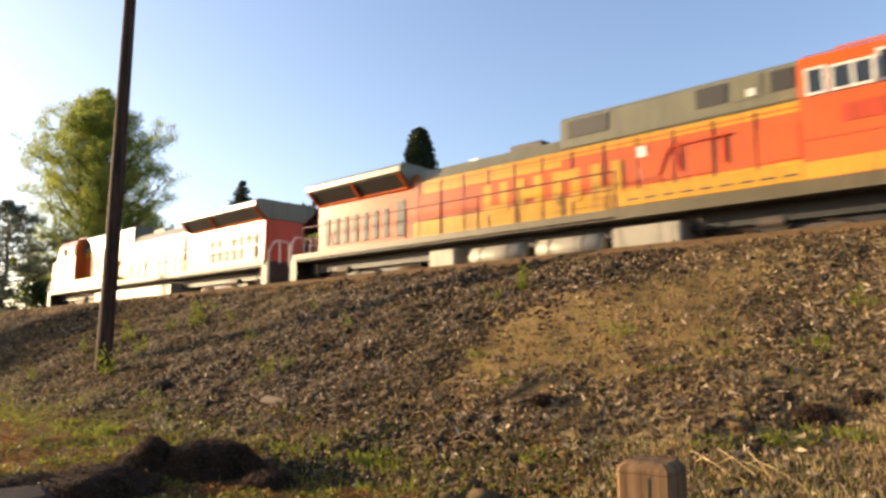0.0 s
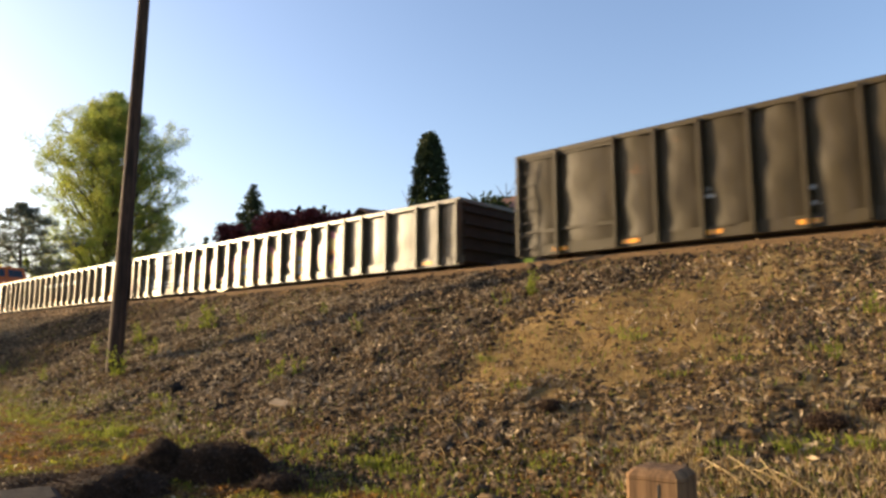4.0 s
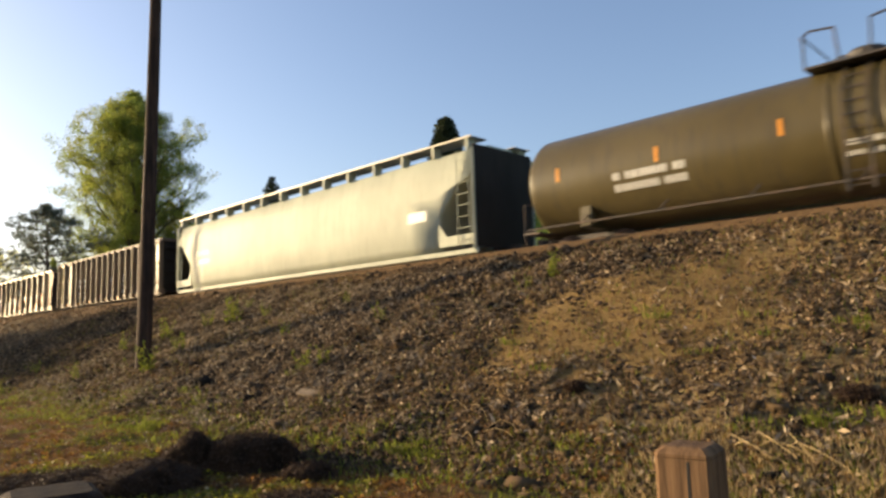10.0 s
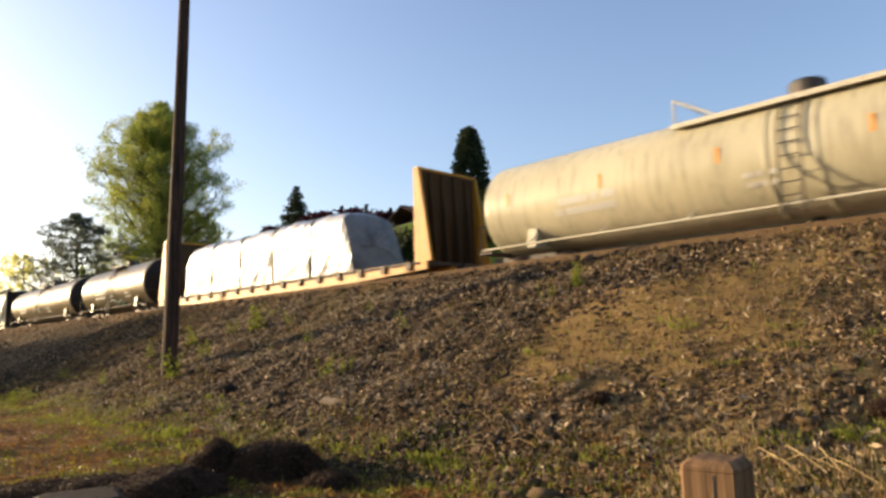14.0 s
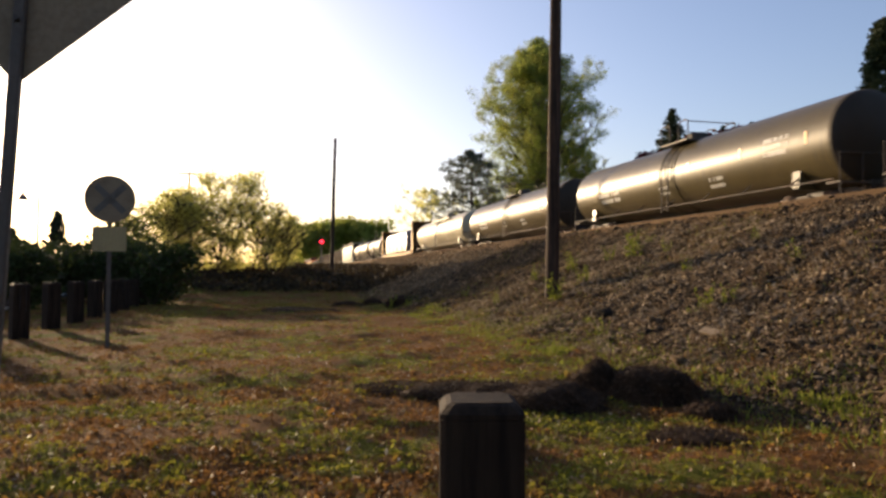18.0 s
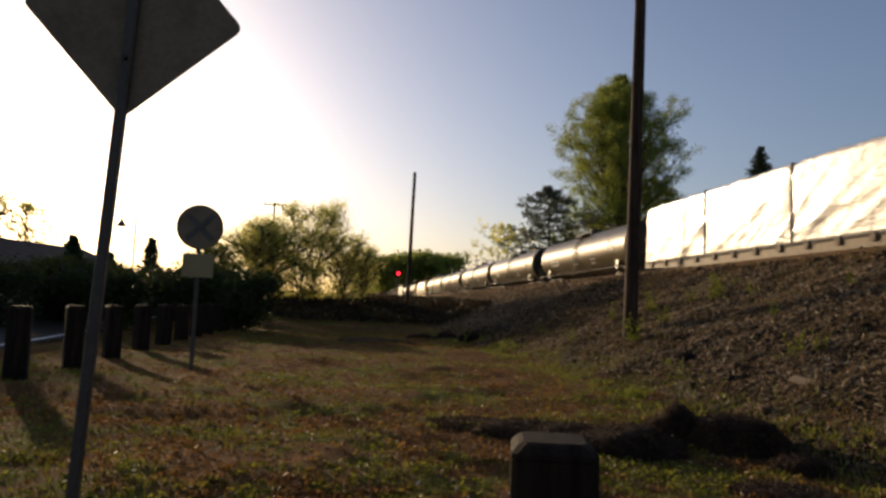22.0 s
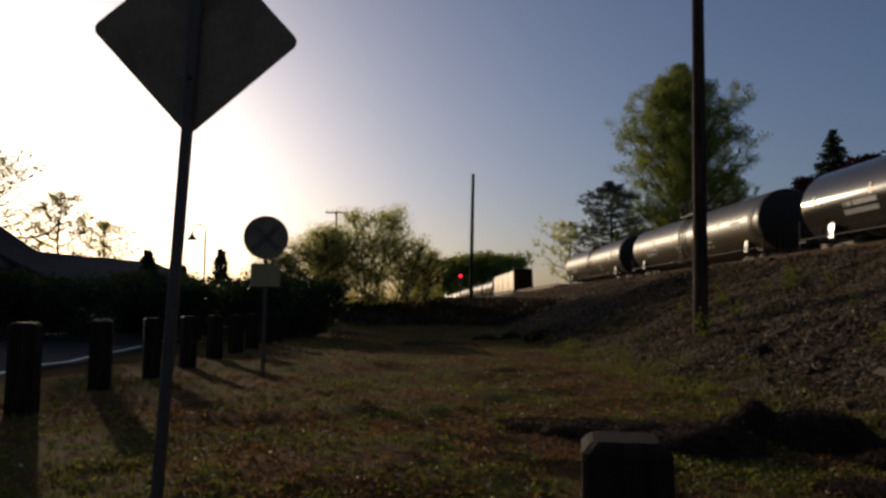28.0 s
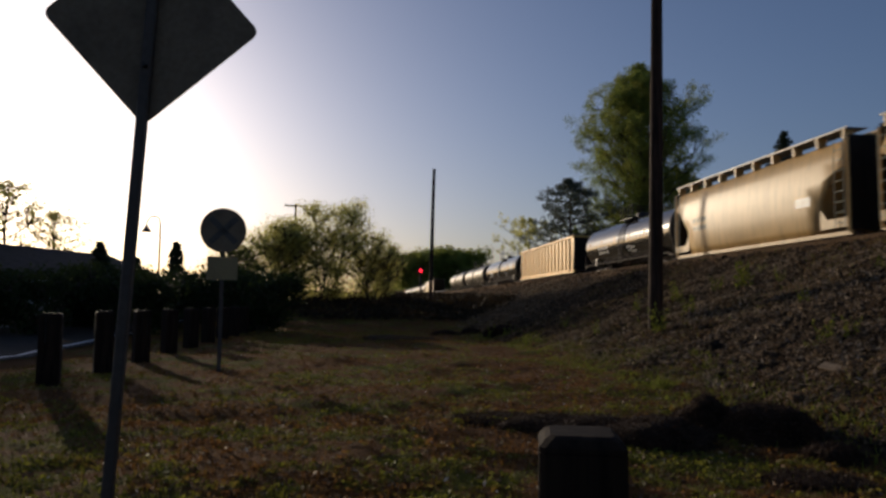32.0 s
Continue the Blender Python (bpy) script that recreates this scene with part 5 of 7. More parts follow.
        put("cab_stripe", skin(s, 1.507, 4.05, 1.62, 1.68, 2.04), yel, cb)
        put("pinstripe", skin(s, 1.508, 3.95, 1.9, 2.50, 2.53), M["red"], cb)
        for k in range(4):
            put("number_bar", skin(s, 1.513, 3.24 - 0.25 * k, 3.06 - 0.25 * k, 2.78, 3.16, 0.005), M["red"], cb)
        put("nose_stripe", skin(s, 1.462, 1.58, 0.5, 1.68, 2.04, 0.014), yel, nose)
        put("nose_stripe", skin(s, 1.452, 1.30, 0.44, 2.44, 2.54, 0.022), yel, nose)
        put("nose_stripe", skin(s, 1.452, 1.30, 0.44, 2.58, 2.68, 0.022), yel, nose)
        put("nose_panel", skin(s, 1.466, 1.25, 0.62, 1.82, 2.10, 0.02), M["stencil"], nose, "pale stencilled panel")
    put("cab_roof_unit", slab(-0.7, 0.7, 3.5, 2.3, 4.60, 4.74), mat, cb, bevel=0.05)
    # tanks below
    tank = [(-1.32, 0.32), (-1.46, 0.52), (-1.46, 1.16), (1.46, 1.16), (1.46, 0.52), (1.32, 0.32)]
    for far, near in (((15.6, 7.0),) if long_tank else ((8.65, 6.85), (15.05, 14.0))):
        put("fuel_tank" if near < 8 else "battery_box", prism(bmesh.new(), tank, half - far, half - near), M["tanklight"], bevel=0.04)
    if not long_tank:
        for far, near in ((13.45, 11.45), (11.05, 9.0)):
            for s in (-1, 1):
                bm = lathe(bmesh.new(), [(half - far, 0.2, 0.80), (half - far + 0.1, 0.32, 0.80), (half - near - 0.1, 0.32, 0.80), (half - near, 0.2, 0.80)], seg=18)
                bm.transform(Matrix.Translation((s * 1.2, 0, 0)))
                res = put("air_reservoir", bm, M["tanklight"], smooth=True)
                for f in (far - 0.5, near + 0.5):
                    bm = lathe(bmesh.new(), [(half - f - 0.03, 0.335, 0.80), (half - f + 0.03, 0.335, 0.80)], seg=18)
                    bm.transform(Matrix.Translation((s * 1.2, 0, 0)))
                    put("reservoir_strap", bm, M["steel"], res)
    # black on underside and bolsters paints in the shaded gap below the frame
    put("frame_underside", slab(-0.9, 0.9, length - 0.4, 0.4, 0.95, 1.35), dark)
    for e in (-1, 1):
        put("bolster", box(bmesh.new(), -0.75, 0.75, e * (half - 3.9) - 2.4, e * (half - 3.9) + 2.4, 0.7, 1.34), dark)
        for s in (-1, 1):
            for k in (-1.95, 0.0, 1.95):
                put("journal_box", box(bmesh.new(), s * 1.12 - 0.1, s * 1.12 + 0.1, e * (half - 3.9) + k - 0.2, e * (half - 3.9) + k + 0.2, 0.34, 0.66), M["truck"], bevel=0.03)
            put("brake_cylinder", rod(bmesh.new(), (s * 1.14, e * (half - 3.9) - 1.3, 0.92), (s * 1.14, e * (half - 3.9) - 0.7, 0.92), 0.13, 10), M["truck"])
            put("sand_pipe", rod(bmesh.new(), (s * 1.16, e * (half - 3.9) - 2.6, 1.3), (s * 1.1, e * (half - 3.9) - 2.5, 0.3), 0.03), M["truck"])
    # handrails, steps, pilot
    for s in (-1, 1):
        # orange rails seen in shade, the shade painted in as dark red
        posts = [length - 0.9] + [16.0 - 1.5 * k for k in range(6)]
        for f in posts:
            put("handrail_post", rod(bmesh.new(), (s * 1.5, half - f, 1.62), (s * 1.5, half - f, 2.62), 0.028), M["seam"])
        for z, r in ((2.62, 0.026), (2.15, 0.016)):
            put("handrail", rod(bmesh.new(), (s * 1.5, half - length + 0.9, z), (s * 1.5, half - 8.5, z), r), M["seam"])
        for e in (-1, 1):
            for k in range(4):
                put("step", box(bmesh.new(), s * 1.2 - 0.26, s * 1.2 + 0.26, e * (half - 0.3) - 0.15, e * (half - 0.3) + 0.15, 0.45 + 0.3 * k, 0.49 + 0.3 * k), M["steel"])
            put("step_cheek", box(bmesh.new(), s * 1.47 - 0.02, s * 1.47 + 0.02, e * (half - 0.32) - 0.18, e * (half - 0.32) + 0.18, 0.42, 1.5), M["sill"])
            put("corner_rail", pipe(bmesh.new(), [(s * 1.47, e * (half - 0.06), 0.7), (s * 1.47, e * (half - 0.06), 1.95), (s * 1.2, e * (half - 0.06), 2.4), (s * 0.5, e * (half - 0.06), 2.4), (s * 0.5, e * (half - 0.06), 1.4)], 0.026), M["stencil"])
    for e in (-1, 1):
        put("pilot", box(bmesh.new(), -1.35, 1.35, e * (half - 0.2) - 0.06, e * (half - 0.2) + 0.06, 0.25, 1.4), M["steel"])
        add_truck(car, e * (half - 3.9), (-1.1, 0.0, 1.1), 1.75)
    for x in (-0.9, -0.3, 0.3, 0.9):
        put("end_rail_post", rod(bmesh.new(), (x, half - length + 0.12, 1.5), (x, half - length + 0.12, 2.5), 0.024), M["stencil"])
    add_ends(car, half)
    return car


# near ends and far ends of the vehicles along the track at 0 s, the foremost first
CARS = []


def couple(ob, front, rear, extra=()):
    CARS.append((ob, (front + rear) / 2))
    for e in extra:
        CARS.append((e, (front + rear) / 2))


couple(loco("orange diesel locomotive with yellow bands and flared radiator roof", 23.6, False, M["orange"], True), 47.4, 23.8)
couple(loco("orange and yellow diesel locomotive with olive roof, running cab last", 22.4, True, M["orange"], False), 22.5, 0.1)
couple(gondola("long charcoal ribbed gondola car with pale stencils", 22.1, 2.84, 16, M["charcoal"], dent=0.05, ends_at=(1.98, 1.25),
               letters=[("bars", 7.55, 2.42, 0.75, 2, "stencil", 1), ("small", 7.6, 1.1, 0.8, 2, "stencil", 5), ("small", 3.0, 2.3, 0.5, 2, "stencil", 7), ("bars", -4.6, 2.0, 5.2, 1, "stencil", 2), ("small", 8.9, 1.05, 1.4, 1, "strip", 3), ("small", -2.0, 1.1, 0.9, 1, "strip", 4), ("small", -9.8, 1.1, 1.2, 1, "strip", 6), ("small", -10.4, 1.9, 0.4, 3, "stencil", 8)]), -2.0, -24.1)
couple(gondola("long charcoal gondola car with yellow and pink painted shapes", 22.5, 2.84, 14, M["charcoal"], dent=0.05, ends_at=(0.86, 0.95, 1.43, 1.24),
               letters=[("bars", 8.25, 2.35, 0.85, 2, "stencil", 11), ("bars", 7.05, 2.35, 0.7, 2, "stencil", 16), ("small", 6.9, 1.35, 1.0, 3, "stencil", 17), ("sharp_forms", -0.2, 1.55, 11.6, 1.25, "", 0), ("scrawl", 8.0, 1.5, 2.6, 1.1, "spray", 13), ("scrawl", 5.6, 1.45, 1.0, 0.7, "spray", 15)]), -25.6, -48.1)
# red ends away from the sun: a darker red carries their shade
couple(gondola("dented rusty gondola car with red end sheets", 15.2, 3.70, 8, M["brownred"], end_mat=M["seam"], dent=0.22, ends=2, corner=M["redbrown"], ends_at=(1.34, 1.76),
               letters=[("bars", -4.6, 2.1, 0.6, 1, "stencil", 21), ("small", -0.6, 1.6, 0.5, 3, "spray", 22), ("small", 1.8, 1.9, 0.4, 2, "spray", 23), ("small", -7.3, 1.2, 0.9, 2, "stencil", 24)]), -50.3, -65.5)
couple(gondola("faded olive ribbed gondola car with sprayed numbers and yellow corner", 15.8, 3.70, 11, M["oldgreen"], M["ribbrown"], dent=0.06, ends=3, corner=M["yellowcar"], ends_at=(1.32, 1.52),
               letters=[("bars", 4.35, 2.25, 0.55, 2, "stencil", 31), ("bars", 3.45, 2.25, 0.55, 2, "stencil", 34), ("small", 4.4, 1.5, 0.5, 3, "stencil", 35), ("small", 3.5, 1.5, 0.5, 3, "stencil", 36), ("loop", 3.2, 1.95, 8.2, 0.78, "spray", 32), ("scrawl", 5.5, 2.3, 0.9, 0.5, "stencil", 37), ("bars", -6.1, 2.3, 1.0, 1, "spray", 38), ("bars", -6.3, 1.25, 0.5, 1, "sprayyellow", 33), ("small", 0.4, 1.2, 0.6, 2, "sprayyellow", 39), ("small", -3.2, 1.3, 0.6, 2, "sprayyellow", 30)]), -67.1, -82.9)
couple(gondola("brown high-sided gondola car with white and orange graffiti", 16.0, 3.52, 12, M["brown"], dent=0.06, slope=0.55, corner=M["rustpanel"],
               letters=[("fat_forms", -0.9, 1.62, 9.4, 1.35, "", 0), ("bars", 4.5, 1.95, 0.85, 1, "stencil", 43), ("small", 4.6, 1.7, 0.5, 2, "stencil", 48), ("bars", 6.4, 1.5, 0.3, 2, "sprayorange", 46), ("bars", 5.8, 1.5, 0.3, 2, "sprayorange", 47)], reflect="stencil"), -84.6, -100.6)
couple(gondola("brown ribbed gondola car with faded yellow end panel", 15.9, 3.72, 12, M["brown"], M["ribbrown"], dent=0.06, ends=3, front=M["yellowcar"], ends_at=(1.26, 1.40),
               letters=[("bars", 4.0, 2.2, 0.5, 2, "stencil", 51), ("bars", 3.1, 2.2, 0.55, 2, "stencil", 53), ("small", 4.0, 1.5, 0.4, 2, "stencil", 54), ("small", 3.1, 1.5, 0.5, 3, "stencil", 55), ("sign", -1.15, 1.75, 0.75, 0.85, "", 0), ("face", -3.0, 1.85, 0.7, 0.8, "", 0), ("bars", -3.3, 1.15, 0.5, 1, "stencil", 56), ("bars", -1.4, 1.05, 0.6, 1, "stencil", 57), ("bars", 0.3, 1.05, 0.5, 1, "spraypink", 58)]), -102.3, -118.2)
couple(hopper_car("cream covered hopper car with running boards", 20.3, M["cream"]), -119.9, -140.2)
couple(tank_car("dusty black tank car with amber reflectors", 17.5, M["tank"], 1), -142.0, -159.5)
couple(tank_car("short grimy black tank car with white stencils", 12.0, M["tankdark"], 2, tag=(0.0, 1.6, 1.15)), -161.7, -173.7)
flat = flat_car("yellow bulkhead flat car with stake pockets", 22.6, M["flat"])
couple(flat, -175.9, -198.5, [wrapped_load("wrapped_lumber", "lumber stack under shiny white plastic sheeting on the flat car", -6.9, 8.1, 1.09, 3.72, 1.34, 0.5, 3, 5, True)])
couple(tank_car("cream tank car with rust stains and a long pale roof walk", 19.1, M["creamtank"], 3, deck=(-4.0, 2.9)), -200.9, -220.0)
couple(tank_car("dusty black tank car", 18.5, M["tank"], 4), -222.0, -240.5)
couple(tank_car("dusty black tank car", 18.4, M["tank"], 5), -243.0, -261.0)
couple(tank_car("dusty black tank car", 18.8, M["tank"], 6), -262.7, -281.4)
couple(tank_car("dusty black tank car", 18.5, M["tank"], 7), -283.8, -302.3)
couple(flat_car("long brown flat car with stake pockets", 25.8, M["ribbrown"], (-1,), inset=0.22), -304.9, -331.0,
       [wrapped_load("wrapped_lumber", "tall lumber stack in glossy white plastic wrap on the flat car", -12.52, 13.1, 1.09, 4.12, 1.40, 0.12, 9, 4)])
couple(flat_car("empty yellow flat car with strap winches along the deck", 30.0, M["flat"], (), deck=0.92, stakes=True, pockets=20), -333.5, -364.6)
couple(tank_car("dusty black tank car", 19.0, M["tank"], 8), -367.2, -386.6)
couple(tank_car("dusty black tank car", 19.0, M["tank"], 9), -389.2, -408.4)
couple(tank_car("glossy black tank car", 19.8, M["tankgloss"], 10), -411.2, -431.2)
couple(gondola("weathered tan ribbed hopper gondola car", 19.6, 3.7, 17, M["tancar"], dent=0.02, slope=0.4, deep=0.10), -433.9, -453.9)
couple(tank_car("glossy black tank car", 15.4, M["tankgloss"], 11), -456.4, -471.8)
couple(hopper_car("cream covered hopper car with warm sunlight in its paint", 13.6, M["sunlitcream"], bays=10), -472.4, -486.0)
couple(hopper_car("cream covered hopper car with warm sunlight in its paint", 14.6, M["sunlitcream"], bays=10), -487.4, -502.0)

# metres moved by the train, second by second
MOVED = [0.0, 15.64, 31.22, 46.74, 62.22, 77.66, 93.07, 108.45, 123.82, 139.18, 154.55, 169.92, 185.3, 200.71, 216.15, 231.63, 247.15, 262.73, 278.37, 294.08, 309.87, 325.74, 341.71, 357.77, 373.95, 390.24, 406.65, 423.19, 439.88, 456.71, 473.69, 490.83, 508.15]


# ---- beside the line ----
def bearing(az, dist):
    """A place on the plan from a direction (degrees left of the first view's axis) and a distance."""
    a = radians(-TURN - az)
    return dist * math.sin(a), dist * math.cos(a)


def timber_pole(name, x, y, top, r, label, lean=(0, 0)):
    z = float(height(x, y))
    ob = thing(name, label, "utility pole", "utility poles", at=(x, y, z))
    bm, last = bmesh.new(), None
    n, seg = 14, 14
    for i in range(n + 1):
        u = i / n
        ring = []
        for k in range(seg):
            a = 2 * math.pi * k / seg
            q = r * (1 - 0.32 * u) * (1 + 0.035 * math.sin(3 * a + 7 * u) + 0.02 * math.sin(7 * a - 11 * u))
            ring.append(bm.verts.new((q * math.cos(a) + lean[0] * u, q * math.sin(a) + lean[1] * u, -0.5 + (top - z + 0.5) * u)))
        if last:
            for k in range(seg):
                bm.faces.new((last[k], last[(k + 1) % seg], ring[(k + 1) % seg], ring[k]))
        last = ring
    bm.faces.new(last)
    part("shaft", bm, M["pole"], ob, smooth=True)
    return ob


timber_pole("utility_pole", 7.3, 17.55, 12.6, 0.19, "tall dark creosoted wooden pole standing in the stony bank", (0.2, -0.02))
fx, fy = bearing(41.75, 55)
timber_pole("utility_pole", fx, fy, 11.9, 0.17, "weathered wooden pole with a short wire, farther along the bank", (0.2, 0.0))


def wooden_post(x, y, top, turn, w=0.19, label="weathered square wooden bollard with chamfered top", mat="post"):
    z = float(height(x, y))
    ob = thing("wooden_bollard", label, "bollard", "wooden bollards along the verge", at=pose(x, y, z, 0, 0, turn))
    h, c, tall = w / 2, 0.014, top - z
    cut = 0.12 * w

    def stack(rings):
        bm, last = bmesh.new(), None
        for u, q in rings:
            pts = [(-q + c, -q), (q - c, -q), (q, -q + c), (q, q - c), (q - c, q), (-q + c, q), (-q, q - c), (-q, -q + c)]
            ring = [bm.verts.new((p[0], p[1], u)) for p in pts]
            if last:
                for k in range(8):
                    bm.faces.new((last[k], last[(k + 1) % 8], ring[(k + 1) % 8], ring[k]))
            else:
                bm.faces.new(ring[::-1])
            last = ring
        bm.faces.new(last)
        return bm

    part("shaft", stack([(-0.3, h), (tall * 0.5, h * 0.994), (tall - cut * 1.6, h)]), M[mat], ob)
    part("chamfered_top", stack([(tall - cut * 1.6 + 0.002, h), (tall - cut, h), (tall - cut * 0.3, h - cut * 0.6), (tall, h - cut * 1.1)]), M[mat], ob, "worn chamfered top of end grain")
    # drying cracks down two faces
    r = random.Random(int(1000 * abs(x) + 77))
    for k in range(2):
        u, l = r.uniform(-0.3, 0.3) * w, r.uniform(0.25, 0.5) * tall
        bm = box(bmesh.new(), u - 0.004, u + 0.004, -h - 0.0015, -h + 0.001, tall - cut * 2 - l, tall - cut * 2)
        bm.transform(pose(0, 0, 0, 0, 0, 90 * r.randrange(4)))
        part("drying_crack", bm, M["black"], ob)
    return ob


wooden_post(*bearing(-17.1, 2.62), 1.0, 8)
# bollards seen against the sun take the wood with painted-in shade
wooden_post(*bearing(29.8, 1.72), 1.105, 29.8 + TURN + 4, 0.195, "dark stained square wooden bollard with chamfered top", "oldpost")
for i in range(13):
    wooden_post(-5.05 - 0.03 * i, 7.3 + 2.43 * i, 1.18, 8 * i, 0.33, "square wooden bollard beside the road, shade in its colour", "oldpost")


def diamond_sign(x, y, zc, side, turn):
    ob = thing("warning_sign", "diamond road sign seen from its bare metal back", "road sign", "road signs", at=pose(x, y, float(height(x, y)), 0, 0, turn) @ pose(0, 0, 0, 0, 2.6, 0))
    z = zc - float(height(x, y))
    bm = bmesh.new()
    h, c = side / 2, 0.055
    pts = []
    for sx, sz in ((1, -1), (1, 1), (-1, 1), (-1, -1)):
        for k in range(4):
            t = radians(30 * k) + math.atan2(sz, sx) - radians(45)
            pts.append((sx * (h - c) + c * math.cos(t), sz * (h - c) + c * math.sin(t)))
    q = [((a - b) * 0.70711, (a + b) * 0.70711) for a, b in pts]
    prism(bm, [(a, z + b) for a, b in q], -0.004, 0.0)
    part("sign_plate", bm, M["signback"], ob)
    part("post", box(bmesh.new(), -0.032, 0.032, -0.07, -0.006, -0.3, z + 0.35), M["signpost"], ob, bevel=0.01)
    for k in (-0.3, 0.25):
        part("bolt", rod(bmesh.new(), (0, -0.11, z + k), (0, 0.01, z + k), 0.015), M["steel"], ob)
    return ob


sx, sy = bearing(65.4, 4.7)
diamond_sign(sx, sy, 3.125, 0.927, 47.5 + TURN)


def round_sign(x, y, zc, r, turn):
    z = zc - float(height(x, y))
    ob = thing("railway_warning_sign", "round crossing warning sign seen from behind, with a plaque below", "road sign", "road signs", at=pose(x, y, float(height(x, y)), 0, 0, turn))
    bm = lathe(bmesh.new(), [(-0.004, r, z), (0.004, r, z)], seg=40)
    part("sign_disc", bm, M["signback"], ob)
    for s in (-1, 1):
        bm = box(bmesh.new(), -r * 0.78, r * 0.78, -0.008, -0.004, -0.06, 0.06)
        bm.transform(Matrix.Translation((0, 0, z)) @ Matrix.Rotation(radians(45 * s), 4, "Y"))
        part("cross_bar", bm, M["signbar"], ob)
    part("plaque", box(bmesh.new(), -0.3, 0.3, -0.006, 0.0, z - r - 0.55, z - r - 0.08), M["plaque"], ob, "yellowed rectangular plaque")
    part("post", box(bmesh.new(), -0.04, 0.04, 0.006, 0.08, -0.3, z + r * 0.4), M["signpost"], ob)
    return ob


dx, dy = bearing(58.05, 15.0)
round_sign(dx, dy, 2.83, 0.455, 58.05 + TURN)


def lamp_post(az, dist, top, label):
    x, y = bearing(az, dist)
    z = float(height(x, y))
    ob = thing("street_lamp", label, "street lamp", "street lamps", at=pose(x, y, z, 0, 0, az + TURN))
    h = top - z
    part("mast", rod(bmesh.new(), (0, 0, -0.2), (0, 0, h - 0.5), 0.07, 10, 0.05), M["signbar"], ob)
    pts = [(0, 0, h - 0.5), (-0.05, 0, h - 0.15), (-0.25, 0, h), (-0.5, 0, h - 0.05), (-0.68, 0, h - 0.3), (-0.7, 0, h - 0.5)]
    part("gooseneck", pipe(bmesh.new(), pts, 0.035, 8), M["signbar"], ob)
    bm = lathe(bmesh.new(), [(h - 0.5, 0.06, 0), (h - 0.62, 0.10, 0), (h - 0.85, 0.27, 0), (h - 0.9, 0.27, 0)][::-1], axis="z", seg=16)
    bm.transform(Matrix.Translation((-0.7, 0, 0)))
    part("bell_shade", bm, M["signbar"], ob, "dark bell-shaped shade")
    return ob


lamp_post(62.6, 42, 1.4 + 42 * math.tan(radians(6.3)), "gooseneck street lamp with bell shade, by the road")
lamp_post(82.9, 15, 1.4 + 15 * math.tan(radians(15.9)), "gooseneck street lamp with bell shade, at the kerb")

tx, ty = bearing(52.6, 75)
tp = timber_pole("utility_pole", tx, ty, 1.4 + 75 * math.tan(radians(7.75)), 0.15, "distant wooden pole with a crossarm")
th_ = 1.4 + 75 * math.tan(radians(7.7)) - float(height(tx, ty))
part("crossarm", box(bmesh.new(), -1.15, 1.15, -0.06, 0.06, th_ - 0.25, th_ - 0.1), M["pole"], tp)
for i in (-1.0, -0.4, 0.4, 1.0):
    part("insulator", rod(bmesh.new(), (i, 0, th_ - 0.1), (i, 0, th_ + 0.08), 0.04), M["stencil"], tp)


def crossing_signal(az, dist, el, label):
    x, y = bearing(az, dist)
    z = float(height(x, y))
    h = 1.4 + dist * math.tan(radians(el)) - z
    ob = thing("crossing_signal", label, "signal", "crossing signals", at=pose(x, y, z, 0, 0, az + TURN))
    part("mast", rod(bmesh.new(), (0, 0.1, -0.2), (0, 0.1, max(h, 0.5) + 0.4), 0.07, 10), M["signpost"], ob)
    part("backplate", lathe(bmesh.new(), [(0.0, 0.32, h), (0.03, 0.32, h)], seg=20), M["black"], ob)
    part("lens", lathe(bmesh.new(), [(-0.08, 0.12, h), (-0.01, 0.14, h)], seg=16), M["lamp_red"], ob, "lit red lens")
    part("hood", box(bmesh.new(), -0.2, 0.2, -0.22, 0.0, h + 0.19, h + 0.21), M["black"], ob)
    return ob


crossing_signal(42.55, 60, 2.6, "railway signal mast with a lit red light")
crossing_signal(45.25, 110, 0.85, "distant crossing signal with a lit red light")


# ---- plants ----
def tube_path(verts, faces, pts, radii, seg=6):
    base = len(verts)
    for i, (p, r) in enumerate(zip(pts, radii)):
        w = (pts[min(i + 1, len(pts) - 1)] - pts[max(i - 1, 0)]).normalized()
        s = w.orthogonal().normalized()
        t = w.cross(s)
        for k in range(seg):
            a = 2 * math.pi * k / seg
            verts.append(p + (s * math.cos(a) + t * math.sin(a)) * r)
    for i in range(len(pts) - 1):
        for k in range(seg):
            faces.append((base + i * seg + k, base + i * seg + (k + 1) % seg, base + (i + 1) * seg + (k + 1) % seg, base + (i + 1) * seg + k))


def leaf_cloud(centres, spread, count, size, seed, flat=0.0, broad=0.55):
    """Small four-cornered leaves scattered round the given points."""
    g = np.random.default_rng(seed)
    c = np.asarray(centres, float)
    idx = g.integers(0, len(c), count)
    return leaf_quads(g, c[idx] + np.clip(g.normal(0, 1, (count, 3)), -1.5, 1.5) * np.asarray(spread), size, flat, broad)


def leaf_sprays(twigs, spread, count, size, seed):
    """Leaves along twigs, from a third of their length to a little past their tips."""
    g = np.random.default_rng(seed)
    t = np.asarray(twigs, float)
    idx = g.integers(0, len(t), count)
    u = 0.25 + 0.85 * g.random((count, 1)) ** 0.8
    p = t[idx, 0] + (t[idx, 1] - t[idx, 0]) * u
    return leaf_quads(g, p + np.clip(g.normal(0, 1, (count, 3)), -1.6, 1.6) * spread * (1.2 - 0.55 * u), size, 0.0, 0.55)


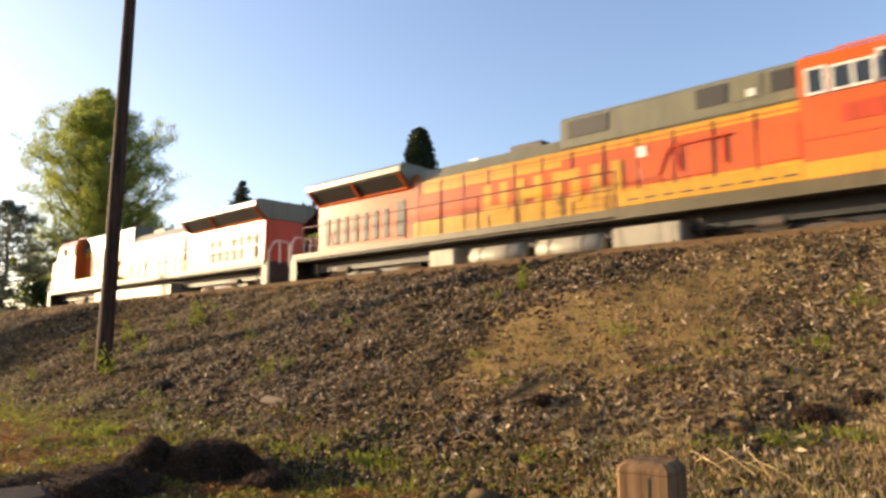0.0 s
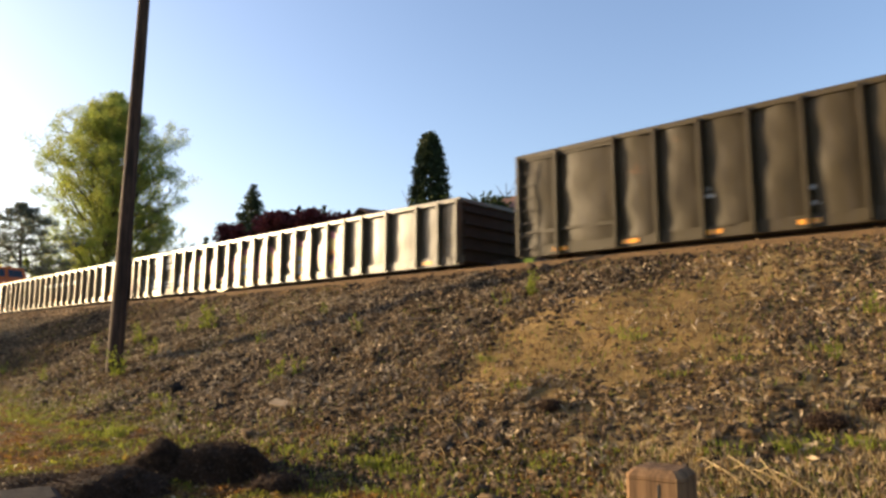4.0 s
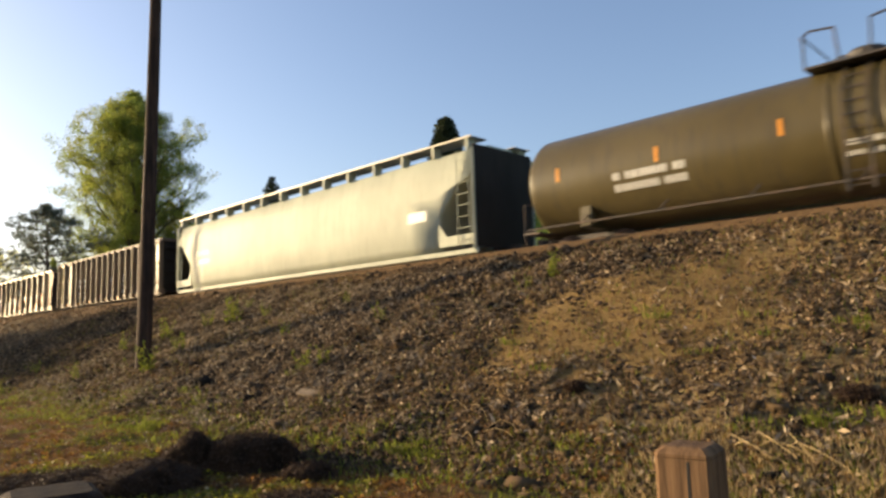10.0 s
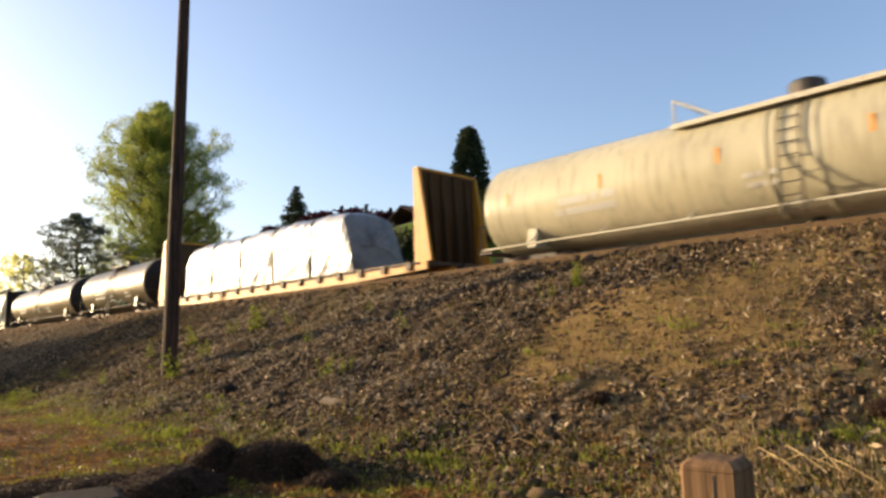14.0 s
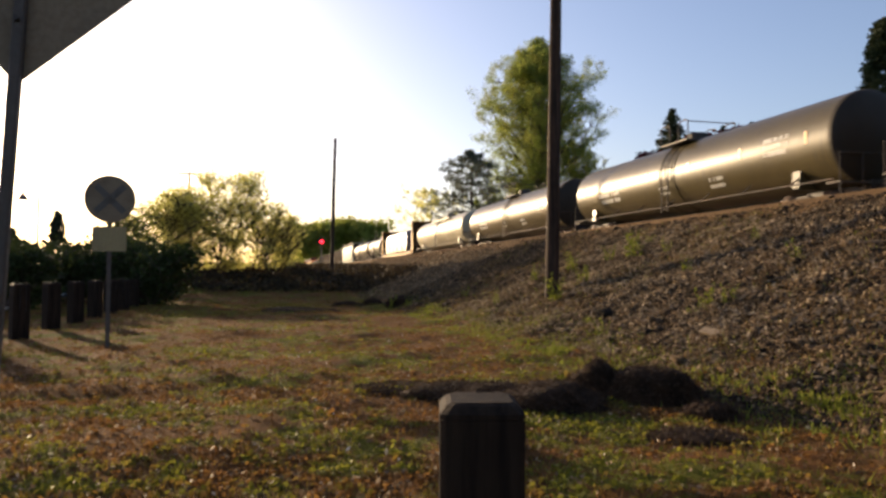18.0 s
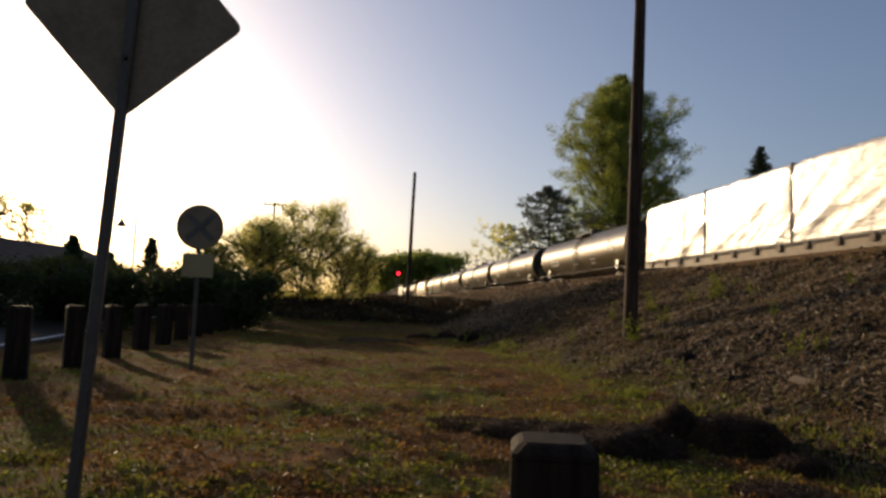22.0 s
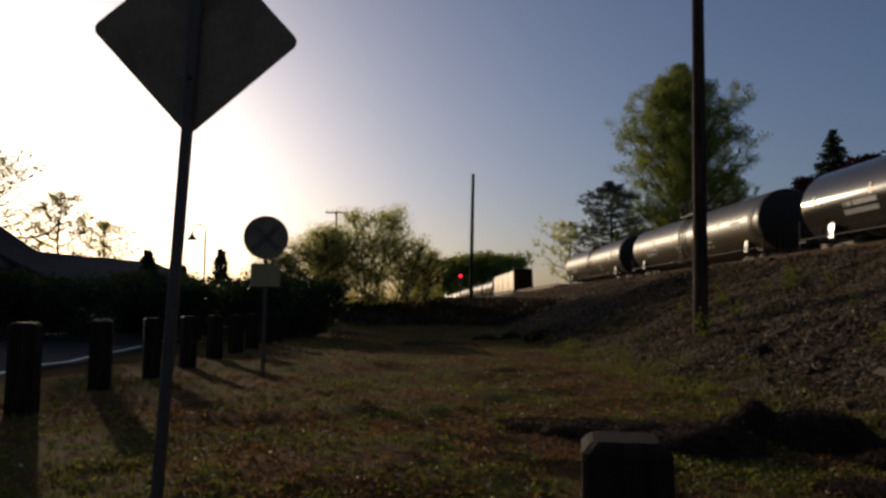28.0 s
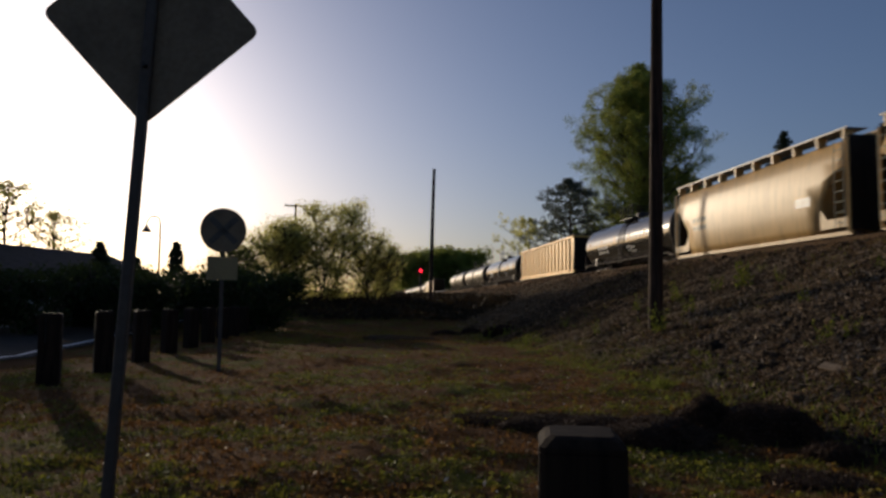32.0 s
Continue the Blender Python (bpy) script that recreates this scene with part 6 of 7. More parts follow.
def leaf_quads(g, p, size, flat, broad):
    count = len(p)
    a, b = g.normal(0, 1, (count, 3)), g.normal(0, 1, (count, 3))
    a[:, 2] *= 1 - flat
    a /= np.linalg.norm(a, axis=1)[:, None]
    b -= a * (a * b).sum(1)[:, None]
    b /= np.linalg.norm(b, axis=1)[:, None]
    s = size * g.uniform(0.6, 1.4, (count, 1))
    v = np.stack([p + a * s, p + b * s * broad, p - a * s, p - b * s * broad], 1).reshape(-1, 3)
    return v, np.arange(count * 4).reshape(-1, 4)


def broadleaf(name, x, y, total, crown_w, label, mats, seed, leaves=9000, size=0.16, limbs=26, low=0.2, sparse_side=0.0, stems=1, base=None, spread=0.55, trunk=None, twig=1.0, up=1.0, thin=None, sweep=0.9, even=0.0, skew=1.0, outer=0.0):
    """A tree: tapered stem, limbs that fork, a crown of small leaves."""
    r = random.Random(seed)
    z = float(height(x, y)) if base is None else base
    ob = thing(name, label, "tree" if total > 4 else "shrub", at=(x, y, z - 0.1))
    vs, fs, tips = [], [], []
    h = total
    r0 = trunk or total * 0.018
    for st in range(stems):
        lean = Vector((r.uniform(-1, 1), r.uniform(-1, 1), 0)) * (0.04 * h if stems == 1 else crown_w * 0.32)
        pts = [Vector((0, 0, 0)) + Vector((r.uniform(-1, 1), r.uniform(-1, 1), 0)) * (0 if stems == 1 else 0.5)]
        n = 8
        for i in range(1, n + 1):
            u = i / n
            pts.append(pts[0] + lean * u ** 1.3 + Vector((r.uniform(-1, 1), r.uniform(-1, 1), 0)) * 0.012 * h + Vector((0, 0, h * 0.93 * u)))
        tube_path(vs, fs, pts, [r0 / math.sqrt(stems) * (1 - 0.9 * i / n) + 0.012 for i in range(n + 1)], 8)
        for k in range(max(limbs // stems, 5)):
            u = low + (0.97 - low) * (k + r.random()) / max(limbs // stems, 5)
            i = min(int(u * n), n - 1)
            p = pts[i].lerp(pts[i + 1], u * n - i)
            ang = k * 2.399 + r.uniform(-0.5, 0.5)
            bulge = math.sin(math.pi * min(1, (u - low + 0.12) / (1.08 - low)) ** skew) ** 0.7
            reach = crown_w * 0.5 * bulge * r.uniform(0.65 + 0.22 * even, 1.15 - 0.05 * even) / (1 if stems == 1 else 1.5)
            rise = up * reach * r.uniform(0.35, 1.0) * min(1.0, 1.35 - u)
            q = [p]
            for j in range(1, 5):
                t = j / 4
                q.append(p + Vector((math.cos(ang), math.sin(ang), 0)) * reach * t + Vector((0, 0, rise * t ** 1.4)) + Vector((r.uniform(-1, 1), r.uniform(-1, 1), r.uniform(-1, 1))) * 0.05 * reach)
            tube_path(vs, fs, q, [r0 * 0.30 * (1 - 0.85 * j / 4) * (1.1 - 0.6 * u) + 0.01 for j in range(5)], 5)
            out = Vector((math.cos(ang), math.sin(ang), 0))
            for j in range(1, 5):
                for s in range(3):
                    side = Vector((r.uniform(-1, 1), r.uniform(-1, 1), 0))
                    d = (out * r.uniform(0.0, 0.9) + side * 0.8 + Vector((0, 0, sweep * r.uniform(0.1, 1.0)))).normalized() * (reach * r.uniform(0.14, 0.36) + 0.012 * h)
                    e = q[j] + d
                    mid = q[j].lerp(e, 0.5) + Vector((0, 0, -0.06 * sweep * d.length))
                    tube_path(vs, fs, [q[j], mid, e], [0.03 * twig, 0.02 * twig, 0.008 * twig], 4)
                    gone = sparse_side + (0.35 if thin and e.x * thin[0] + e.y * thin[1] > 0.08 * crown_w else 0.0)
                    gone = max(gone, outer * (1 - j / 3.0), outer * min(1.0, max(0.0, (u - 0.72) / 0.2)))
                    if r.random() > gone and e.z < h:
                        tips.append((tuple(q[j].lerp(mid, 0.5)), tuple(e + d * 0.12)))
    part("trunk", from_arrays("trunk", [tuple(v) for v in vs], fs, M["bark"], True), None, ob)
    if tips and leaves:
        for i, m in enumerate(mats):
            v, f = leaf_sprays(tips[i::len(mats)], spread * crown_w * 0.045, leaves // len(mats), size, seed + i)
            part("crown", from_arrays("crown", v, f, M[m]), None, ob)
    return ob


def conifer(x, y, total, w, label, mat, seed, base=None, count=5000, size=0.16, shape="cone", name="conifer_tree"):
    r = random.Random(seed)
    g = np.random.default_rng(seed)
    z = float(height(x, y)) if base is None else base
    ob = thing(name, label, "tree", at=(x, y, z - 0.1))
    vs, fs = [], []
    tube_path(vs, fs, [Vector((0, 0, 0)), Vector((0.03, 0, total * 0.5)), Vector((0, 0, total))], [total * 0.017, total * 0.01, 0.01], 8)
    cs = []
    k = 0
    dens = min(420, total * 24)
    while k < dens:
        u = 0.06 + 0.93 * (k / dens) ** 0.9 if shape == "cone" else 0.02 + 0.97 * (k / dens)
        if shape == "cone":
            tier = int(total * 1.3)
            u = min(0.985, (math.floor(u * tier) + r.uniform(0.0, 0.8)) / tier) if total > 8 else u
            rad = w / 2 * (1 - u) ** 1.0 * r.uniform(0.72, 1.06) + 0.03
        else:
            rad = w / 2 * (1.0 - 0.16 * (1 - u / 0.35) if u < 0.35 else math.cos(math.pi / 2 * (u - 0.35) / 0.68) ** 0.62) * r.uniform(0.9, 1.04)
        a = k * 2.399 + r.uniform(-0.3, 0.3)
        e = Vector((math.cos(a) * rad, math.sin(a) * rad, total * u - (0.18 * rad if shape == "cone" else -0.35 * rad * (1 - u))))
        p = Vector((0, 0, total * u))
        tube_path(vs, fs, [p, e], [0.03, 0.008], 4)
        steps = max(2, int(rad * 5)) if shape == "cone" else 4
        for t in range(1, steps + 1):
            cs.append(tuple(p.lerp(e, (t / steps) ** 0.7 if shape == "cone" else 0.45 + 0.55 * t / steps)))
        k += 1
    part("trunk", from_arrays("trunk", [tuple(v) for v in vs], fs, M["bark"], True), None, ob)
    s = 0.05 + 0.004 * w if shape == "cone" else 0.02 * w + 0.04
    v, f = leaf_cloud(cs, (s * 1.6, s * 1.6, s), count, size, seed, 0.5)
    part("crown", from_arrays("crown", v, f, M[mat]), None, ob)
    return ob


def placed(az, dist, el):
    """Plan place and top height of what shows in that direction."""
    x, y = bearing(az, dist)
    return x, y, 1.4 + dist * math.tan(radians(el))


x, y, t = placed(24.75, 84, 19.9)
broadleaf("broadleaf_tree", x, y, t - 3.0, 11.9, "tall poplar-like tree in fresh spring leaf, thinner on one side", ["leaf_fresh", "leaf_fresh", "leaf_olive"], 3, 190000, 0.085, 150, 0.05, 0.03, base=3.0, spread=0.85, twig=1.4, up=1.3, thin=(0.93, -0.36), sweep=1.0, even=1.0, skew=0.82, outer=0.75)
x, y, t = placed(21.9, 90, 11.5)
broadleaf("broadleaf_tree", x, y, t - 3.0, 8.5, "bare-branched tree just coming into leaf", ["leaf_olive"], 8, 9000, 0.11, 40, 0.08, 0.4, base=3.0, spread=0.55, twig=2.4, up=0.8)
x, y, t = placed(30.6, 78, 10.9)
broadleaf("cedar_tree", x, y, t - 3.0, 8.6, "dark spreading cedar beyond the track", ["leaf_blue"], 5, 20000, 0.10, 56, 0.05, 0.15, base=3.0, spread=0.6, twig=1.5, up=0.35, sweep=0.25)
x, y, t = placed(33.8, 130, 7.4)
broadleaf("broadleaf_tree", x, y, t - 3.0, 11, "pale budding tree beyond the track", ["leaf_bud"], 9, 3000, 0.2, 22, 0.2, 0.1, base=3.0)
x, y, t = placed(28.2, 92, 6.8)
broadleaf("broadleaf_shrub", x, y, t - 2.8, 8, "yellow-green shrub beyond the track", ["leaf_fresh"], 10, 5000, 0.2, 20, 0.1, base=2.8, stems=3)
x, y, t = placed(14.8, 88, 12.8)
conifer(x, y, t - 6.5, 14.5, "pointed dark spruce on the hillside", "leaf_dark", 6, 6.5, 52000, 0.13)
x, y, t = placed(0.6, 62, 17.3)
conifer(x, y, t - 9.5, 3.5, "dense dark columnar cypress on the hillside", "leaf_dark", 7, 9.5, 26000, 0.13, "column", "cypress_tree")
for az, d, el, w, s in ((13.2, 70, 10.6, 6.5, 11), (10.6, 68, 10.9, 5.5, 12), (15.2, 72, 9.6, 5.0, 13), (6.6, 70, 10.6, 5.0, 14), (4.6, 72, 10.9, 4.5, 15)):
    x, y, t = placed(az, d, el)
    z = float(height(x, y))
    broadleaf("plum_tree", x, y, max(t - z, 3.0), w, "dark red plum tree in a hillside garden", ["leaf_plum"], s, 6500, 0.2, 22, 0.08, 0, stems=2, spread=1.5)
for az, d, el, w, s in ((9.2, 95, 11.4, 3.6, 21), (7.2, 98, 11.1, 3.4, 22), (11.2, 96, 11.3, 3.2, 23), (18.2, 96, 8.6, 5.0, 24)):
    x, y, t = placed(az, d, el)
    conifer(x, y, t - float(height(x, y)), w, "small dark conifer on the ridge", "leaf_dark", s, None, 3500, 0.2)
for i, (az, d, el, w) in enumerate(((22.5, 48, 4.6, 8), (19.8, 46, 5.4, 8), (17.0, 45, 6.4, 8), (14.0, 44, 6.6, 7), (11.0, 44, 7.0, 8), (8.0, 43, 7.4, 7), (4.8, 43, 7.6, 8), (1.6, 42, 7.9, 7), (-2.0, 42, 8.3, 8), (26.5, 52, 4.2, 8))):
    x, y, t = placed(az, max(d, 26 / math.sin(radians(-TURN - az))), el)
    z = float(height(x, y))
    broadleaf("hedge_shrub", x, y, max(t - z, 1.6), w, "dense dark green shrub on the slope beyond the track", ["leaf_hedge"], 40 + i, 9000, 0.16, 24, 0.03, 0, stems=4, spread=1.7)
for i, (az, d, el, w) in enumerate(((42.6, 430, 4.0, 40), (39.9, 420, 4.4, 38), (44.4, 640, 3.0, 44), (41.3, 440, 4.2, 36))):
    x, y, t = placed(az, d, el)
    broadleaf("broadleaf_tree", x, y, t - 1.8, w, "rounded yellow-green tree beyond the crossing", ["leaf_fresh", "leaf_olive"], 60 + i, 30000, 0.75, 60, 0.03, 0, base=0.5, spread=1.6)
for i, (az, d, el, w, n, m) in enumerate(((54.4, 52, 6.8, 7.0, 6500, "leaf_bud"), (50.0, 53, 8.6, 6.5, 8500, "leaf_bud"), (47.2, 54, 6.0, 5.0, 3600, "leaf_bud"), (52.3, 54, 6.0, 6.0, 5000, "leaf_bud"), (45.6, 56, 5.0, 4.0, 1800, "leaf_bud"), (56.8, 50, 4.8, 5.0, 3600, "leaf_olive"))):
    x, y, t = placed(az, d, el)
    z = float(height(x, y))
    broadleaf("broadleaf_shrub", x, y, t - z, w, "many-stemmed shrub with thin new leaves", [m], 70 + i, int(n * 2.4), 0.065, 84, 0.02, 0.0, stems=6, spread=1.5, twig=1.3, up=1.0, sweep=1.2)
for i, (az, d, el, w) in enumerate(((66.6, 40, 4.3, 3.2), (61.4, 44, 4.5, 3.0), (64.2, 46, 3.2, 2.6))):
    x, y, t = placed(az, d, el)
    conifer(x, y, t - float(height(x, y)), w, "small dark conifer behind the road", "leaf_dark", 90 + i, None, 1800, 0.16)
for i in range(12):
    x, y, t = placed(55.5 + 2.6 * i, 34 + (i % 3) * 3, 2.2 + 0.5 * math.sin(i * 1.7))
    broadleaf("hedge_shrub", x, y, t - float(height(x, y)), 5.0, "loose dark green shrub behind the road", ["leaf_hedge"], 110 + i, 4800, 0.09, 24, 0.04, 0, stems=4, spread=1.5)
for i, (az, d, el, w) in enumerate(((81.5, 52, 15.0, 10), (76.5, 56, 12.0, 9), (72.5, 60, 9.0, 8), (86.0, 50, 14.0, 10), (69.5, 66, 7.0, 7))):
    x, y, t = placed(az, d, el)
    broadleaf("bare_tree", x, y, t - float(height(x, y)), w, "bare-branched tree behind the roofs", ["leaf_bud"], 130 + i, 1500, 0.12, 40, 0.15, 0.2)


# ---- houses ----
def gable_house(name, x, y, turn, w, d, wall, rise, label, wall_mat, roof_mat, windows, base=None, sink=0.6):
    z = float(height(x, y)) if base is None else base
    ob = thing(name, label, "house", at=pose(x, y, z, 0, 0, turn))
    h = wall
    part("wall", box(bmesh.new(), -w / 2, w / 2, -d / 2, d / 2, -sink - 2, h), wall_mat, ob)
    bm = bmesh.new()
    plate(bm, [(-d / 2 - 0.5, h - 0.1), (0, h + rise), (d / 2 + 0.5, h - 0.1), (d / 2 + 0.5, h + 0.1), (0, h + rise + 0.22), (-d / 2 - 0.5, h + 0.1)], -w / 2 - 0.5, w / 2 + 0.5)
    part("roof", bm, roof_mat, ob)
    for x0, z0, ww, wh in windows:
        f = part("window", box(bmesh.new(), x0 - ww / 2, x0 + ww / 2, -d / 2 - 0.03, -d / 2 + 0.02, z0, z0 + wh), M["window"], ob)
        bm = bmesh.new()
        for q in ((x0 - ww / 2 - 0.1, x0 - ww / 2, z0 - 0.1, z0 + wh + 0.1), (x0 + ww / 2, x0 + ww / 2 + 0.1, z0 - 0.1, z0 + wh + 0.1), (x0 - ww / 2, x0 + ww / 2, z0 + wh, z0 + wh + 0.1), (x0 - ww / 2, x0 + ww / 2, z0 - 0.1, z0)):
            box(bm, q[0], q[1], -d / 2 - 0.07, -d / 2 - 0.005, q[2], q[3])
        part("window_frame", bm, M["siding"], f)
    return ob


def balcony_house():
    """The long white house above the lawn, with a row of porch columns."""
    x, y = bearing(-29.8, 44)
    z = 1.4 + 40 * math.tan(radians(11.9))
    ob = thing("white_house", "long white house with a columned porch above a lawn", "house", at=pose(x, y, z, 0, 0, -29.8 + TURN + 4))
    w, d = 15.0, 8.0
    part("wall", box(bmesh.new(), -w / 2, w / 2, -d / 2 + 1.6, d / 2, -3, 2.0), M["siding"], ob)
    part("porch_wall", box(bmesh.new(), -w / 2, w / 2, -d / 2, -d / 2 + 0.15, -2.5, 0.95), M["siding"], ob)
    part("porch_floor", box(bmesh.new(), -w / 2, w / 2, -d / 2 + 0.15, -d / 2 + 1.6, -0.2, 0.0), M["tan"], ob)
    for i in range(11):
        u = -w / 2 + 0.2 + i * (w - 0.4) / 10
        part("porch_column", box(bmesh.new(), u - 0.11, u + 0.11, -d / 2 - 0.02, -d / 2 + 0.2, 0.95, 1.9), M["siding"], ob)
    bm = bmesh.new()
    plate(bm, [(-d / 2 - 0.6, 1.9), (-d / 2 - 0.6, 2.12), (0, 2.55), (d / 2 + 0.5, 2.12), (d / 2 + 0.5, 1.9)], -w / 2 - 0.5, w / 2 + 0.5)
    part("roof", bm, M["paleroof"], ob, "pale grey low roof")
    for i in range(5):
        u = -w / 2 + 1.7 + i * (w - 3.4) / 4
        part("window", box(bmesh.new(), u - 0.7, u + 0.7, -d / 2 + 1.56, -d / 2 + 1.59, 0.5, 1.75), M["window"], ob)


balcony_house()
x, y = bearing(2.8, 68)
gable_house("hillside_house", x, y, 38 + TURN, 9, 7, 2.4, 1.5, "brown-roofed house with pale columns in a hillside garden", M["tan"], M["roof"], [(-2.8, 0.8, 1.0, 1.3), (-1.0, 0.8, 1.0, 1.3), (1.0, 0.8, 1.0, 1.3), (2.8, 0.8, 1.0, 1.3)], 1.4 + 68 * math.tan(radians(7.4)))
x, y = bearing(-4.5, 74)
gable_house("hillside_house", x, y, -46 + TURN, 13, 8, 2.8, 2.4, "house with a broad brown roof on the hillside", M["tan"], M["roof"], [(-3, 0.8, 1.4, 1.2), (0, 0.8, 1.4, 1.2), (3, 0.8, 1.4, 1.2)], 1.4 + 74 * math.tan(radians(7.8)))
x, y = bearing(8.2, 74)
gable_house("hillside_house", x, y, 50 + TURN, 8, 7, 2.3, 1.3, "small house with a reddish roof among plum trees", M["tan"], M["roof"], [(-2, 0.8, 1.0, 1.2), (2, 0.8, 1.0, 1.2)], 1.4 + 74 * math.tan(radians(7.0)))
x, y = bearing(82.0, 48)
gable_house("roadside_house", x, y, 128 + TURN, 15, 9, 3.4, 2.9, "dark-roofed house behind the road", M["tan"], M["darkroof"], [(-4, 1.0, 1.4, 1.3), (0, 1.0, 1.4, 1.3), (4, 1.0, 1.4, 1.3)])
x, y = bearing(71.0, 54)
gable_house("roadside_house", x, y, 118 + TURN, 14, 9, 2.6, 1.8, "low dark-roofed house behind the road", M["tan"], M["darkroof"], [(-4, 1.0, 1.4, 1.2), (0, 1.0, 1.4, 1.2), (4, 1.0, 1.4, 1.2)])


# ---- road on the far side of the bollards ----
def build_road():
    g = spaced((-60, 0, 4), (0, 60, 2), (60, 200, 10))
    bm = bmesh.new()
    prev = None
    for y in g:
        cx = -13.2 - 0.02 * y
        row = [bm.verts.new((cx + u, float(y), float(height(cx + u, y)) + 0.05)) for u in (-3.9, -2, 0, 2, 3.9)]
        if prev:
            for a, b, c, d in zip(prev, prev[1:], row[1:], row):
                bm.faces.new((a, b, c, d))
        prev = row
    solid("road", bm, M["road"], "worn grey asphalt road", "road", kind="structure", smooth=True)
    for u in (-3.5, 3.5):
        bm, prev = bmesh.new(), None
        for y in g:
            cx = -13.2 - 0.02 * y + u
            row = [bm.verts.new((cx + k, float(y), float(height(cx + k, y)) + 0.062)) for k in (-0.07, 0.07)]
            if prev:
                bm.faces.new((prev[0], prev[1], row[1], row[0]))
            prev = row
        solid("edge_line", bm, M["line"], "white painted edge line", "road marking", kind="structure")


build_road()


# ---- small things on the ground ----
def clod(x, y, r, h, seed, label):
    bm = bmesh.new()
    bmesh.ops.create_icosphere(bm, subdivisions=4, radius=1)
    for v in bm.verts:
        n = noise.noise(v.co * 1.4 + Vector((seed, 0, 0))) * 0.22 + noise.noise(v.co * 6 + Vector((0, seed, 0))) * 0.08 + noise.noise(v.co * 16) * 0.05
        v.co *= 1 + n
        v.co.x *= r
        v.co.y *= r * 0.85
        v.co.z *= h
    g = np.random.default_rng(seed)
    tips = np.array([v.co for v in bm.verts if v.co.z > -0.1 * h])
    ob = thing("earth_clod", label, "earth clod", "dark clods in the grass", at=at_ground(x, y, h * 0.2))
    part("soil", bm, M["clod"], ob, smooth=True)
    v, f = leaf_cloud(tips, (0.02, 0.02, 0.015), int(9000 * r), 0.012, seed)
    part("root_mat", from_arrays("root_mat", v, f, M["rootlet"]), None, ob, "matted dark roots and moss")
    return ob


for az, d, r, h, s in ((20.5, 8.6, 0.38, 0.40, 1), (16.6, 8.5, 0.60, 0.46, 2), (24.4, 7.9, 0.72, 0.30, 3), (28.3, 8.1, 0.62, 0.20, 4), (12.3, 7.7, 0.32, 0.20, 5), (32.3, 8.4, 0.55, 0.13, 11), (36.5, 8.7, 0.5, 0.05, 12), (13.5, 6.6, 0.45, 0.08, 14)):
    clod(*bearing(az, d), r, h, s, "dark rooty clod of earth lying in the grass")
for az, d, r, h, s in ((36.0, 30, 0.7, 0.35, 7), (38.5, 32, 0.5, 0.3, 8), (44.5, 27, 1.6, 0.22, 9), (40.5, 31, 0.6, 0.25, 10)):
    clod(*bearing(az, d), r, h, s, "low dark clump of earth on the flat")


def on_bank(az, el):
    """Where that line of sight meets the ground."""
    lo, hi = 1.5, 60.0
    d = 1.5
    while d < 60:
        x, y = bearing(az, d)
        if float(height(x, y)) >= 1.4 + d * math.tan(radians(el)):
            return x, y
        d += 0.05
    return bearing(az, 12)


for az, el, r, h, s in ((-28.4, -5.2, 0.2, 0.1, 21), (-31.5, -4.0, 0.16, 0.08, 22), (-9.0, -4.5, 0.14, 0.07, 23)):
    clod(*on_bank(az, el), r, h, s, "small dark rooty clump on the bank")
px, py = on_bank(12.0, -4.6)
solid("plank", box(bmesh.new(), -0.075, 0.075, -0.21, 0.21, 0, 0.035), M["plank"], "short bleached plank lying on the stones", "plank", at=pose(px, py, float(height(px, py)) + 0.05, 8, -30, 10), bevel=0.008)
for az, el, l, a in ((0.9, 2.8, 0.55, 20), (1.2, 2.0, 0.7, -10), (5.0, 3.2, 0.35, 50)):
    px, py = on_bank(az, el)
    solid("stick", rod(bmesh.new(), (-l / 2, 0, 0.03), (l / 2, 0, 0.05), 0.018, 6, 0.012), M["plank"], "pale dry stick on the bank", "stick", "sticks on the bank", at=pose(px, py, float(height(px, py)) + 0.03, 0, 0, a))


for k, (az, el, l, a) in enumerate(((-20.8, -9.6, 0.8, 12), (-21.6, -9.9, 0.7, 20), (-22.6, -9.3, 0.9, 4), (-23.6, -9.9, 0.6, 30), (-24.4, -9.4, 0.8, -8), (-25.2, -10.0, 0.7, 16))):
    px, py = on_bank(az, el)
    pts = [(-l / 2, 0, 0.02), (-l / 6, 0.03, 0.10), (l / 6, 0.02, 0.13), (l / 2, -0.04, 0.05)]
    solid("straw_stalk", pipe(bmesh.new(), pts, 0.005, 5), M["straw"], "long dry straw stalk bent over the grass", "straw", "dry stalks by the bollard", at=pose(px, py, float(height(px, py)) + 0.02, 0, 0, a + 40))


